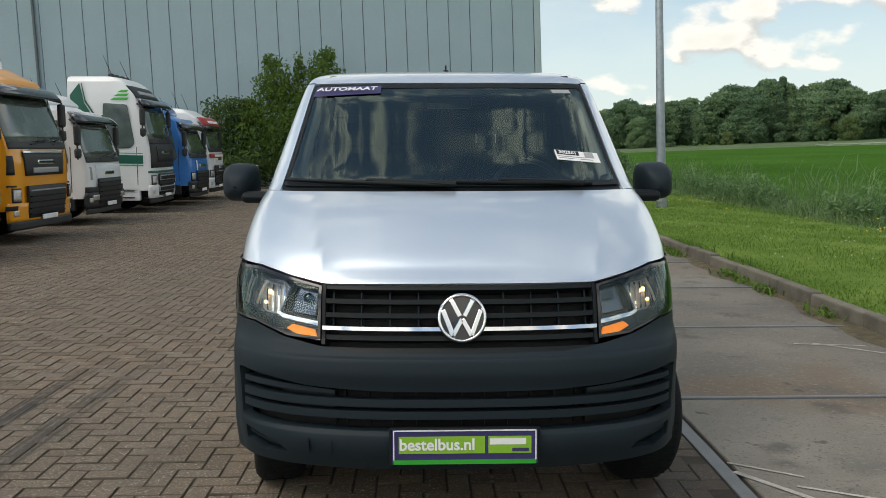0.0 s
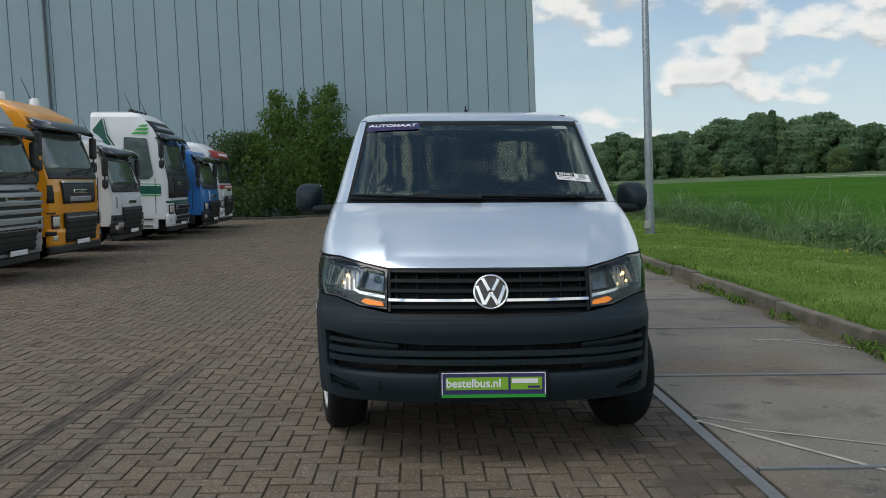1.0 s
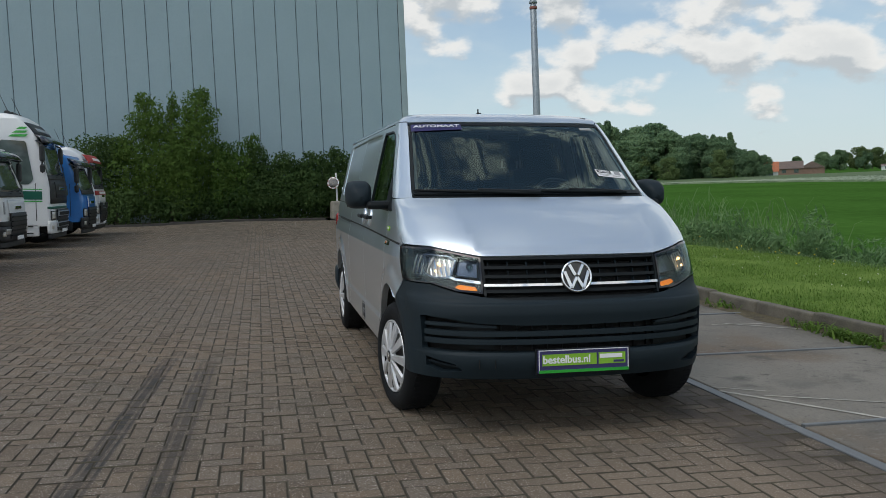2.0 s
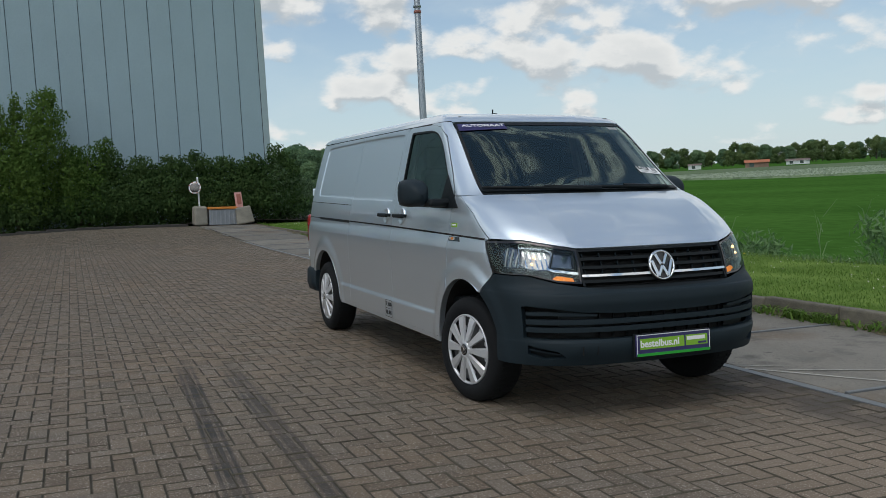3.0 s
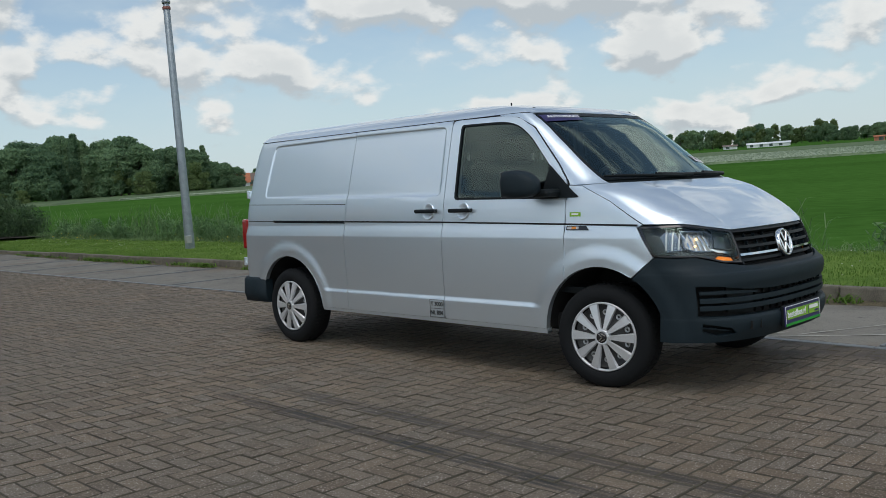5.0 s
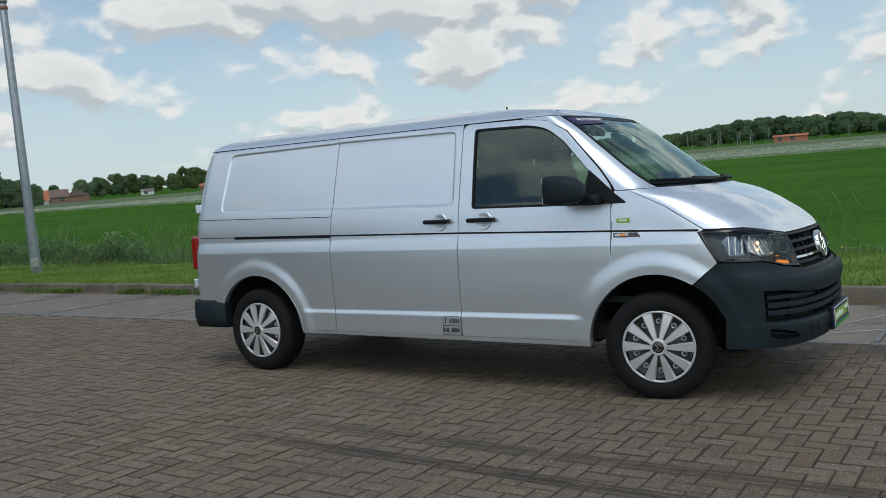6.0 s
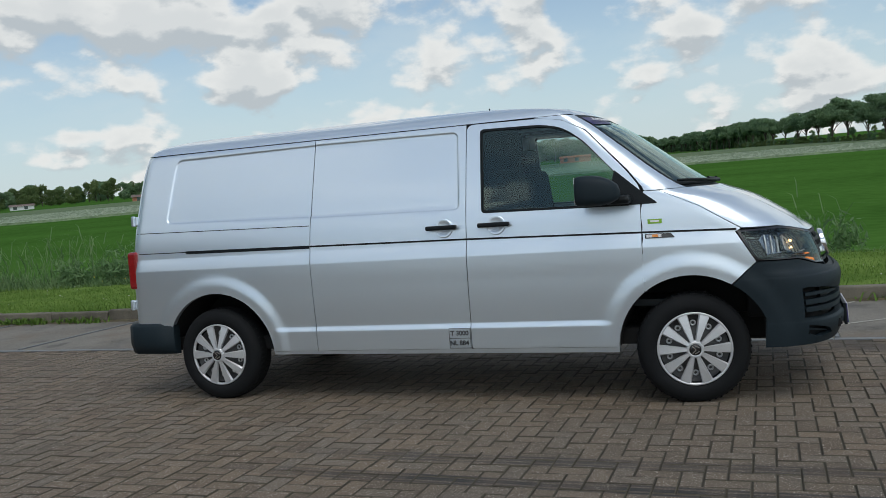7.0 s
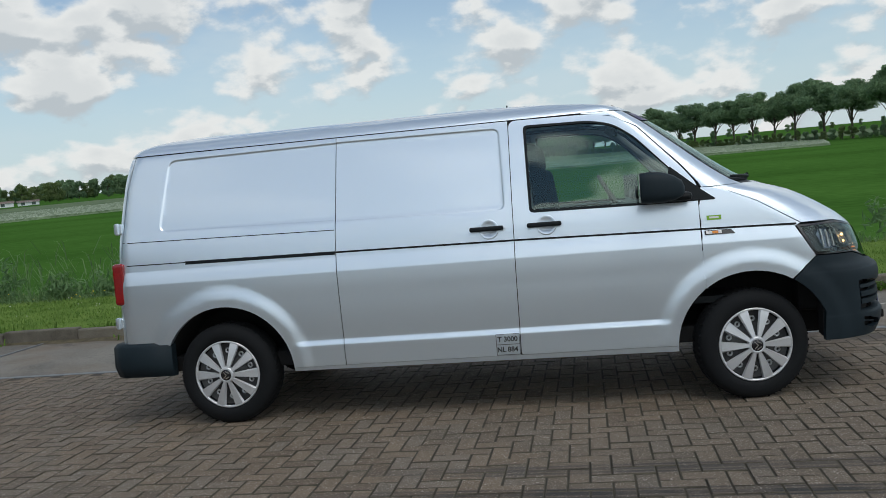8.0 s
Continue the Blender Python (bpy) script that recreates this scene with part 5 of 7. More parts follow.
# base ground out to the horizon: bank, ditch, field
far = [-2600, -1200, -500, -200, -80, -45, -20, -8, 0, 3.6, 5, 6.5, 8, 8.8, 9.6, 10.4, 12, 16, 30, 60, 120, 250, 500, 1200, 2600]
fary = [-2600, -1200, -500, -200, -80, -40, -20, -10, 0, 10, 20, 30, 40, 60, 100, 200, 500, 1200, 2600]


def ground_z(x, y):
    if x < 3.6:
        return -0.6 - 0.036 * max(x, -30)
    bank = -0.0358 * x + 0.02
    ditch = FIELD_Z - 0.35
    z = bank
    if x > 8:
        z = bank + (ditch - bank) * sstep(8.0, 9.6, x)
    if x > 9.6:
        z = ditch + (FIELD_Z - ditch) * sstep(9.6, 11.5, x)
    return z


ground = sheet("ground", far, fary, ground_z, CROP, "flat green crop field reaching the horizon", Matrix())
verge = sheet("verge", span(KERB_X + 0.10, 8.6, 24), span(-60, 60, 200), lambda x, y: 0.115 + 0.05 * sstep(3.6, 5.0, x) + 0.018 * math.sin(x * 3.1 + y * 1.7) * math.sin(y * 0.9) - 0.55 * sstep(7.4, 8.6, x), TURF, "mown grass verge between kerb and ditch")
bank = sheet("yard_bank", span(-40, 8, 30), span(YARD_END + 0.12, YARD_END + 14, 8), lambda x, y: yard_z(x, y) + 0.05 + 0.04 * min(max(x, 0), 3) - 0.02 * max(0, x - 3), SOIL, "dark soil strip under the hedge")
bank.matrix_basis = TILT

# concrete lane of slabs along the gutter, with steel edge and thin joint strips
lane = sheet("road", [EDGE_X, KERB_X + 0.02], [-30, 62], lambda x, y: -0.05, JOINT, "concrete slab lane beside the paving")
slab_bm = bmesh.new()
box(slab_bm, (0, 0, -0.03), (KERB_X - EDGE_X - 0.10, 2.10, 0.06), 0.006, seg=1)
slab_me = bpy.data.meshes.new("slab")
slab_bm.to_mesh(slab_me)
slab_bm.free()
slab_me.materials.append(CONCRETE)
strip_bm = bmesh.new()
box(strip_bm, (0, 0, -0.01), (KERB_X - EDGE_X - 0.10, 0.035, 0.03), 0.004, seg=1)
strip_me = bpy.data.meshes.new("joint_strip")
strip_bm.to_mesh(strip_me)
strip_bm.free()
strip_me.materials.append(STEEL)
for k in range(-8, 29):
    y = -0.03 + 2.14 * k
    ob = new("slab", slab_me)
    ob.parent = lane
    za, zb = 0.16 * sstep(18, 31, y), 0.16 * sstep(18, 31, y + 2.14)
    ob.matrix_basis = pose((EDGE_X + KERB_X) / 2 + 0.05, y + 1.07, (za + zb) / 2, math.degrees(math.atan2(zb - za, 2.14)), 0, 0)
    ob = new("joint_strip", strip_me)
    ob.parent = lane
    ob.location = ((EDGE_X + KERB_X) / 2 + 0.05, y, 0.006 + 0.16 * sstep(18, 31, y))
bm = bmesh.new()
for k in range(-4, 16):
    box(bm, (EDGE_X + 0.035, 4 * k + 2, -0.006 + 0.16 * sstep(18, 31, 4 * k)), (0.075, 3.994, 0.02), 0.003, seg=1)
edge = mesh_ob("trim", bm, STEEL)
edge.matrix_basis = TILT
tagged(edge, "grey steel edging strip between paving and slabs", kind="structure")
for x0, y0, x1, y1, w in ((1.30, 0.88, 3.42, -2.25, 0.035), (1.52, 0.69, 3.45, -0.35, 0.022), (2.86, 3.60, 3.44, 3.06, 0.03), (2.70, 3.58, 3.22, 3.50, 0.025), (1.31, 1.00, 1.60, 0.80, 0.02)):
    d = Vector((x1 - x0, y1 - y0, 0))
    n = Vector((-d.y, d.x, 0)).normalized() * w / 2
    bm = bmesh.new()
    pts = [Vector((x0, y0, 0.004)), Vector((x1, y1, 0.004))]
    bm.faces.new([bm.verts.new(p) for p in (pts[0] - n, pts[1] - n, pts[1] + n, pts[0] + n)])
    ob = mesh_ob("painted_line", bm, LINE)
    ob.matrix_basis = TILT
    tagged(ob, "worn white painted line on the concrete slabs", kind="structure")

# kerb stones
kerb = tagged(new("kerb"), "weathered concrete kerb with moss and weeds at its foot", kind="structure")
kerb.matrix_basis = TILT
kb = bmesh.new()
box(kb, (0, 0, 0.02), (0.13, 0.992, 0.26), 0.018, seg=2)
kerb_me = bpy.data.meshes.new("kerb_stone")
kb.to_mesh(kerb_me)
kb.free()
kerb_me.materials.append(KERB)
rk = random.Random(3)
for k in range(-12, 46):
    ob = new("kerb_stone", kerb_me)
    ob.parent = kerb
    ob.matrix_basis = pose(KERB_X + 0.065 + rk.uniform(-0.012, 0.012), k + 0.62, rk.uniform(-0.012, 0.010), 0, rk.uniform(-2, 2), rk.uniform(-0.5, 0.5))
# kerb across the end of the yard
kerb2 = tagged(new("kerb"), "low dark kerb along the end of the paving", kind="structure")
kerb2.matrix_basis = TILT
dark_kerb = kerb_me.copy()
dark_kerb.materials[0] = surface("dark_kerb_concrete", (0.050, 0.047, 0.042), 0.9, scale=5, vary=0.35, fine=90, bump=0.4, random=0.2)
for k in range(42):
    x = 0.4 - k
    if x > 0.9:
        continue
    ob = new("kerb_stone", dark_kerb)
    ob.parent = kerb2
    ob.matrix_basis = pose(x, YARD_END + 0.06, yard_z(x, YARD_END) - 0.055 + rk.uniform(-0.008, 0.008), 0, 0, 90 + rk.uniform(-0.6, 0.6))
# silt and dead leaves gathered along the kerb's foot
bm = bmesh.new()
rows = []
for k in range(420):
    y = -8 + 0.1 * k
    w = 0.14 + 0.065 * math.sin(y * 1.9) + 0.04 * math.sin(y * 5.3 + 1) + rk.uniform(-0.012, 0.012)
    z = 0.16 * sstep(18, 31, y)
    rows.append([bm.verts.new(p) for p in ((KERB_X + 0.01, y, z + 0.022), (KERB_X - w * 0.5, y, z + 0.012), (KERB_X - w, y, z + 0.002))])
for a, b in zip(rows, rows[1:]):
    for i in range(2):
        bm.faces.new((a[i], b[i], b[i + 1], a[i + 1]))
silt = mesh_ob("silt", bm, surface("gutter_silt", (0.070, 0.054, 0.034), 0.95, scale=9, vary=0.5, fine=120, bump=0.7, tint=(0.12, 0.10, 0.055)))
silt.matrix_basis = TILT
tagged(silt, "brown silt and litter gathered along the kerb", "silt", kind="stuff")
# ---- warehouse ----
CLAD = surface("blue_grey_cladding", (0.270, 0.370, 0.412), 0.5, scale=0.5, vary=0.06, fine=25, bump=0.05, tint=(0.285, 0.386, 0.43), random=0.12)
CLAD_EDGE = surface("grey_flashing", (0.32, 0.41, 0.43), 0.5, vary=0.08)
BX, BY, BH = 4.88, 34.3, 14.0
BZ = 0.05
hall = thing("warehouse", pose(0, 0, 0), "tall warehouse clad in blue-grey vertical panels", "warehouse")
pw = 0.872
clad_bm = bmesh.new()
prism(clad_bm, [(-pw / 2 + 0.006, 0.035), (-pw / 2 + 0.020, 0.0), (-0.02, -0.002), (0.02, -0.002), (pw / 2 - 0.020, 0.0), (pw / 2 - 0.006, 0.035)], BH)
clad_me = bpy.data.meshes.new("wall_panel")
clad_bm.normal_update()
clad_bm.to_mesh(clad_me)
clad_bm.free()
clad_me.materials.append(CLAD)
for k in range(46):
    ob = new("wall_panel", clad_me)
    ob.parent = hall
    ob.location = (BX - 0.22 - pw * (k + 0.5), BY - 0.035, BZ - 0.4)
for k in range(34):
    ob = new("wall_panel", clad_me)
    ob.parent = hall
    ob.matrix_basis = pose(BX + 0.035, BY + 0.22 + pw * (k + 0.5), BZ - 0.4, 0, 0, 90)
part("wall", boxes(((BX - 20.2, BY + 15, BZ + BH / 2 - 0.4), (40.2, 30, BH))), DARK, hall)
part("corner_flashing", boxes(((BX - 0.09, BY - 0.03, BZ + BH / 2 - 0.4), (0.24, 0.05, BH)), ((BX + 0.03, BY + 0.09, BZ + BH / 2 - 0.4), (0.05, 0.24, BH)), bevel=0.01), CLAD_EDGE, hall)
bm = bmesh.new()
tube(bm, (-15.6, BY - 0.12, 0.4), (-15.6, BY - 0.12, BH), 0.06, seg=12)
pipe = part("downpipe", bm, surface("dark_pipe", (0.10, 0.13, 0.14), 0.5), hall)
part("roof", boxes(((BX - 20, BY + 15, BZ + BH - 0.35), (40.6, 30.4, 0.12))), CLAD_EDGE, hall)

# ---- lamp post ----
GALV = surface("galvanised_steel", (0.28, 0.32, 0.345), 0.45, 0.5, scale=9, vary=0.2, fine=60, bump=0.08)
base = TILT @ Vector((5.28, 17.1, 0.12))
post = thing("lamp_post", Matrix.Translation(base), "grey galvanised steel lamp post on the grass verge", "lamp post")
bm = bmesh.new()
lathe(bm, [(0.115, 0.0), (0.115, 0.05), (0.105, 0.9), (0.098, 1.4), (0.062, 9.0), (0.001, 9.02)], 24)
part("pole", bm, GALV, post)
bm = bmesh.new()
lathe(bm, [(0.085, 5.70), (0.095, 5.71), (0.095, 5.76), (0.085, 5.77)], 20)
part("collar", bm, surface("rust_red_band", (0.25, 0.10, 0.08), 0.7), post)
bm = bmesh.new()
lathe(bm, [(0.085, 5.84), (0.10, 5.85), (0.10, 5.90), (0.085, 5.91)], 20)
part("collar", bm, GALV, post)
part("service_box", boxes(((-0.10, -0.12, 0.28), (0.14, 0.10, 0.18)), bevel=0.012), surface("grey_box", (0.35, 0.36, 0.33), 0.6), post)
part("base_plate", boxes(((0, 0, 0.0), (0.30, 0.30, 0.03)), bevel=0.006), GALV, post)

# ---- concrete blocks, traffic mirror, barrier ----
gz = 0.18
cb = thing("concrete_block", TILT @ pose(1.36, 31.25, gz, 0, 0, 6), "pale rounded concrete block holding a mirror post", "concrete block", "blocks by the hedge")
BLOCKC = surface("pale_concrete", (0.26, 0.245, 0.205), 0.9, scale=4, vary=0.25, fine=70, bump=0.4)
bm = bmesh.new()
vs = box(bm, (0, 0, 0.37), (0.52, 0.52, 0.74), 0.09, seg=3)
for v in bm.verts:
    v.co.x *= 1 - 0.06 * v.co.z
part("body", bm, BLOCKC, cb)
cb2 = thing("concrete_block", TILT @ pose(3.10, 31.2, gz + 0.03, 0, -9, -8), "leaning grey concrete block at the lane's edge", "concrete block", "blocks by the hedge")
bm = bmesh.new()
box(bm, (0, 0, 0.33), (0.70, 0.60, 0.66), 0.05, seg=2)
for v in bm.verts:
    v.co.x *= 1 - 0.25 * v.co.z
part("body", bm, BLOCKC, cb2)
tm = thing("traffic_mirror", Matrix.Translation(TILT @ Vector((1.36, 31.25, gz + 0.74))), "round traffic mirror with a pale rim on a white post", "traffic mirror")
bm = bmesh.new()
tube(bm, (0, 0, -0.2), (0, 0, 1.12), 0.033, seg=12)
part("post", bm, WHITE, tm)
mm = pose(-0.12, -0.06, 0.72, 80, 0, -22)
bm = bmesh.new()
lathe(bm, [(0.235, 0.0), (0.24, 0.03), (0.21, 0.05), (0.195, 0.045)], 36, mm)
part("rim", bm, WHITE, tm)
# the face's dark reflection is painted in as its base colour
bm = bmesh.new()
lathe(bm, [(0.198, 0.040), (0.15, 0.055), (0.08, 0.064), (0.001, 0.067)], 36, mm)
part("mirror_face", bm, surface("dark_reflection_mirror", (0.16, 0.15, 0.14), 0.25, 0.8, vary=0.15), tm)
for i in range(16):
    if i % 2:
        a = radians(22.5 * i)
        part("rim_mark", boxes(((0.222 * math.cos(a), 0.222 * math.sin(a), 0.046), (0.05, 0.04, 0.012)), bevel=0.004, m=mm), surface("faded_red", (0.30, 0.10, 0.08), 0.6) if i == 1 else bpy.data.materials["faded_red"], tm)
bin_ = thing("sand_bin", TILT @ pose(2.20, 31.3, gz, 0, 0, 2), "grey ribbed sand bin with an orange lid edge", "bin")
part("body", boxes(((0, 0, 0.30), (1.05, 0.55, 0.60)), bevel=0.02), surface("grey_bin", (0.22, 0.24, 0.26), 0.6), bin_)
for k in range(6):
    part("rib", boxes(((-0.42 + 0.168 * k, -0.285, 0.29), (0.05, 0.03, 0.54)), bevel=0.008), surface("grey_bin_rib", (0.26, 0.28, 0.30), 0.6) if k == 0 else bpy.data.materials["grey_bin_rib"], bin_)
part("lid", boxes(((0, -0.01, 0.655), (1.12, 0.62, 0.09)), bevel=0.025), surface("orange_plastic", (0.55, 0.20, 0.03), 0.5), bin_)
mk = thing("marker_sign", TILT @ pose(2.88, 31.15, gz + 0.66, 0, -6, -20), "faded red and white marker sign on a block", "sign")
part("plate", boxes(((0, 0, 0.30), (0.28, 0.06, 0.60)), bevel=0.01), surface("faded_red_white", (0.55, 0.30, 0.27), 0.6, scale=4, vary=0.3), mk)
part("stripe", boxes(((0.02, -0.035, 0.32), (0.16, 0.008, 0.40))), bpy.data.materials["faded_red"], mk)
# ---- parked lorries ----
TGLASS = surface("dark_cab_glass", (0.060, 0.085, 0.080), 0.08, coat=0.8, scale=0.9, vary=0.3, bump=0, tint=(0.105, 0.14, 0.13), fine=3)
ORANGE = surface("orange_paint", (0.84, 0.34, 0.010), 0.30, coat=0.6, scale=1.5, vary=0.06)
BLUE = surface("blue_paint", (0.03, 0.19, 0.55), 0.30, coat=0.6, scale=1.5, vary=0.08)
GREY_PAINT = surface("silver_grey_paint", (0.36, 0.38, 0.40), 0.35, 0.3, 0.5, scale=1.5, vary=0.06)
GREEN = surface("dark_green_stripe", (0.012, 0.11, 0.075), 0.4, vary=0.05)
BRIGHT_GREEN = surface("bright_green_mark", (0.06, 0.42, 0.07), 0.4, vary=0.05)
RED = surface("red_print", (0.35, 0.03, 0.025), 0.4, vary=0.1)
TCOAT = surface("black_trim", (0.016, 0.018, 0.020), 0.5, vary=0.2)


SMOKE = surface("smoked_visor", (0.025, 0.03, 0.05), 0.12, coat=0.8, vary=0.2, bump=0)


def lorry(x, y, yaw, paint, label, roof, low, glass_top, front=None, bumper=None, deflector=0.0, slope=0.30, width=2.42, belt=1.62, side_lamps=True):
    """A cab-over tractor with a rounded cab: screen, side windows, grilles, bumper, lamps, mirrors, visor, wheels, bare chassis. Local x points ahead."""
    t = thing("lorry", TILT @ pose(x, y, yard_z(x, y), 0, 0, yaw) @ Matrix.Diagonal((0.9, 0.9, 0.9, 1)), label, "lorry", "row of parked lorries")
    h = width / 2
    lev = [(0.60, -0.03, 0.0), (0.78, 0.0, 0.0), (belt - 0.25, 0.0, 0.0), (belt, -0.03, 0.0), (glass_top, -slope, 0.02), (glass_top + 0.20, -slope - 0.13, 0.03), (roof - 0.16, -slope - 0.40, 0.06), (roof - 0.05, -slope - 0.58, 0.14), (roof, -slope - 0.85, 0.36)]
    lz = [l[0] for l in lev]

    def skin(u, z, off=0.0):
        """The cab's front, wrapped round its corners: u from -1 to 1 across, z up."""
        xf, cut = float(np.interp(z, lz, [l[1] for l in lev])), float(np.interp(z, lz, [l[2] for l in lev]))
        a = u * math.pi / 2
        w, dc = h - cut, 0.16
        px, py = xf - dc * (1 - max(math.cos(a), 0) ** 0.5), w * math.copysign(abs(math.sin(a)) ** 0.5, a)
        n = Vector((max(math.cos(a), 0.02) ** 1.5 / dc, math.copysign(abs(math.sin(a)) ** 1.5, a) / w, 0)).normalized()
        return Vector((px, py, z)) + n * off

    def patch(name, u0, u1, z0, z1, mat, lift=0.012, thick=0.03, parent=None, lean=0.0, nu=16):
        """A plate that follows the cab's front."""
        bm = bmesh.new()
        rows, back = [], []
        nz = 4
        for j in range(nz + 1):
            v = j / nz
            e = lean * v
            us = [u0 + e + (u1 - u0 - 2 * e) * i / nu for i in range(nu + 1)]
            rows.append([bm.verts.new(skin(u, z0 + (z1 - z0) * v, lift)) for u in us])
            back.append([bm.verts.new(skin(u, z0 + (z1 - z0) * v, lift - thick)) for u in us])
        for a, b in zip(rows, rows[1:]):
            for i in range(nu):
                bm.faces.new((a[i], a[i + 1], b[i + 1], b[i])).smooth = True
        for p, q in ((rows[0], back[0]), (back[-1], rows[-1]), ([r[0] for r in rows][::-1], [r[0] for r in back][::-1]), ([r[-1] for r in rows], [r[-1] for r in back])):
            for i in range(len(p) - 1):
                bm.faces.new((p[i + 1], p[i], q[i], q[i + 1]))
        return part(name, bm, mat, parent or t)

    bm = bmesh.new()
    rings = []
    zs = sorted({round(z, 3) for z in lz} | {round(0.60 + (roof - 0.60) * i / 24, 3) for i in range(25)})
    for z in zs:
        cut = float(np.interp(z, lz, [l[2] for l in lev]))
        ring = [Vector((-2.15, -h + cut, z))] + [skin(-1 + 2 * i / 28, z) for i in range(29)] + [Vector((-2.15, h - cut, z))]
        rings.append([bm.verts.new(p) for p in ring])
    for a, b in zip(rings, rings[1:]):
        for i in range(len(a)):
            k = (i + 1) % len(a)
            f = bm.faces.new((a[i], a[k], b[k], b[i]))
            f.smooth = i not in (0, len(a) - 1, len(a) - 2)
    bm.faces.new(rings[-1])
    bm.faces.new(rings[0][::-1])
    part("cab", bm, paint, t)
    screen_ = patch("windscreen", -0.80, 0.80, belt + 0.02, glass_top - 0.02, TGLASS, 0.012, 0.03)
    patch("screen_base", -0.80, 0.80, belt - 0.02, belt + 0.10, TCOAT, 0.018, 0.03)
    for k in (-1, 1):
        a, b = skin(k * 0.10, belt + 0.06, 0.04), skin(k * 0.10 + 0.42, belt + 0.20, 0.03)
        bm = bmesh.new()
        tube(bm, a, b, 0.014, 0.010, 6)
        part("wiper", bm, TCOAT, t)
    for s in (-1, 1):
        bm = bmesh.new()
        prism(bm, rounded([(-0.46, belt - 0.02), (-0.62, glass_top - 0.10), (-1.24, glass_top - 0.06), (-1.30, belt - 0.14), (-0.58, belt - 0.14)], 0.06), 0.02, Matrix.Translation((0, s * (h + 0.005) + 0.01, 0)) @ pose(0, 0, 0, 90, 0, 0))
        part("side_window", bm, TGLASS, t)
        for dx, zz, ll in ((-0.42, 1.25, 1.0), (-1.38, 1.5, 1.6)):
            part("door_seam", boxes(((dx, s * h, zz), (0.015, 0.012, ll))), TCOAT, t)
        part("door_grip", boxes(((-1.22, s * (h + 0.015), belt - 0.30), (0.18, 0.03, 0.05)), bevel=0.012), TCOAT, t)
        bm = bmesh.new()
        tube(bm, skin(s * 0.93, glass_top - 0.08), (-0.20, s * (h + 0.17), glass_top - 0.16), 0.025, 0.02, 8)
        tube(bm, (-0.20, s * (h + 0.17), glass_top - 0.16), (-0.20, s * (h + 0.17), glass_top - 0.95), 0.02, 0.02, 8)
        arm = part("mirror_arm", bm, TCOAT, t)
        part("mirror", boxes(((-0.20, s * (h + 0.15), glass_top - 0.42), (0.12, 0.21, 0.46)), bevel=0.05), TCOAT, t)
        part("mirror", boxes(((-0.20, s * (h + 0.15), glass_top - 0.82), (0.12, 0.20, 0.22)), bevel=0.05), TCOAT, t)
        part("step", boxes(((-0.75, s * (h - 0.07), 0.50), (0.75, 0.14, 0.34)), bevel=0.03), low, t)
        for k in range(2):
            part("step_tread", boxes(((-0.72, s * (h - 0.02), 0.42 + 0.18 * k), (0.42, 0.10, 0.03)), bevel=0.008), TCOAT, t)
        u0, u1 = (0.50, 0.80) if s > 0 else (-0.80, -0.50)
        if side_lamps:
            hl = patch("headlamp", u0, u1, 0.78, 0.98, REFLECTOR, 0.055, 0.05, nu=8)
            patch("lamp_surround", u0 - 0.02, u1 + 0.02, 0.755, 1.005, TCOAT, 0.046, 0.04, hl, nu=8)
        patch("fog_lamp", u0 + 0.03, u1 - 0.06, 0.52, 0.62, REFLECTOR, 0.066, 0.05, nu=6)
    patch("bumper", -0.97, 0.97, 0.40, 0.74, bumper or low, 0.05, 0.10, nu=24)
    patch("bumper_skirt", -0.93, 0.93, 0.26, 0.385, TCOAT, 0.01, 0.08, nu=20)
    grille = patch("grille", -0.27, 0.27, belt - 0.50, belt - 0.08, front or TCOAT, 0.03, 0.03, lean=-0.05)
    lower = patch("lower_grille", -0.26, 0.26, 0.46, 1.04, TCOAT, 0.062, 0.04, lean=-0.03)
    for k in range(5):
        patch("grille_slat", -0.25, 0.25, 0.52 + 0.105 * k, 0.545 + 0.105 * k, BLACK if low is TCOAT else GREY_PAINT if k == 4 else BLACK, 0.085, 0.03, lower)
    patch("badge_bar", -0.055, 0.055, belt - 0.30, belt - 0.22, CHROME, 0.045, 0.02, grille, nu=6)
    patch("number_plate", -0.045, 0.045, 0.41, 0.50, WHITE_PRINT, 0.105, 0.012, nu=4)
    bm = bmesh.new()
    rows = []
    for i in range(17):
        u = -0.86 + 1.72 * i / 16
        rows.append([bm.verts.new(p) for p in (skin(u, glass_top + 0.10, 0.02), skin(u, glass_top + 0.02, 0.20), skin(u, glass_top - 0.14, 0.27), skin(u, glass_top - 0.15, 0.25), skin(u, glass_top - 0.01, 0.17), skin(u, glass_top + 0.05, 0.0))])
    for a, b in zip(rows, rows[1:]):
        for i in range(6):
            bm.faces.new((a[i], b[i], b[(i + 1) % 6], a[(i + 1) % 6])).smooth = True
    bm.faces.new(rows[0])
    bm.faces.new(rows[-1][::-1])
    bmesh.ops.recalc_face_normals(bm, faces=bm.faces)
    part("visor", bm, SMOKE, t)
    part("chassis", boxes(((-4.0, 0, 0.80), (4.2, 0.9, 0.26)), ((-1.2, 0, 0.6), (1.9, 1.2, 0.4)), bevel=0.03), TCOAT, t)
    for s in (-1, 1):
        part("fuel_tank", boxes(((-3.0, s * 0.85, 0.65), (1.2, 0.5, 0.5)), bevel=0.08), TCOAT, t)
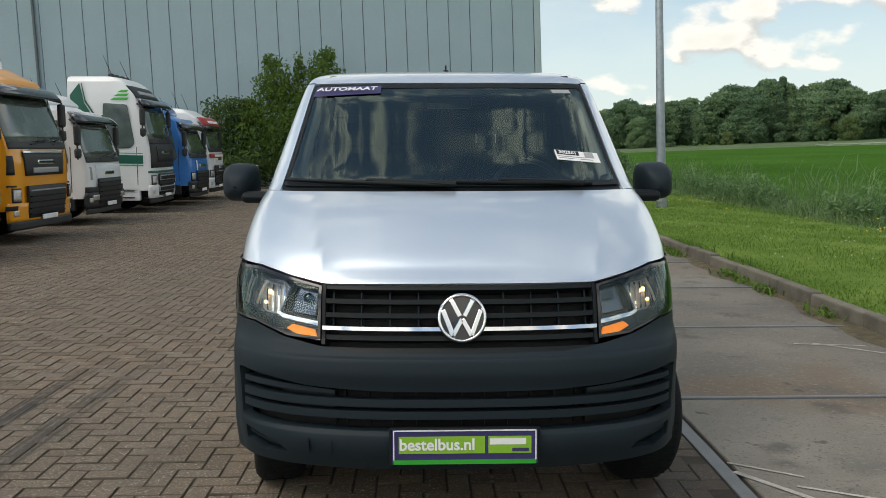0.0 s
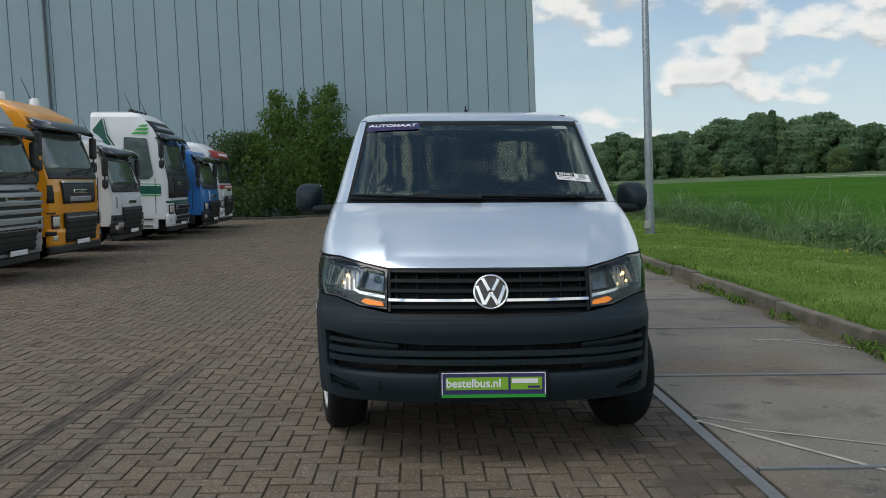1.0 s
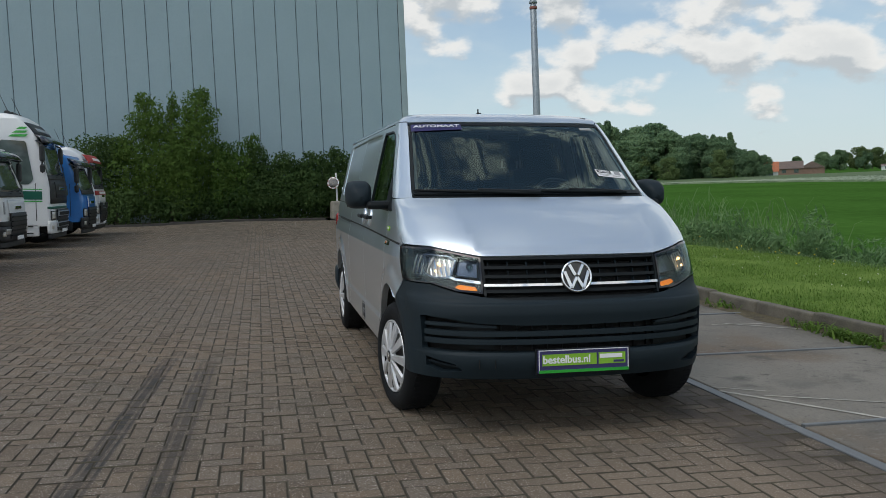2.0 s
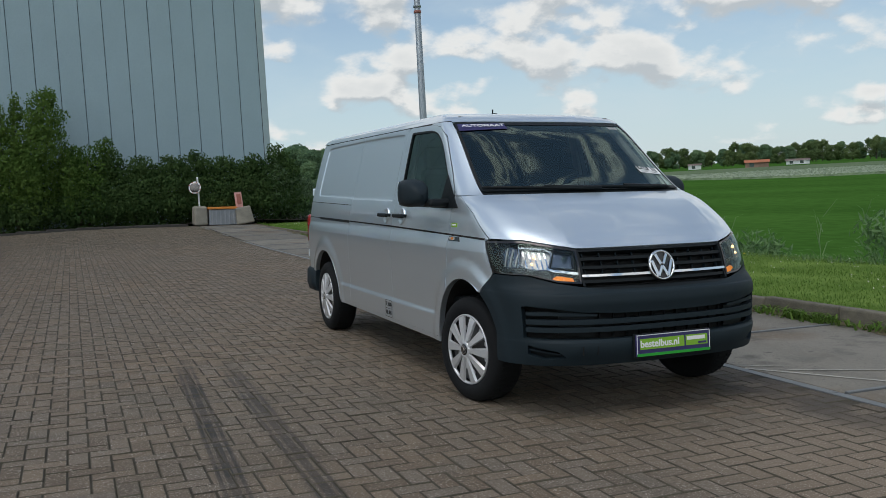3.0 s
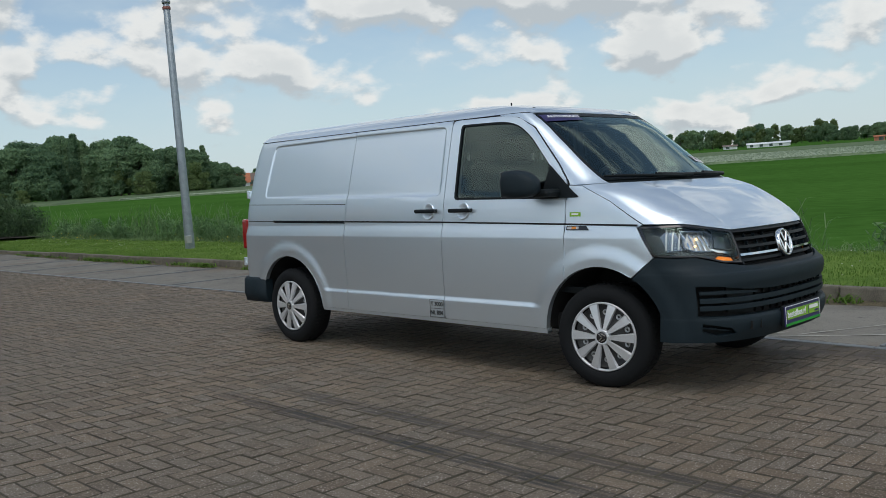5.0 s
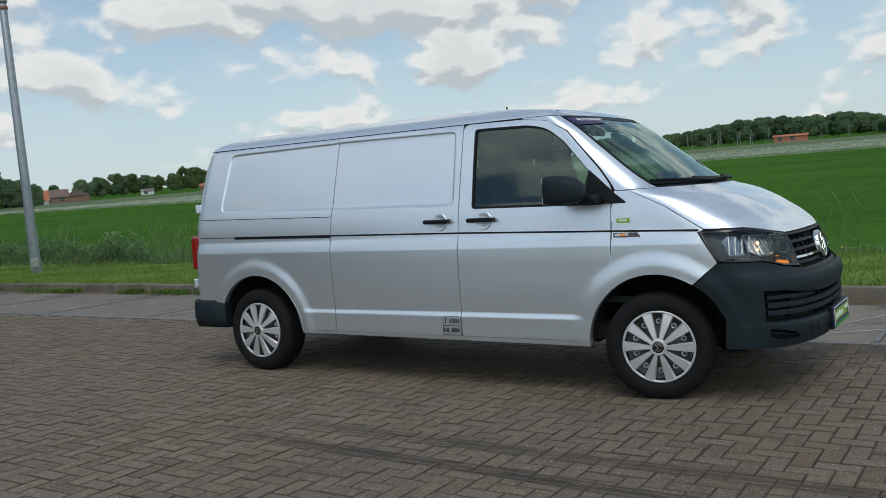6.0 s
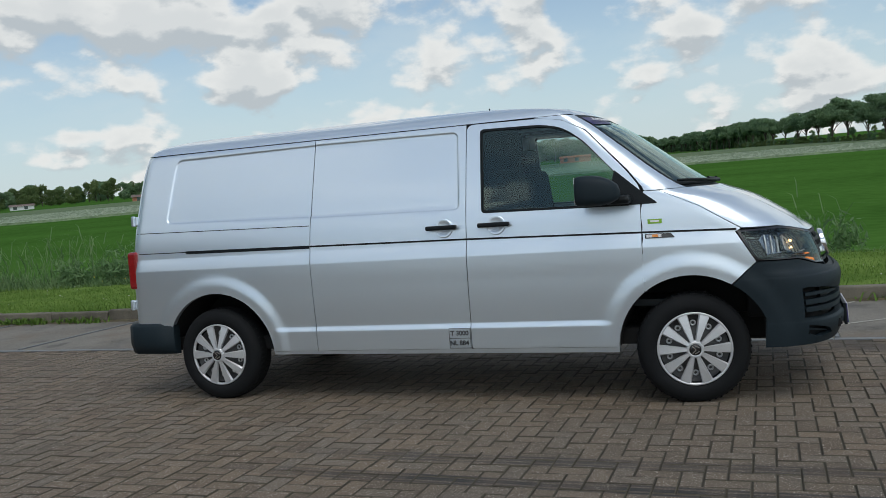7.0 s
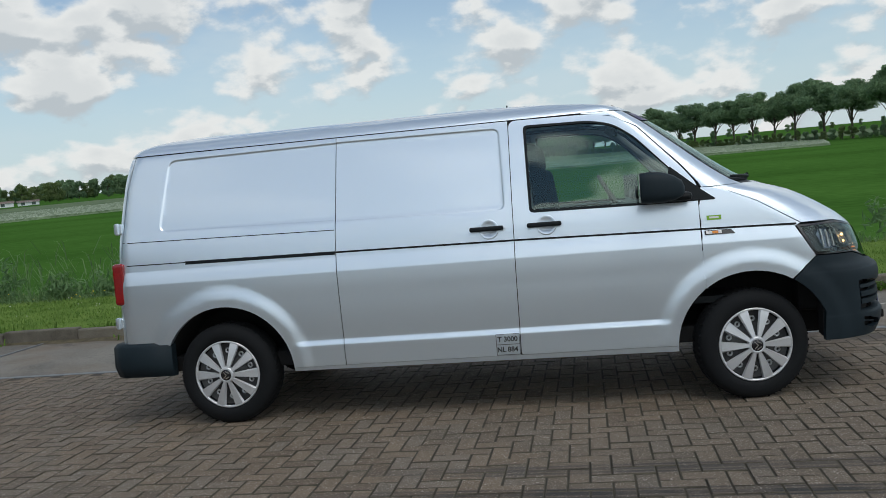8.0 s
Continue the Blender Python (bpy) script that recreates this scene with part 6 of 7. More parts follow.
    for wx in (-1.38, -5.0):
        for s in (-1, 1):
            m = Matrix.Translation((wx, s * (h - 0.02), 0.50)) @ pose(0, 0, 0, -s * 90, 0, 0)
            bm = bmesh.new()
            lathe(bm, [(0.27, -0.30), (0.47, -0.30), (0.50, -0.27), (0.50, -0.03), (0.47, 0.0), (0.30, 0.01), (0.28, -0.03)], 36, m)
            ty = part("tyre", bm, RUBBER, t)
            bm = bmesh.new()
            lathe(bm, [(0.28, -0.02), (0.25, -0.12), (0.14, -0.10), (0.12, 0.0), (0.001, 0.01)], 28, m)
            part("rim", bm, STEEL_DARK, ty)
            if wx > -2:
                bm = bmesh.new()
                prism(bm, [(wx + 0.60 * math.cos(radians(a)), 0.50 + 0.60 * math.sin(radians(a))) for a in range(0, 181, 12)], 0.012, Matrix.Translation((0, s * (h + 0.002) + 0.006, 0)) @ pose(0, 0, 0, 90, 0, 0))
                part("arch", bm, DARK, t)
    if deflector:
        bm = bmesh.new()
        prism(bm, [(-slope - 0.55, roof - 0.05), (-1.2, roof + deflector * 0.70), (-1.8, roof + deflector), (-2.15, roof + deflector), (-2.15, roof - 0.05)], width - 0.16, Matrix.Translation((0, h - 0.08, 0)) @ pose(0, 0, 0, 90, 0, 0))
        bmesh.ops.bevel(bm, geom=list(bm.edges), offset=0.12, segments=3, profile=0.5, affect="EDGES", clamp_overlap=True)
        for f in bm.faces:
            f.smooth = True
        part("roof_deflector", bm, paint, t)
    for k, s in enumerate((-1, 1)):
        bm = bmesh.new()
        tube(bm, (-slope - 0.8, s * (h - 0.45), roof - 0.05), (-slope - 1.05, s * (h - 0.48), roof + 0.55), 0.012, 0.005, 6)
        part("aerial", bm, TCOAT, t)
    return t, h, patch


def side_mark(t, h, pts, mat, name="stripe"):
    """A flat painted mark on the flank that faces the lane."""
    bm = bmesh.new()
    prism(bm, pts, 0.006, Matrix.Translation((0, -h - 0.002, 0)) @ pose(0, 0, 0, 90, 0, 0))
    return part(name, bm, mat, t)


t, h, patch = lorry(-6.42, 9.25, 0, GREY_PAINT, "silver-grey lorry tractor parked on the paving", 3.3, GREY_PAINT, 2.55)
patch("front_panel", -0.58, 0.58, 0.80, 1.50, TCOAT, 0.04, 0.03)
for k in range(5):
    patch("grille_bar", -0.56, 0.56, 0.82 + 0.14 * k, 0.90 + 0.14 * k, GREY_PAINT, 0.085, 0.05)
patch("lettering_bar", -0.14, 0.14, 1.50, 1.57, GREY_PAINT, 0.05, 0.02)

t, h, patch = lorry(-6.52, 12.15, -1, ORANGE, "orange lorry tractor with black stripes and roof beacons", 3.26, ORANGE, 2.78, belt=1.72, slope=0.36, bumper=ORANGE)
side_mark(t, h, [(-2.1, 1.20), (-0.42, 1.20), (-0.42, 1.48), (-2.1, 1.50)], TCOAT)
side_mark(t, h, [(-0.95, 0.66), (-0.42, 0.70), (-0.42, 0.80), (-0.95, 0.80)], TCOAT)
side_mark(t, h, [(-1.7, 2.75), (-0.75, 2.78), (-1.0, 3.02), (-1.7, 3.05)], NAVY)
for s in (-1, 1):
    a, b = (0.62, 0.99) if s > 0 else (-0.99, -0.62)
    patch("pillar_band", a, b, 1.24, 1.58, TCOAT, 0.008, 0.02, lean=0.04)
    patch("lamp_pod_seam", a + 0.0, b, 1.03, 1.06, TCOAT, 0.03, 0.03)
    patch("bumper_band", a, b, 0.62, 0.70, TCOAT, 0.058, 0.03)
patch("grille_frame", -0.31, 0.31, 1.62, 1.67, CHROME, 0.04, 0.03)
patch("lettering_bar", -0.12, 0.12, 1.26, 1.36, GREY_PAINT, 0.045, 0.02)
patch("lower_band", -0.95, 0.95, 0.27, 0.42, TCOAT, 0.07, 0.05)
for s in (-0.75, 0.75):
    bm = bmesh.new()
    lathe(bm, [(0.11, 3.16), (0.11, 3.22), (0.10, 3.23), (0.095, 3.36), (0.06, 3.39), (0.001, 3.395)], 16, Matrix.Translation((-1.15, s, 0)))
    part("beacon", bm, WHITE, t)

t, h, patch = lorry(-6.75, 15.85, 2, WHITE, "white low-cab lorry with a dark plastic bumper", 2.72, TCOAT, 2.42, deflector=0.34, slope=0.32, belt=1.42, bumper=TCOAT, side_lamps=False, front=WHITE)
patch("intake_panel", -0.62, -0.52, 1.02, 1.30, TRIM_GREY, 0.012, 0.02, nu=4)
for s in (-1, 1):
    patch("headlamp", 0.45 * s - 0.17, 0.45 * s + 0.17, 0.56, 0.68, REFLECTOR, 0.075, 0.04, nu=8)
patch("bumper_top", -0.97, 0.97, 0.74, 0.86, TCOAT, 0.04, 0.06, nu=24)

t, h, patch = lorry(-6.6, 19.5, 2, WHITE, "tall white lorry tractor with green stripes and dark front", 3.62, WHITE, 2.96, belt=1.86, slope=0.28)
side_mark(t, h, [(-2.1, 1.34), (-0.26, 1.31), (-0.26, 1.53), (-2.1, 1.58)], GREEN)
side_mark(t, h, [(-2.1, 1.28), (-0.26, 1.25), (-0.26, 1.28), (-2.1, 1.31)], BRIGHT_GREEN)
side_mark(t, h, [(-2.1, 1.62), (-0.26, 1.57), (-0.26, 1.59), (-2.1, 1.65)], BRIGHT_GREEN)
side_mark(t, h, [(-1.98, 2.45), (-1.45, 2.45), (-1.72, 2.9), (-1.82, 3.42), (-2.08, 3.1)], GREEN)
side_mark(t, h, [(-1.40, 2.45), (-1.36, 2.45), (-1.68, 2.98), (-1.76, 3.42), (-1.78, 3.42), (-1.70, 2.92)], GREEN)
for k in range(3):
    side_mark(t, h, [(-1.05 + 0.1 * k, 2.98 + 0.10 * k), (-0.62, 2.98 + 0.10 * k), (-0.56, 3.04 + 0.10 * k), (-0.95 + 0.1 * k, 3.04 + 0.10 * k)], BRIGHT_GREEN)
patch("front_panel", -0.80, 0.80, 1.20, 1.88, TCOAT, 0.016, 0.03)
patch("stripe", -0.99, 0.99, 1.06, 1.12, GREEN, 0.018, 0.02)
patch("roof_front", -0.80, 0.80, 3.04, 3.36, TCOAT, 0.02, 0.03)
patch("lettering_bar", -0.30, 0.30, 3.14, 3.24, GREY_PAINT, 0.03, 0.02)
for k in range(2):
    patch("grille_frame", -0.30, 0.30, 0.56 + 0.30 * k, 0.70 + 0.30 * k, GREY_PAINT, 0.092, 0.03)
    patch("grille_gap", -0.27, 0.27, 0.585 + 0.30 * k, 0.675 + 0.30 * k, DARK, 0.097, 0.02)
for s in (-0.7, -0.25, 0.25, 0.7):
    part("roof_lamp", boxes(((-1.15, s, 3.64), (0.14, 0.18, 0.12)), bevel=0.04), TCOAT, t)

t, h, patch = lorry(-6.35, 22.2, 2, BLUE, "blue lorry with a roof deflector and black bumper", 2.78, TCOAT, 2.42, deflector=0.55, slope=0.34, belt=1.45, bumper=TCOAT, front=BLUE)
side_mark(t, h, [(-1.9, 0.98), (-0.9, 0.98), (-0.9, 1.02), (-1.9, 1.02)], WHITE_PRINT, "lettering_bar")
side_mark(t, h, [(-1.9, 0.88), (-1.2, 0.88), (-1.2, 0.92), (-1.9, 0.92)], WHITE_PRINT, "lettering_bar")
patch("front_label", -0.30, -0.24, 1.06, 1.36, WHITE_PRINT, 0.05, 0.02, nu=4)

t, h, patch = lorry(-6.5, 24.95, 2, WHITE, "white lorry tractor with a red and white sun visor", 3.05, WHITE, 2.50, slope=0.30, width=2.3, front=WHITE)
patch("red_visor", -0.84, 0.84, 2.46, 2.74, RED, 0.22, 0.04)
patch("lettering_bar", -0.35, 0.35, 2.55, 2.64, WHITE_PRINT, 0.23, 0.02)
patch("red_band", -0.80, 0.80, 1.40, 1.54, RED, 0.035, 0.02)
patch("lettering_bar", -0.25, 0.25, 1.43, 1.51, WHITE_PRINT, 0.04, 0.02)
for s in (-0.22, 0.22):
    for k in range(2):
        patch("grille_opening", s - 0.14, s + 0.14, 0.58 + 0.34 * k, 0.80 + 0.34 * k, TCOAT, 0.09, 0.03, nu=6)
# ---- plants ----
def leaf_mat(name, dark, light, rough=0.7):
    m, nt, p = node_mat(name)
    L = nt.links.new
    geo = nt.nodes.new("ShaderNodeNewGeometry")
    n1 = nt.nodes.new("ShaderNodeTexNoise")
    n1.inputs["Scale"].default_value = 0.9
    L(geo.outputs["Position"], n1.inputs["Vector"])
    add = nt.nodes.new("ShaderNodeMath")
    add.operation = "MULTIPLY_ADD"
    add.inputs[1].default_value = 0.55
    L(geo.outputs["Random Per Island"], add.inputs[0])
    sc = nt.nodes.new("ShaderNodeMath")
    sc.operation = "MULTIPLY"
    sc.inputs[1].default_value = 0.6
    L(n1.outputs[0], sc.inputs[0])
    L(sc.outputs[0], add.inputs[2])
    each = nt.nodes.new("ShaderNodeMath")
    each.operation = "MULTIPLY_ADD"
    each.inputs[1].default_value = 0.5
    L(nt.nodes.new("ShaderNodeObjectInfo").outputs["Random"], each.inputs[0])
    L(add.outputs[0], each.inputs[2])
    off = nt.nodes.new("ShaderNodeMath")
    off.operation = "SUBTRACT"
    off.use_clamp = True
    off.inputs[1].default_value = 0.25
    L(each.outputs[0], off.inputs[0])
    mix = nt.nodes.new("ShaderNodeMix")
    mix.data_type = "RGBA"
    mix.inputs["A"].default_value, mix.inputs["B"].default_value = (*dark, 1), (*light, 1)
    L(off.outputs[0], mix.inputs["Factor"])
    L(mix.outputs["Result"], p.inputs["Base Color"])
    p.inputs["Roughness"].default_value = rough
    p.inputs["Specular IOR Level"].default_value = 0.12
    tr = nt.nodes.new("ShaderNodeBsdfTranslucent")
    L(mix.outputs["Result"], tr.inputs[0])
    ms = nt.nodes.new("ShaderNodeMixShader")
    ms.inputs[0].default_value = 0.38
    L(p.outputs[0], ms.inputs[1])
    L(tr.outputs[0], ms.inputs[2])
    L(ms.outputs[0], nt.nodes["Material Output"].inputs[0])
    return m


LEAF = leaf_mat("shrub_leaf", (0.040, 0.090, 0.018), (0.125, 0.205, 0.045))
LEAF_DARK = leaf_mat("hedge_leaf", (0.034, 0.074, 0.022), (0.105, 0.165, 0.055))
# distance haze is mixed into this leaf colour, paler and bluer than the foliage
HAZED_LEAF = leaf_mat("hazed_far_leaf", (0.092, 0.176, 0.108), (0.235, 0.345, 0.175))
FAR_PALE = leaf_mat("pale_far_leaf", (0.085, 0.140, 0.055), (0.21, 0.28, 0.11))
BARK = surface("bark", (0.09, 0.075, 0.058), 0.95, scale=6, vary=0.35, fine=40, bump=0.6)
REED = leaf_mat("reed_blade", (0.090, 0.175, 0.066), (0.215, 0.310, 0.140))
BLADE = leaf_mat("grass_blade", (0.090, 0.180, 0.032), (0.185, 0.285, 0.062))
DAISY = surface("daisy_white", (0.75, 0.75, 0.68), 0.8, bump=0)
YELLOW = surface("yellow_flower", (0.65, 0.50, 0.03), 0.8, bump=0)
rng = np.random.default_rng(11)


def quads(name, centres, normals, ups, sw, sh, mat, parent=None, pointed=False):
    """Many small leaves as one mesh: centre, facing, direction and half sizes of each."""
    n = len(centres)
    t = np.cross(normals, ups)
    t /= np.linalg.norm(t, axis=1, keepdims=True) + 1e-9
    u = np.cross(t, normals)
    u /= np.linalg.norm(u, axis=1, keepdims=True) + 1e-9
    a, b = t * sw[:, None], u * sh[:, None]
    if pointed:
        v = np.stack([centres - b, centres + a * 0.9, centres + b, centres - a * 0.9], 1)
    else:
        v = np.stack([centres - a - b, centres + a - b, centres + a * 0.7 + b, centres - a * 0.7 + b], 1)
    me = bpy.data.meshes.new(name)
    me.from_pydata(v.reshape(-1, 3).tolist(), [], np.arange(4 * n).reshape(-1, 4).tolist())
    me.materials.append(mat)
    ob = new(name, me)
    if parent:
        ob.parent = parent
    return ob


def blob_leaves(blobs, per_area, size, squash=1.0, shell=0.35):
    """Leaf places over the outer parts of overlapping rough lumps (x, y, z, rx, ry, rz)."""
    cs, ns = [], []
    for x, y, z, rx, ry, rz in blobs:
        n = max(6, int(per_area * (rx * ry + ry * rz + rx * rz) * 4.2))
        d = rng.normal(size=(n, 3))
        d /= np.linalg.norm(d, axis=1, keepdims=True)
        r = 1 - shell * rng.random(n) ** 1.6
        bump = 1 + 0.16 * np.sin(d[:, 0] * 7 + x) * np.sin(d[:, 1] * 6 + y) + 0.12 * np.sin(d[:, 2] * 9 + z * 3)
        p = d * (r * bump)[:, None] * np.array([rx, ry, rz]) + np.array([x, y, z])
        cs.append(p)
        ns.append(d + rng.normal(size=(n, 3)) * 0.7)
    c, nn = np.concatenate(cs), np.concatenate(ns)
    nn /= np.linalg.norm(nn, axis=1, keepdims=True)
    up = rng.normal(size=nn.shape) * 0.6 + np.array([0, 0, -0.7])
    s = size * (0.6 + 0.8 * rng.random(len(c)))
    return c, nn, up, s


def crown(name, blobs, per_area, size, mat, parent, shell=0.35, slim=0.55):
    c, nn, up, s = blob_leaves(blobs, per_area, size, shell=shell)
    return quads(name, c, nn, up, s * slim, s, mat, parent, pointed=True)


def limb_tree(parent, base, tips, r0, mat=BARK, fork=0.4):
    bm = bmesh.new()
    b = Vector(base)
    top = Vector((b.x, b.y, b.z + max(t[2] for t in tips) * 0.62))
    tube(bm, b, top, r0, r0 * 0.45, 10, False)
    ob = part("trunk", bm, mat, parent)
    for i, t in enumerate(tips):
        k = fork + 0.5 * (i % 4) / 4
        s = b.lerp(top, k)
        bm = bmesh.new()
        mid = s.lerp(Vector(t), 0.5) + Vector((0, 0, 0.08 * (Vector(t) - s).length))
        tube(bm, s, mid, r0 * 0.4, r0 * 0.26, 6, False)
        tube(bm, mid, t, r0 * 0.26, r0 * 0.08, 6, False)
        part("limb", bm, mat, ob)
    return ob


# large shrub before the warehouse, and the hedge beside it
def gz_at(x, y):
    return (TILT @ Vector((x, y, yard_z(x, min(y, 31)))))[2]


def shrub(x, y, lumps, label, mat=LEAF, per=260, size=0.060, tips=()):
    t = thing("shrub", Matrix.Translation((x, y, gz_at(x, y))), label, "shrub")
    limb_tree(t, (0, 0, 0), tips or [(0.6, 0.1, 2.0), (-0.7, 0.2, 2.2), (0.1, -0.3, 2.6), (-0.2, 0.3, 1.8)], 0.11)
    crown("crown", lumps, per, size, mat, t, shell=0.6)
    return t


big = [(0.3, 0, 1.3, 1.9, 1.1, 1.3), (-0.4, 0, 2.9, 1.5, 1.1, 1.3), (0.9, -0.1, 2.9, 1.1, 1.0, 1.2), (1.1, 0, 4.2, 0.80, 0.8, 0.95), (-0.7, 0.1, 4.0, 0.9, 0.8, 0.9), (-1.7, 0, 1.8, 0.9, 0.8, 1.4), (-1.8, 0, 3.0, 0.5, 0.5, 0.6), (0.2, 0, 4.5, 0.25, 0.25, 0.7), (1.3, 0, 5.0, 0.35, 0.35, 0.45), (-0.9, 0, 4.85, 0.35, 0.35, 0.4), (1.9, -0.1, 1.6, 0.8, 0.9, 1.5), (0.2, -0.6, 2.0, 1.3, 0.7, 1.2)]
shrub(-5.0, 32.6, big, "large loose green shrub against the warehouse wall", tips=[(1.1, 0, 4.2), (-0.7, 0.1, 4.0), (0.2, 0, 4.8), (-1.6, 0, 2.4), (1.7, 0, 2.2), (1.3, 0, 4.9)])
shrub(-2.55, 32.4, [(0, 0, 1.2, 1.1, 0.9, 1.2), (0.3, 0, 2.2, 0.75, 0.7, 0.9), (0.75, 0, 3.0, 0.35, 0.3, 0.5), (-0.4, 0, 2.6, 0.5, 0.5, 0.6)], "middle-sized green shrub in the hedge row", LEAF)
shrub(-8.2, 32.7, [(0, 0, 1.3, 1.4, 0.9, 1.3), (0.3, 0, 2.6, 1.0, 0.8, 1.0), (-1.6, 0, 1.6, 1.2, 0.9, 1.4), (1.0, 0, 2.9, 0.6, 0.6, 0.7)], "dark brownish green shrub behind the lorries", LEAF_DARK)
shrub(-11.5, 32.8, [(0, 0, 1.2, 1.9, 0.9, 1.2), (0.8, 0, 2.2, 1.2, 0.8, 0.9), (-1.8, 0, 1.3, 1.3, 0.9, 1.2)], "dark brownish green shrub behind the lorries", LEAF_DARK)
for k in range(6):
    shrub(-13.4 + 2.1 * k, 32.0 + 0.1 * (k % 3), [(0, 0, 0.55, 1.25, 0.7, 0.65), (0.5, 0, 0.95, 0.8, 0.6, 0.55), (-0.6, 0.1, 0.9, 0.7, 0.6, 0.5)], "low dark green bush along the foot of the hedge", LEAF_DARK, tips=[(0.5, 0, 0.9), (-0.5, 0, 0.9), (0.1, 0.1, 1.0)])
hedge = tagged(new("hedge"), "dense dark green mixed hedge with loose shoots", "hedge")
hedge.matrix_basis = Matrix.Translation((0, 0, gz_at(1, 32)))
lumps = []
rh = random.Random(5)
for k in range(26):
    x = -2.0 + 7.2 * k / 25
    ht = 1.62 + 0.22 * math.sin(k * 1.7) + rh.uniform(-0.12, 0.12)
    lumps.append((x, 32.2 + rh.uniform(-0.15, 0.15), ht * 0.62, 0.60, 0.75, ht * 0.62))
    lumps.append((x + 0.1, 32.3, ht * 1.25 + rh.uniform(0, 0.25), 0.42, 0.45, 0.48))
    if k % 5 == 2:
        lumps.append((x, 32.3, ht * 1.55, 0.20, 0.16, 0.26))
crown("leaves", lumps, 220, 0.060, LEAF_DARK, hedge, shell=0.5)
bm = bmesh.new()
for k in range(22):
    x = -1.9 + 7.0 * k / 21
    tube(bm, (x, 32.3, 0), (x + rh.uniform(-0.2, 0.2), 32.3, 2.1), 0.03, 0.012, 6, False)
part("stems", bm, BARK, hedge)
# willow-like tail of the hedge where it meets the field
tailh = tagged(new("hedge"), "ragged low hedge end with grey-green reeds", "hedge")
tailh.matrix_basis = Matrix.Translation((0, 0, gz_at(5, 32) + 0.05))
lumps = []
for k in range(14):
    x = 4.6 + 3.4 * k / 13
    ht = 2.3 - 1.35 * (k / 13) + rh.uniform(-0.1, 0.1)
    lumps.append((x, 32.0 + 0.12 * k, ht * 0.5, 0.50, 0.7, ht * 0.55))
crown("leaves", lumps, 90, 0.085, leaf_mat("reedy_leaf", (0.045, 0.085, 0.040), (0.120, 0.180, 0.095)), tailh, slim=0.22)


# grass on the verge, with daisies; rough reeds along the ditch
def scatter(n, x0, x1, y0, y1, power=1.0):
    x = x0 + (x1 - x0) * rng.random(n) ** power
    y = y0 + (y1 - y0) * rng.random(n)
    return x, y


TM = np.array(TILT.to_3x3())


def verge_h(x):
    a = np.clip((x - 3.6) / 1.4, 0, 1)
    b = np.clip((x - 7.4) / 1.2, 0, 1)
    return 0.115 + 0.05 * a * a * (3 - 2 * a) - 0.55 * b * b * (3 - 2 * b)


def blades(name, x, y, z, h, lean, wid, mat, label, category):
    n = len(x)
    ang = rng.random(n) * 2 * math.pi
    base = np.stack([x, y, z], 1)
    base = base @ TM.T
    side = np.stack([np.cos(ang), np.sin(ang), np.zeros(n)], 1) * wid[:, None] / 2
    ln = np.stack([-np.sin(ang), np.cos(ang), np.zeros(n)], 1) * (h * lean)[:, None]
    midp = base + ln * 0.35 + np.stack([np.zeros(n), np.zeros(n), h * 0.6], 1)
    tip = base + ln + np.stack([np.zeros(n), np.zeros(n), h * (1 - 0.3 * lean)], 1)
    v = np.stack([base - side, base + side, midp + side * 0.7, midp - side * 0.7, tip], 1).reshape(-1, 3)
    i = np.arange(n)[:, None] * 5
    f = (i + np.array([[0, 1, 2, 3]])).tolist()
    g = (i + np.array([[3, 2, 4]])).tolist()
    me = bpy.data.meshes.new(name)
    me.from_pydata(v.tolist(), [], f + g)
    me.materials.append(mat)
    return tagged(new(name, me), label, category, kind="stuff")


n = 120000
x, y = scatter(n, 3.62, 7.9, -9, 34, 1.25)
blades("grass", x, y, verge_h(x) - 0.005, 0.02 + 0.038 * rng.random(n), 0.3 + 0.7 * rng.random(n), np.full(n, 0.009), BLADE, "short mown green grass on the verge", "grass")
n = 2600
x, y = scatter(n, 3.60, 3.74, -9, 32)
keep = (np.sin(y * 2.1) + np.sin(y * 0.83 + 1) > 0.1)
x, y = x[keep], y[keep]
blades("kerb_grass", x, y, np.full(len(x), 0.10), 0.08 + 0.14 * rng.random(len(x)), 0.6 + 0.7 * rng.random(len(x)), np.full(len(x), 0.014), BLADE, "longer grass hanging over the kerb", "grass")
# weeds at the kerb's foot, in clumps
cl = rng.random(72) * 40 - 8
cx = np.concatenate([3.44 + 0.05 * rng.normal(size=60) for c in cl])
cy = np.concatenate([c + 0.16 * rng.normal(size=60) for c in cl])
cx = np.minimum(cx, 3.50)
blades("weeds", cx, cy, np.zeros(len(cx)), 0.03 + 0.12 * rng.random(len(cx)), 0.7 + 0.8 * rng.random(len(cx)), np.full(len(cx), 0.022), BLADE, "green weeds growing from the kerb joint", "weeds")
n = 34000
x = 7.0 + 2.2 * rng.random(n)
y = rng.random(n) * 60 - 14
clump = 0.5 + 0.5 * np.sin(y * 1.3 + np.sin(y * 0.37) * 3) * np.sin(y * 0.61 + 1.3 + x)
lush = 0.50 + 0.50 * np.clip((y - 8.0) / 5.0, 0, 1)
blades("ditch_grass", x, y, verge_h(np.minimum(x, 8.1)) - 0.04, (0.18 + 0.42 * rng.random(n)) * (0.45 + 0.85 * clump) * (0.35 + 0.9 * np.clip((x - 7.0) / 0.9, 0, 1)) * lush, 0.5 + 0.7 * rng.random(n), 0.010 + 0.012 * rng.random(n), REED, "rough tall grass and reeds along the ditch", "reeds")
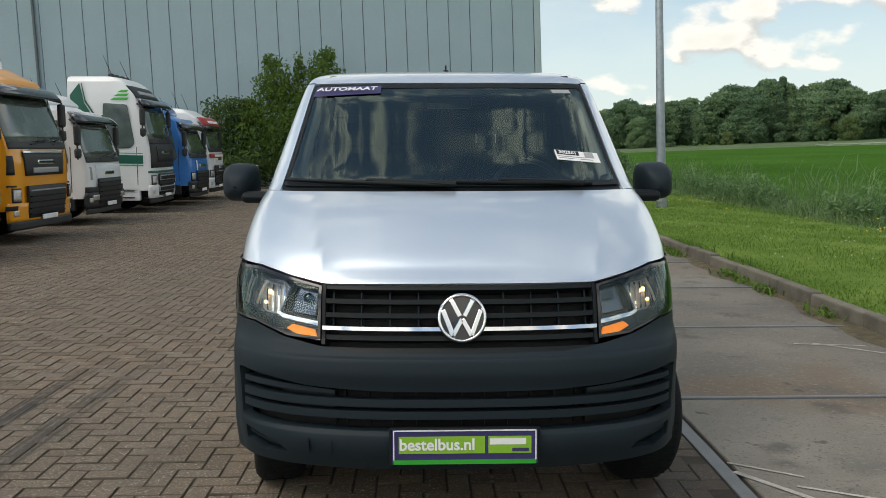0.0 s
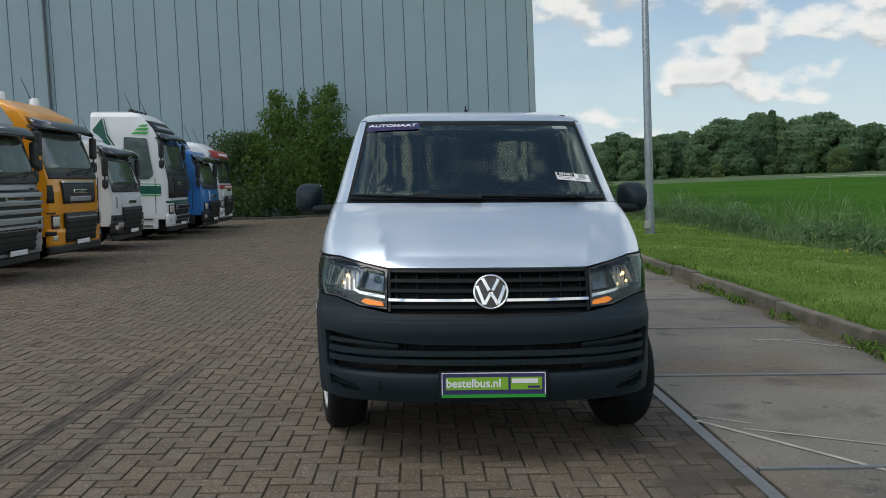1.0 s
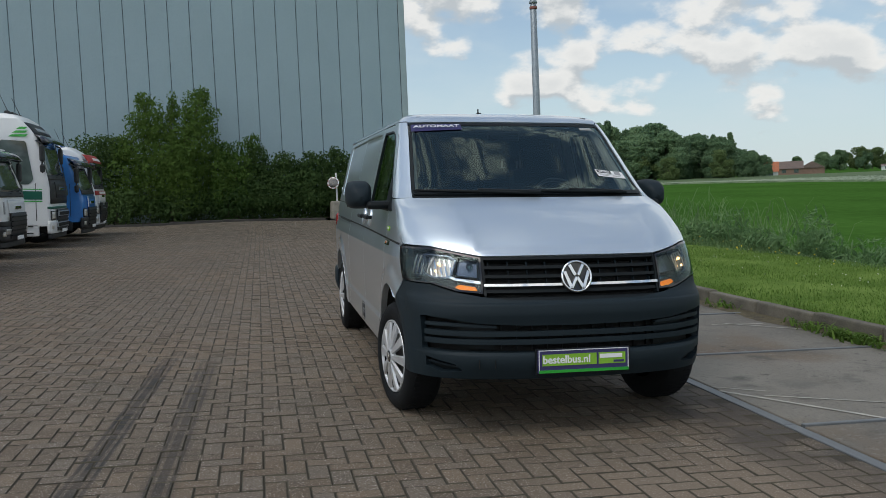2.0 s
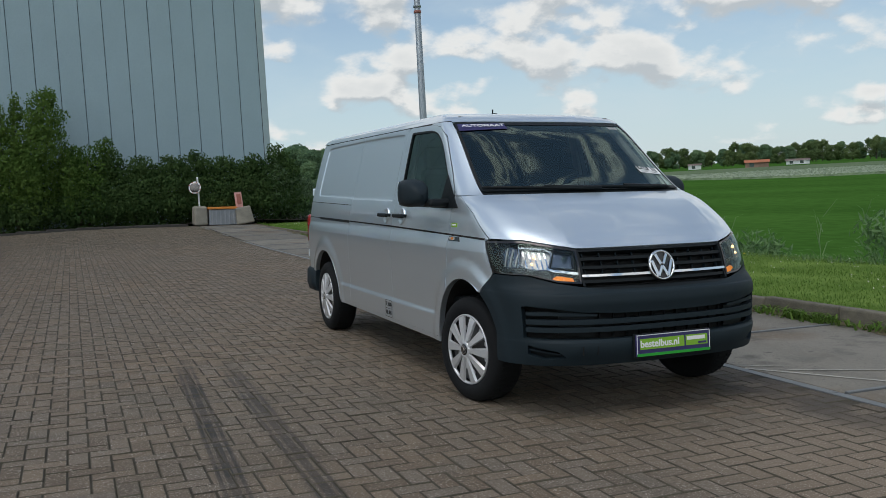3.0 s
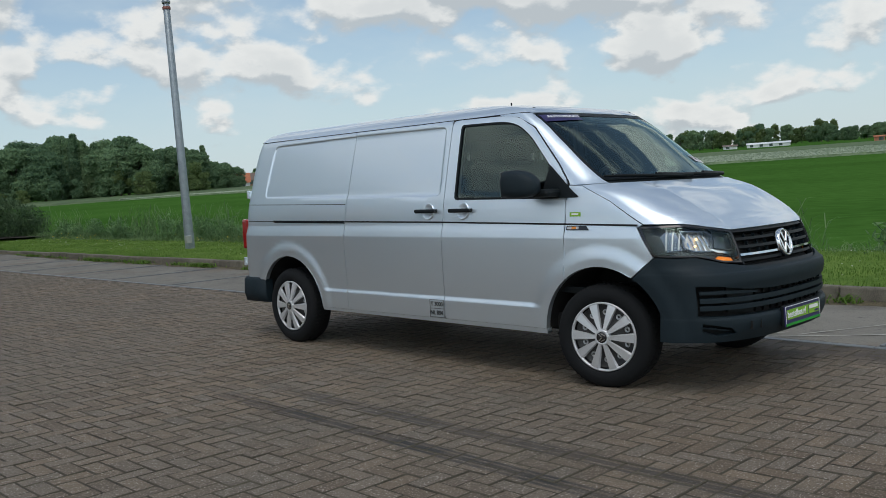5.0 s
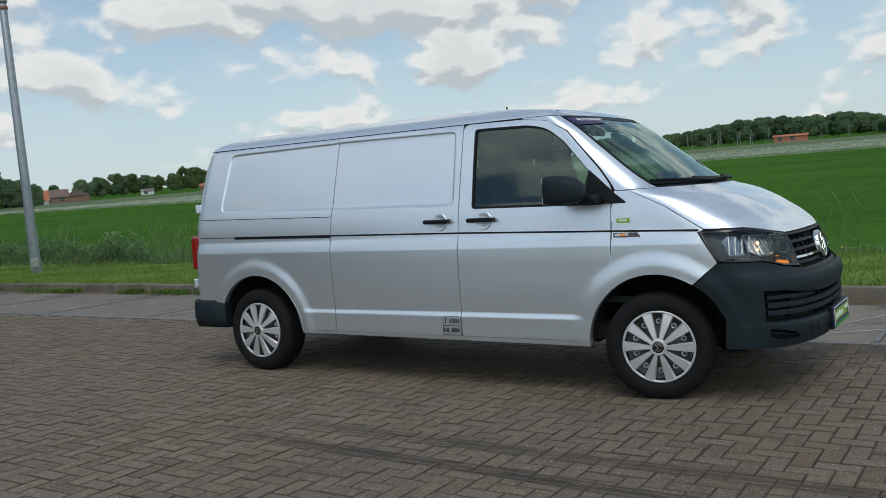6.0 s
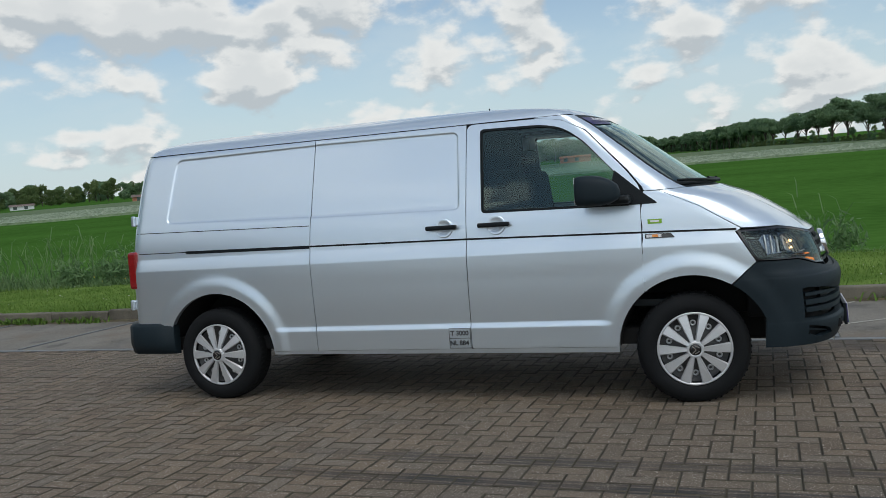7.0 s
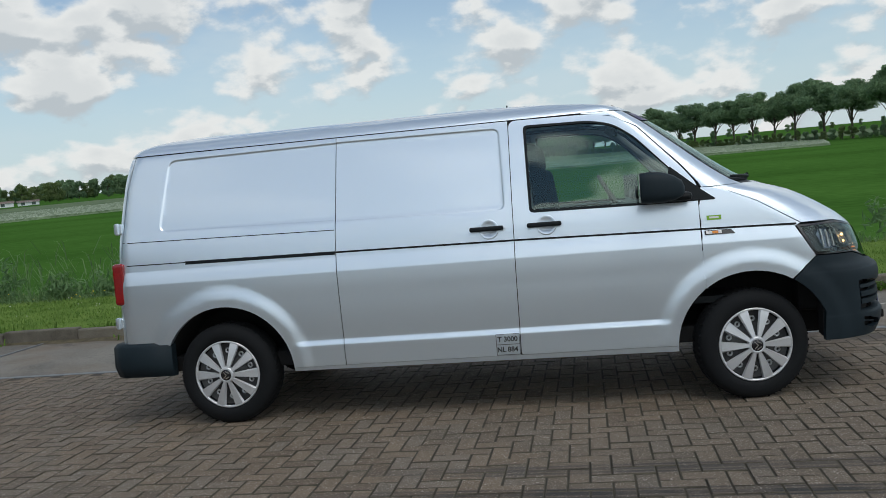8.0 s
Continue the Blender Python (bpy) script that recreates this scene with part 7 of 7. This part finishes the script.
# broad-leaved plants and young willows between the reeds
lumps = []
rd = random.Random(31)
for k in range(230):
    y_ = rd.uniform(-6, 34)
    if math.sin(y_ * 1.1 + 0.6) * math.sin(y_ * 0.43 + 1.0) < -0.15 or y_ < 7 and rd.random() < 0.7:
        continue
    x_ = rd.uniform(7.4, 8.5)
    g_ = TILT @ Vector((x_, y_, float(verge_h(np.array(min(x_, 8.1))))))
    r_ = rd.uniform(0.16, 0.34)
    lumps.append((g_.x, g_.y, g_.z + r_ * rd.uniform(0.7, 1.5), r_, r_, r_ * rd.uniform(0.9, 1.7)))
tagged(crown("ditch_plants", lumps, 150, 0.075, leaf_mat("ditch_leaf", (0.080, 0.165, 0.070), (0.200, 0.310, 0.140)), None, shell=0.8, slim=0.24), "leafy grey-green plants crowding the ditch", "plants", kind="stuff")
# reeds: upright stalks, each with long drooping leaves
m = 900
ry = rng.random(m) * 56 - 12
keep = (np.sin(ry * 0.9 + 0.5) * np.sin(ry * 0.33 + 2.0) > -0.25) & (rng.random(m) < 0.14 + 0.86 * np.clip((ry - 9.5) / 3.0, 0, 1))
ry = ry[keep]
rx = 7.9 + 0.9 * rng.random(len(ry))
rh_ = 0.75 + 0.75 * rng.random(len(ry))
base_z = verge_h(np.minimum(rx, 8.15)) - 0.05
sx, sy, sz, sh, sl, sw = [rx], [ry], [base_z], [rh_], [0.12 + 0.15 * rng.random(len(ry))], [np.full(len(ry), 0.014)]
for k in range(7):
    f = 0.15 + 0.11 * k
    sx.append(rx + 0.02 * rng.normal(size=len(rx)))
    sy.append(ry + 0.02 * rng.normal(size=len(rx)))
    sz.append(base_z + rh_ * f)
    sh.append(0.30 + 0.22 * rng.random(len(rx)))
    sl.append(0.6 + 0.9 * rng.random(len(rx)))
    sw.append(np.full(len(rx), 0.019))
blades("reed_stalks", *[np.concatenate(q) for q in (sx, sy, sz, sh, sl, sw)], REED, "tall grey-green reeds standing in the ditch", "reeds")


def flowers(name, n, x0, x1, h, size, mat, label, clumped=False):
    x, y = scatter(n, x0, x1, -8, 32)
    if clumped:
        k = np.sin(y * 1.1 + 0.7) * np.sin(x * 2 + y * 0.4) > 0.45
        x, y = x[k], y[k]
    p = np.stack([x, y, verge_h(np.minimum(x, 8.2)) + h * (0.6 + 0.6 * rng.random(len(x)))], 1) @ TM.T
    nn = np.tile([0.0, -0.5, 0.8], (len(p), 1)) + rng.normal(size=(len(p), 3)) * 0.3
    ob = quads(name, p, nn, np.tile([0.0, 1.0, 0.2], (len(p), 1)), np.full(len(p), size), np.full(len(p), size), mat)
    return tagged(ob, label, "flowers", kind="stuff")


flowers("daisies", 520, 4.2, 7.8, 0.05, 0.007, DAISY, "small white daisies in the grass")
flowers("buttercups", 700, 5.5, 8.3, 0.16, 0.012, YELLOW, "yellow wild flowers by the ditch", True)

# ---- far land: flowering crop, woods, avenue, houses ----
EYE0 = Vector((-4.0, -2.0, 0))


def polar(az, d):
    a = radians(az)
    return Vector((EYE0.x + d * math.sin(a), EYE0.y + d * math.cos(a), FIELD_Z))


bm = bmesh.new()
rows = []
for az in range(25, 105, 2):
    rows.append([bm.verts.new(polar(az, d) + Vector((0, 0, 0.28 if 0 < k < 3 else -0.02))) for k, d in enumerate((187 - 69 * sstep(24, 46, az), 187.6 - 69 * sstep(24, 46, az), 188.0, 188.5))])
for a, b in zip(rows, rows[1:]):
    for i in range(3):
        bm.faces.new((a[i], a[i + 1], b[i + 1], b[i]))
cropf = mesh_ob("flowering_crop", bm, surface("flowering_crop", (0.070, 0.125, 0.045), 0.95, scale=0.5, vary=0.35, fine=2.5, bump=0.3, tint=(0.150, 0.200, 0.110)))
tagged(cropf, "pale flowering crop strip across the field", kind="structure")
n = 9000
az = radians(25) + radians(78) * rng.random(n)
tt = np.clip((np.degrees(az) - 24) / 22, 0, 1)
d = 187 - 69 * tt * tt * (3 - 2 * tt) * (1 - rng.random(n) ** 1.5)
p = np.stack([EYE0.x + d * np.sin(az), EYE0.y + d * np.cos(az), FIELD_Z + 0.28 + 0.10 * rng.random(n)], 1)
ob = quads("crop_flowers", p, np.tile([-0.6, -0.4, 0.5], (n, 1)) + rng.normal(size=(n, 3)) * 0.3, np.tile([0.0, 0.0, 1.0], (n, 1)), 0.07 + 0.06 * rng.random(n), 0.04 + 0.03 * rng.random(n), surface("pale_blossom", (0.30, 0.35, 0.26), 0.9, bump=0))
tagged(ob, "pale blossom over the crop rows", "flowers", kind="stuff")
# rough green strip behind the crop
bm = bmesh.new()
rows = []
for az_ in range(-4, 126, 2):
    rows.append([bm.verts.new(polar(az_, d) + Vector((0, 0, h))) for d, h in ((189, 0.0), (193, 0.35), (240, 0.5), (262, 0.5))])
for a, b in zip(rows, rows[1:]):
    for i in range(3):
        bm.faces.new((a[i], a[i + 1], b[i + 1], b[i]))
tagged(mesh_ob("far_bank", bm, surface("far_grass", (0.055, 0.105, 0.028), 0.95, scale=0.15, vary=0.3, fine=1.5, tint=(0.085, 0.13, 0.045))), "rough grass bank beyond the crop", kind="structure")


def tree_model(kind, seed):
    r = random.Random(seed)
    t = new("tree")
    h = {"oak": 13.0, "poplar": 19.0, "avenue": 15.0, "round": 9.0}[kind]
    lumps, tips = [], []
    for i in range({"oak": 30, "poplar": 16, "avenue": 24, "round": 15}[kind]):
        a = r.uniform(0, 2 * math.pi)
        k = r.random()
        if kind == "poplar":
            z = h * (0.15 + 0.82 * k)
            rad = 1.8 * (1 - k) ** 0.6 * r.random()
            sz = 0.75 + 1.3 * (1 - k)
            lumps.append((rad * math.cos(a), rad * math.sin(a), z, sz, sz, sz * 2.0))
        elif kind == "avenue":
            z = h * (0.50 + 0.43 * k)
            rad = 5.4 * (1 - 0.7 * abs(k - 0.40)) * r.random() ** 0.5
            sz = 1.05 + 1.15 * r.random()
            lumps.append((rad * math.cos(a), rad * math.sin(a), z, sz * 1.25, sz * 1.25, sz * 0.8))
        else:
            z = h * (0.16 + 0.74 * k)
            rad = h * 0.33 * math.sin(math.pi * (0.25 + 0.65 * k)) * r.random() ** 0.45
            sz = h * (0.075 + 0.10 * r.random())
            lumps.append((rad * math.cos(a), rad * math.sin(a), z, sz * 1.15, sz * 1.15, sz))
        tips.append((lumps[-1][0], lumps[-1][1], z))
    limb_tree(t, (0, 0, -0.3), tips[:11], 0.34 if kind != "round" else 0.22, fork=0.42 if kind == "avenue" else 0.25)
    crown("crown", lumps, {"oak": 9.0, "poplar": 10.0, "avenue": 8.0, "round": 12.0}[kind] * 3.0, {"oak": 0.25, "poplar": 0.22, "avenue": 0.21, "round": 0.18}[kind], FAR_PALE if kind == "round" and seed % 2 else HAZED_LEAF, t, shell=0.5 if kind == "avenue" else 0.3, slim=0.62)
    return t


LABELS = {"oak": "broad dark green tree at the field's edge", "poplar": "tall dark poplar in the wood", "avenue": "avenue tree with bare trunk and spreading crown", "round": "low rounded tree on the skyline"}
MODELS = {}
for kind, seeds in (("oak", (1, 2, 3)), ("poplar", (4, 5)), ("avenue", (6, 7, 8)), ("round", (9, 10, 11))):
    MODELS[kind] = [tagged(tree_model(kind, s), LABELS[kind], "tree", {"oak": "trees of the wood", "poplar": "trees of the wood", "avenue": "avenue trees", "round": "skyline trees"}[kind]) for s in seeds]
used = set()
rt = random.Random(21)


def plant(kind, az, d, height, drop=0.0):
    """A tree of the kind at bearing az and distance d, with its top at height over the field."""
    k = rt.randrange(len(MODELS[kind]))
    src = MODELS[kind][k]
    s = height / {"oak": 12.3, "poplar": 20.0, "avenue": 15.3, "round": 8.6}[kind]
    m = Matrix.Translation(polar(az, d) + Vector((0, 0, -drop))) @ pose(0, 0, 0, 0, 0, rt.uniform(0, 360)) @ Matrix.Diagonal((s * rt.uniform(0.9, 1.15), s * rt.uniform(0.9, 1.15), s, 1))
    if (kind, k) not in used:
        used.add((kind, k))
        src.matrix_basis = m
        return src
    ob = src.copy()
    scene.collection.objects.link(ob)
    ob.matrix_basis = m
    for c in src.children:
        o = c.copy()
        scene.collection.objects.link(o)
        o.parent = ob
        if c.name.startswith("trunk"):
            for l in c.children:
                q = l.copy()
                scene.collection.objects.link(q)
                q.parent = o
    return ob


D0 = 250.0
up = lambda el, d=D0: d * math.tan(radians(el)) + 2.45
# the wood
for i in range(46):
    az = 11.5 + 20.0 * i / 45 + rt.uniform(-0.3, 0.3)
    top = float(np.interp(az, [11, 12.5, 14, 16, 17, 18.2, 18.9, 19.4, 20.2, 21.5, 22.6, 24.0, 25.5, 26.8, 28, 29.5, 31, 32], [1.6, 1.9, 2.3, 2.0, 2.3, 2.35, 1.6, 2.9, 3.1, 3.1, 3.5, 3.15, 3.0, 2.3, 2.45, 2.2, 1.5, 0.8]))
    pop = 21.6 < az < 24.6 and i % 2 or 26.8 < az < 31 and i % 3 == 0
    plant("poplar" if pop else "oak", az, D0 + rt.uniform(-8, 45), up(top * rt.uniform(0.70, 1.06), D0 + 15))
for i in range(20):
    plant("round" if i % 3 else "oak", 11 + 21 * i / 19 + rt.uniform(-0.6, 0.6), D0 - 8 + rt.uniform(-8, 8), up(rt.uniform(-0.15, 1.5)))
for az, el_ in ((21.9, 3.25), (22.35, 3.5), (22.8, 3.62), (23.3, 3.45), (23.9, 3.3), (29.2, 2.6), (30.2, 2.45)):
    plant("poplar", az, D0 + 6, up(el_, D0 + 6))
# avenue: a straight row that comes nearer, a clipped hedge of round bushes under it
AV0, AV1 = polar(83, 430), polar(113, 128)
for i in range(40):
    p = AV0.lerp(AV1, (i + rt.uniform(-0.25, 0.25)) / 39) - EYE0
    az, d = math.degrees(math.atan2(p.x, p.y)), math.hypot(p.x, p.y)
    plant("avenue", az, d, float(np.interp(az, [82, 86, 88.5, 92, 97, 114], [6.2, 7.6, 8.8, 9.5, 10.0, 10.6])) * rt.uniform(0.84, 1.10))
for i in range(26):
    p = AV0.lerp(AV1, (i + rt.uniform(-0.3, 0.3)) / 52) - EYE0
    az, d = math.degrees(math.atan2(p.x, p.y)), math.hypot(p.x, p.y)
    plant("oak", az, d + 14, float(np.interp(az, [82, 86, 90, 96], [5.4, 6.6, 7.4, 6.0])) * rt.uniform(0.75, 1.1))
for i in range(34):
    plant("round" if i % 3 else "oak", 82 + 34 * i / 33 + rt.uniform(-0.4, 0.4), 640 + rt.uniform(-40, 60), up(rt.uniform(0.10, 0.34), 640))
for i in range(74):
    p = AV0.lerp(AV1, 0.40 + 0.60 * i / 73) - EYE0
    az, d = math.degrees(math.atan2(p.x, p.y)), math.hypot(p.x, p.y)
    plant("round", az, d - 9, 1.95 * rt.uniform(0.8, 1.1))
# skyline trees and the long wooded bank
for i in range(110):
    az = 33.5 + 35.5 * i / 109 + rt.uniform(-0.25, 0.25)
    top = 0.45 + 0.42 * abs(math.sin(az * 0.8)) * rt.random() + 0.08
    if 33.6 < az < 34.6:
        continue
    plant("round" if i % 4 else "oak", az, 520 + rt.uniform(-40, 60), up(top + 0.1, 520) + 0.5)
for i in range(44):
    az = 69.0 + 14.0 * i / 43 + rt.uniform(-0.15, 0.15)
    top = float(np.interp(az, [69, 71, 73, 75, 77, 79.5, 81, 83.5], [0.3, 0.5, 0.68, 0.95, 1.05, 0.85, 0.95, 0.5]))
    plant("oak", az, 480 + rt.uniform(-25, 60), up(top + 0.06, 480))
for m_ in MODELS.values():
    for o in m_:
        if o.matrix_basis.translation.length < 5:
            o.matrix_basis = Matrix.Translation(polar(18, 300))

# far houses and sheds
TILES = surface("orange_roof_tile", (0.42, 0.15, 0.07), 0.8, scale=1, vary=0.2, fine=4)
GREY_ROOF = surface("grey_brown_roof", (0.16, 0.12, 0.10), 0.8, scale=1, vary=0.2, fine=4)
BRICKW = surface("far_brick", (0.25, 0.16, 0.12), 0.85, scale=1, vary=0.2)


def house(az, d, w, dep, eave, ridge, wall_m, roof_m, label, turn=0.0, name="house"):
    t = thing(name, Matrix.Translation(polar(az, d)) @ pose(0, 0, 0, 0, 0, -az + turn), label, "house")
    part("wall", boxes(((0, 0, eave / 2), (w, dep, eave))), wall_m, t)
    bm = bmesh.new()
    prism(bm, [(-dep / 2 - 0.4, eave - 0.15), (dep / 2 + 0.4, eave - 0.15), (0.0, ridge)], w + 0.6, Matrix.Translation((-w / 2 - 0.3, 0, 0)) @ pose(0, 0, 0, 90, 0, 90))
    part("roof", bm, roof_m, t)
    for k in range(max(1, int(w // 4))):
        part("window", boxes(((-w / 2 + 2 + 4 * k, -dep / 2 - 0.02, eave * 0.55), (1.4, 0.1, 1.2))), TGLASS, t)
    return t


house(32.0, 262, 8, 9, 1.6, 4.2, WHITE, TILES, "low white house with an orange tiled roof")
house(33.4, 330, 8, 8, 2.2, 4.6, BRICKW, GREY_ROOF, "brick house with a brown pitched roof")
house(34.6, 340, 6, 8, 2.2, 4.4, BRICKW, GREY_ROOF, "brick house with a brown pitched roof", 90)
house(38.6, 380, 5, 5, 1.8, 2.4, WHITE, GREY_ROOF, "small white shed at the field's edge", name="shed")
house(42.3, 300, 7, 5, 1.9, 2.6, BRICKW, TILES, "low orange-roofed shed at the field's edge", name="shed")
house(44.5, 400, 9, 6, 1.6, 2.3, WHITE, GREY_ROOF, "low white house at the field's edge")
house(51.0, 300, 6, 5, 1.6, 2.2, surface("salmon_wall", (0.45, 0.18, 0.11), 0.8), GREY_ROOF, "small salmon-coloured shed beyond the crop", name="shed")
house(54.4, 400, 6, 5, 1.7, 2.4, WHITE, GREY_ROOF, "white farm building beyond the crop")
house(55.6, 400, 8, 5, 1.5, 2.1, WHITE, GREY_ROOF, "white farm building beyond the crop")
house(63.0, 420, 6, 5, 1.4, 2.0, WHITE, GREY_ROOF, "white low shed beyond the crop", name="shed")
house(65.2, 420, 18, 6, 1.5, 2.1, WHITE, WHITE, "long white greenhouse beyond the crop", name="greenhouse")
house(78.2, 330, 11, 6, 2.0, 2.5, bpy.data.materials["salmon_wall"], TILES, "long orange shed beyond the crop", name="shed")
house(71.2, 320, 3, 3, 1.5, 1.8, bpy.data.materials["salmon_wall"], TILES, "small orange hut beyond the crop", name="shed")
mast_bm = bmesh.new()
tube(mast_bm, (0, 0, 0), (0, 0, 5.4), 0.10, 0.06, 8)
mast_me = bpy.data.meshes.new("mast")
mast_bm.to_mesh(mast_me)
mast_bm.free()
mast_me.materials.append(TRIM_GREY)
for a in (72.3, 72.55, 73.5, 73.65, 74.1, 74.25, 75.2, 75.35, 75.95, 76.05, 77.0, 79.9, 81.4):
    ob = new("mast", mast_me)
    ob.matrix_basis = Matrix.Translation(polar(a, 360))
    tagged(ob, "slim pale mast standing beyond the crop", "mast", "row of masts")
# ---- herringbone pavers; the nearest are single pieces, the rest one mesh ----
PL, PW, GAP = 0.210, 0.105, 0.0062
X0, X1, Y0, Y1 = -9.6, EDGE_X - 0.006, -5.2, YARD_END - 0.05


def paver_shape(w, l):
    """Chamfered top and sides of one block, centred, its top at z = 0."""
    a, b, c = w / 2 - GAP / 2, l / 2 - GAP / 2, 0.0040
    top = [(-a + c, -b + c, 0), (a - c, -b + c, 0), (a - c, b - c, 0), (-a + c, b - c, 0)]
    mid = [(-a, -b, -c), (a, -b, -c), (a, b, -c), (-a, b, -c)]
    low = [(x, y, -0.03) for x, y, z in mid]
    f = [(0, 1, 2, 3)]
    for o in (0, 4):
        for i in range(4):
            f.append((o + i, o + 4 + i, o + 4 + (i + 1) % 4, o + (i + 1) % 4))
    return np.array(top + mid + low), f


VA, FA = paver_shape(PL, PW)
VB, FB = paver_shape(PW, PL)
me_pair = []
for v, f in ((VA, FA), (VB, FB)):
    me = bpy.data.meshes.new("paver")
    me.from_pydata(v.tolist(), [], f)
    me.materials.append(PAVER)
    me.materials.append(DIRT)
    me.polygons.foreach_set("material_index", [0] + [1] * 8)
    me_pair.append(me)
rp = np.random.default_rng(4)
vs, fs, count, single = [], [], 0, 0
faces = np.array(FA)
for j in range(int((Y1 - Y0) / PW)):
    for i in range(int((X1 - X0) / PW) + 1):
        k = (i - j) % 4
        if k not in (0, 3):
            continue
        # counted from the steel edge inwards
        x, y = X1 - i * PW, Y0 + j * PW
        cx, cy = (x - PW, y + PW / 2) if k == 0 else (x - PW / 2, y + PW)
        if cx - PW < X0 or cx + (PW if k == 0 else PW / 2) > X1 + 1e-6 or cy > Y1:
            continue
        z = yard_z(cx, cy) + rp.uniform(-0.0025, 0.0025)
        tx, ty = rp.uniform(-0.012, 0.012, 2)
        if -2.95 < cx < -1.85 and -0.9 < cy < 3.1 and single < 150 or -1.4 < cx < 0.2 and -1.3 < cy < 0.2 and single < 300:
            ob = new("paver", me_pair[0 if k == 0 else 1])
            ob.parent = yard
            ob.matrix_basis = pose(cx, cy, z, math.degrees(tx) * 0.6, math.degrees(ty) * 0.6, rp.uniform(-0.3, 0.3))
            single += 1
            continue
        v = (VA if k == 0 else VB) + np.array([cx, cy, z])
        v[:, 2] += (v[:, 0] - cx) * tx + (v[:, 1] - cy) * ty
        vs.append(v)
        fs.append(faces + 12 * count)
        count += 1
me = bpy.data.meshes.new("pavers")
me.from_pydata(np.concatenate(vs).tolist(), [], np.concatenate(fs).tolist())
me.materials.append(PAVER)
me.materials.append(DIRT)
me.polygons.foreach_set("material_index", ([0] + [1] * 8) * count)
rest = new("pavers", me)
rest.parent = yard
tagged(rest, kind="stuff")
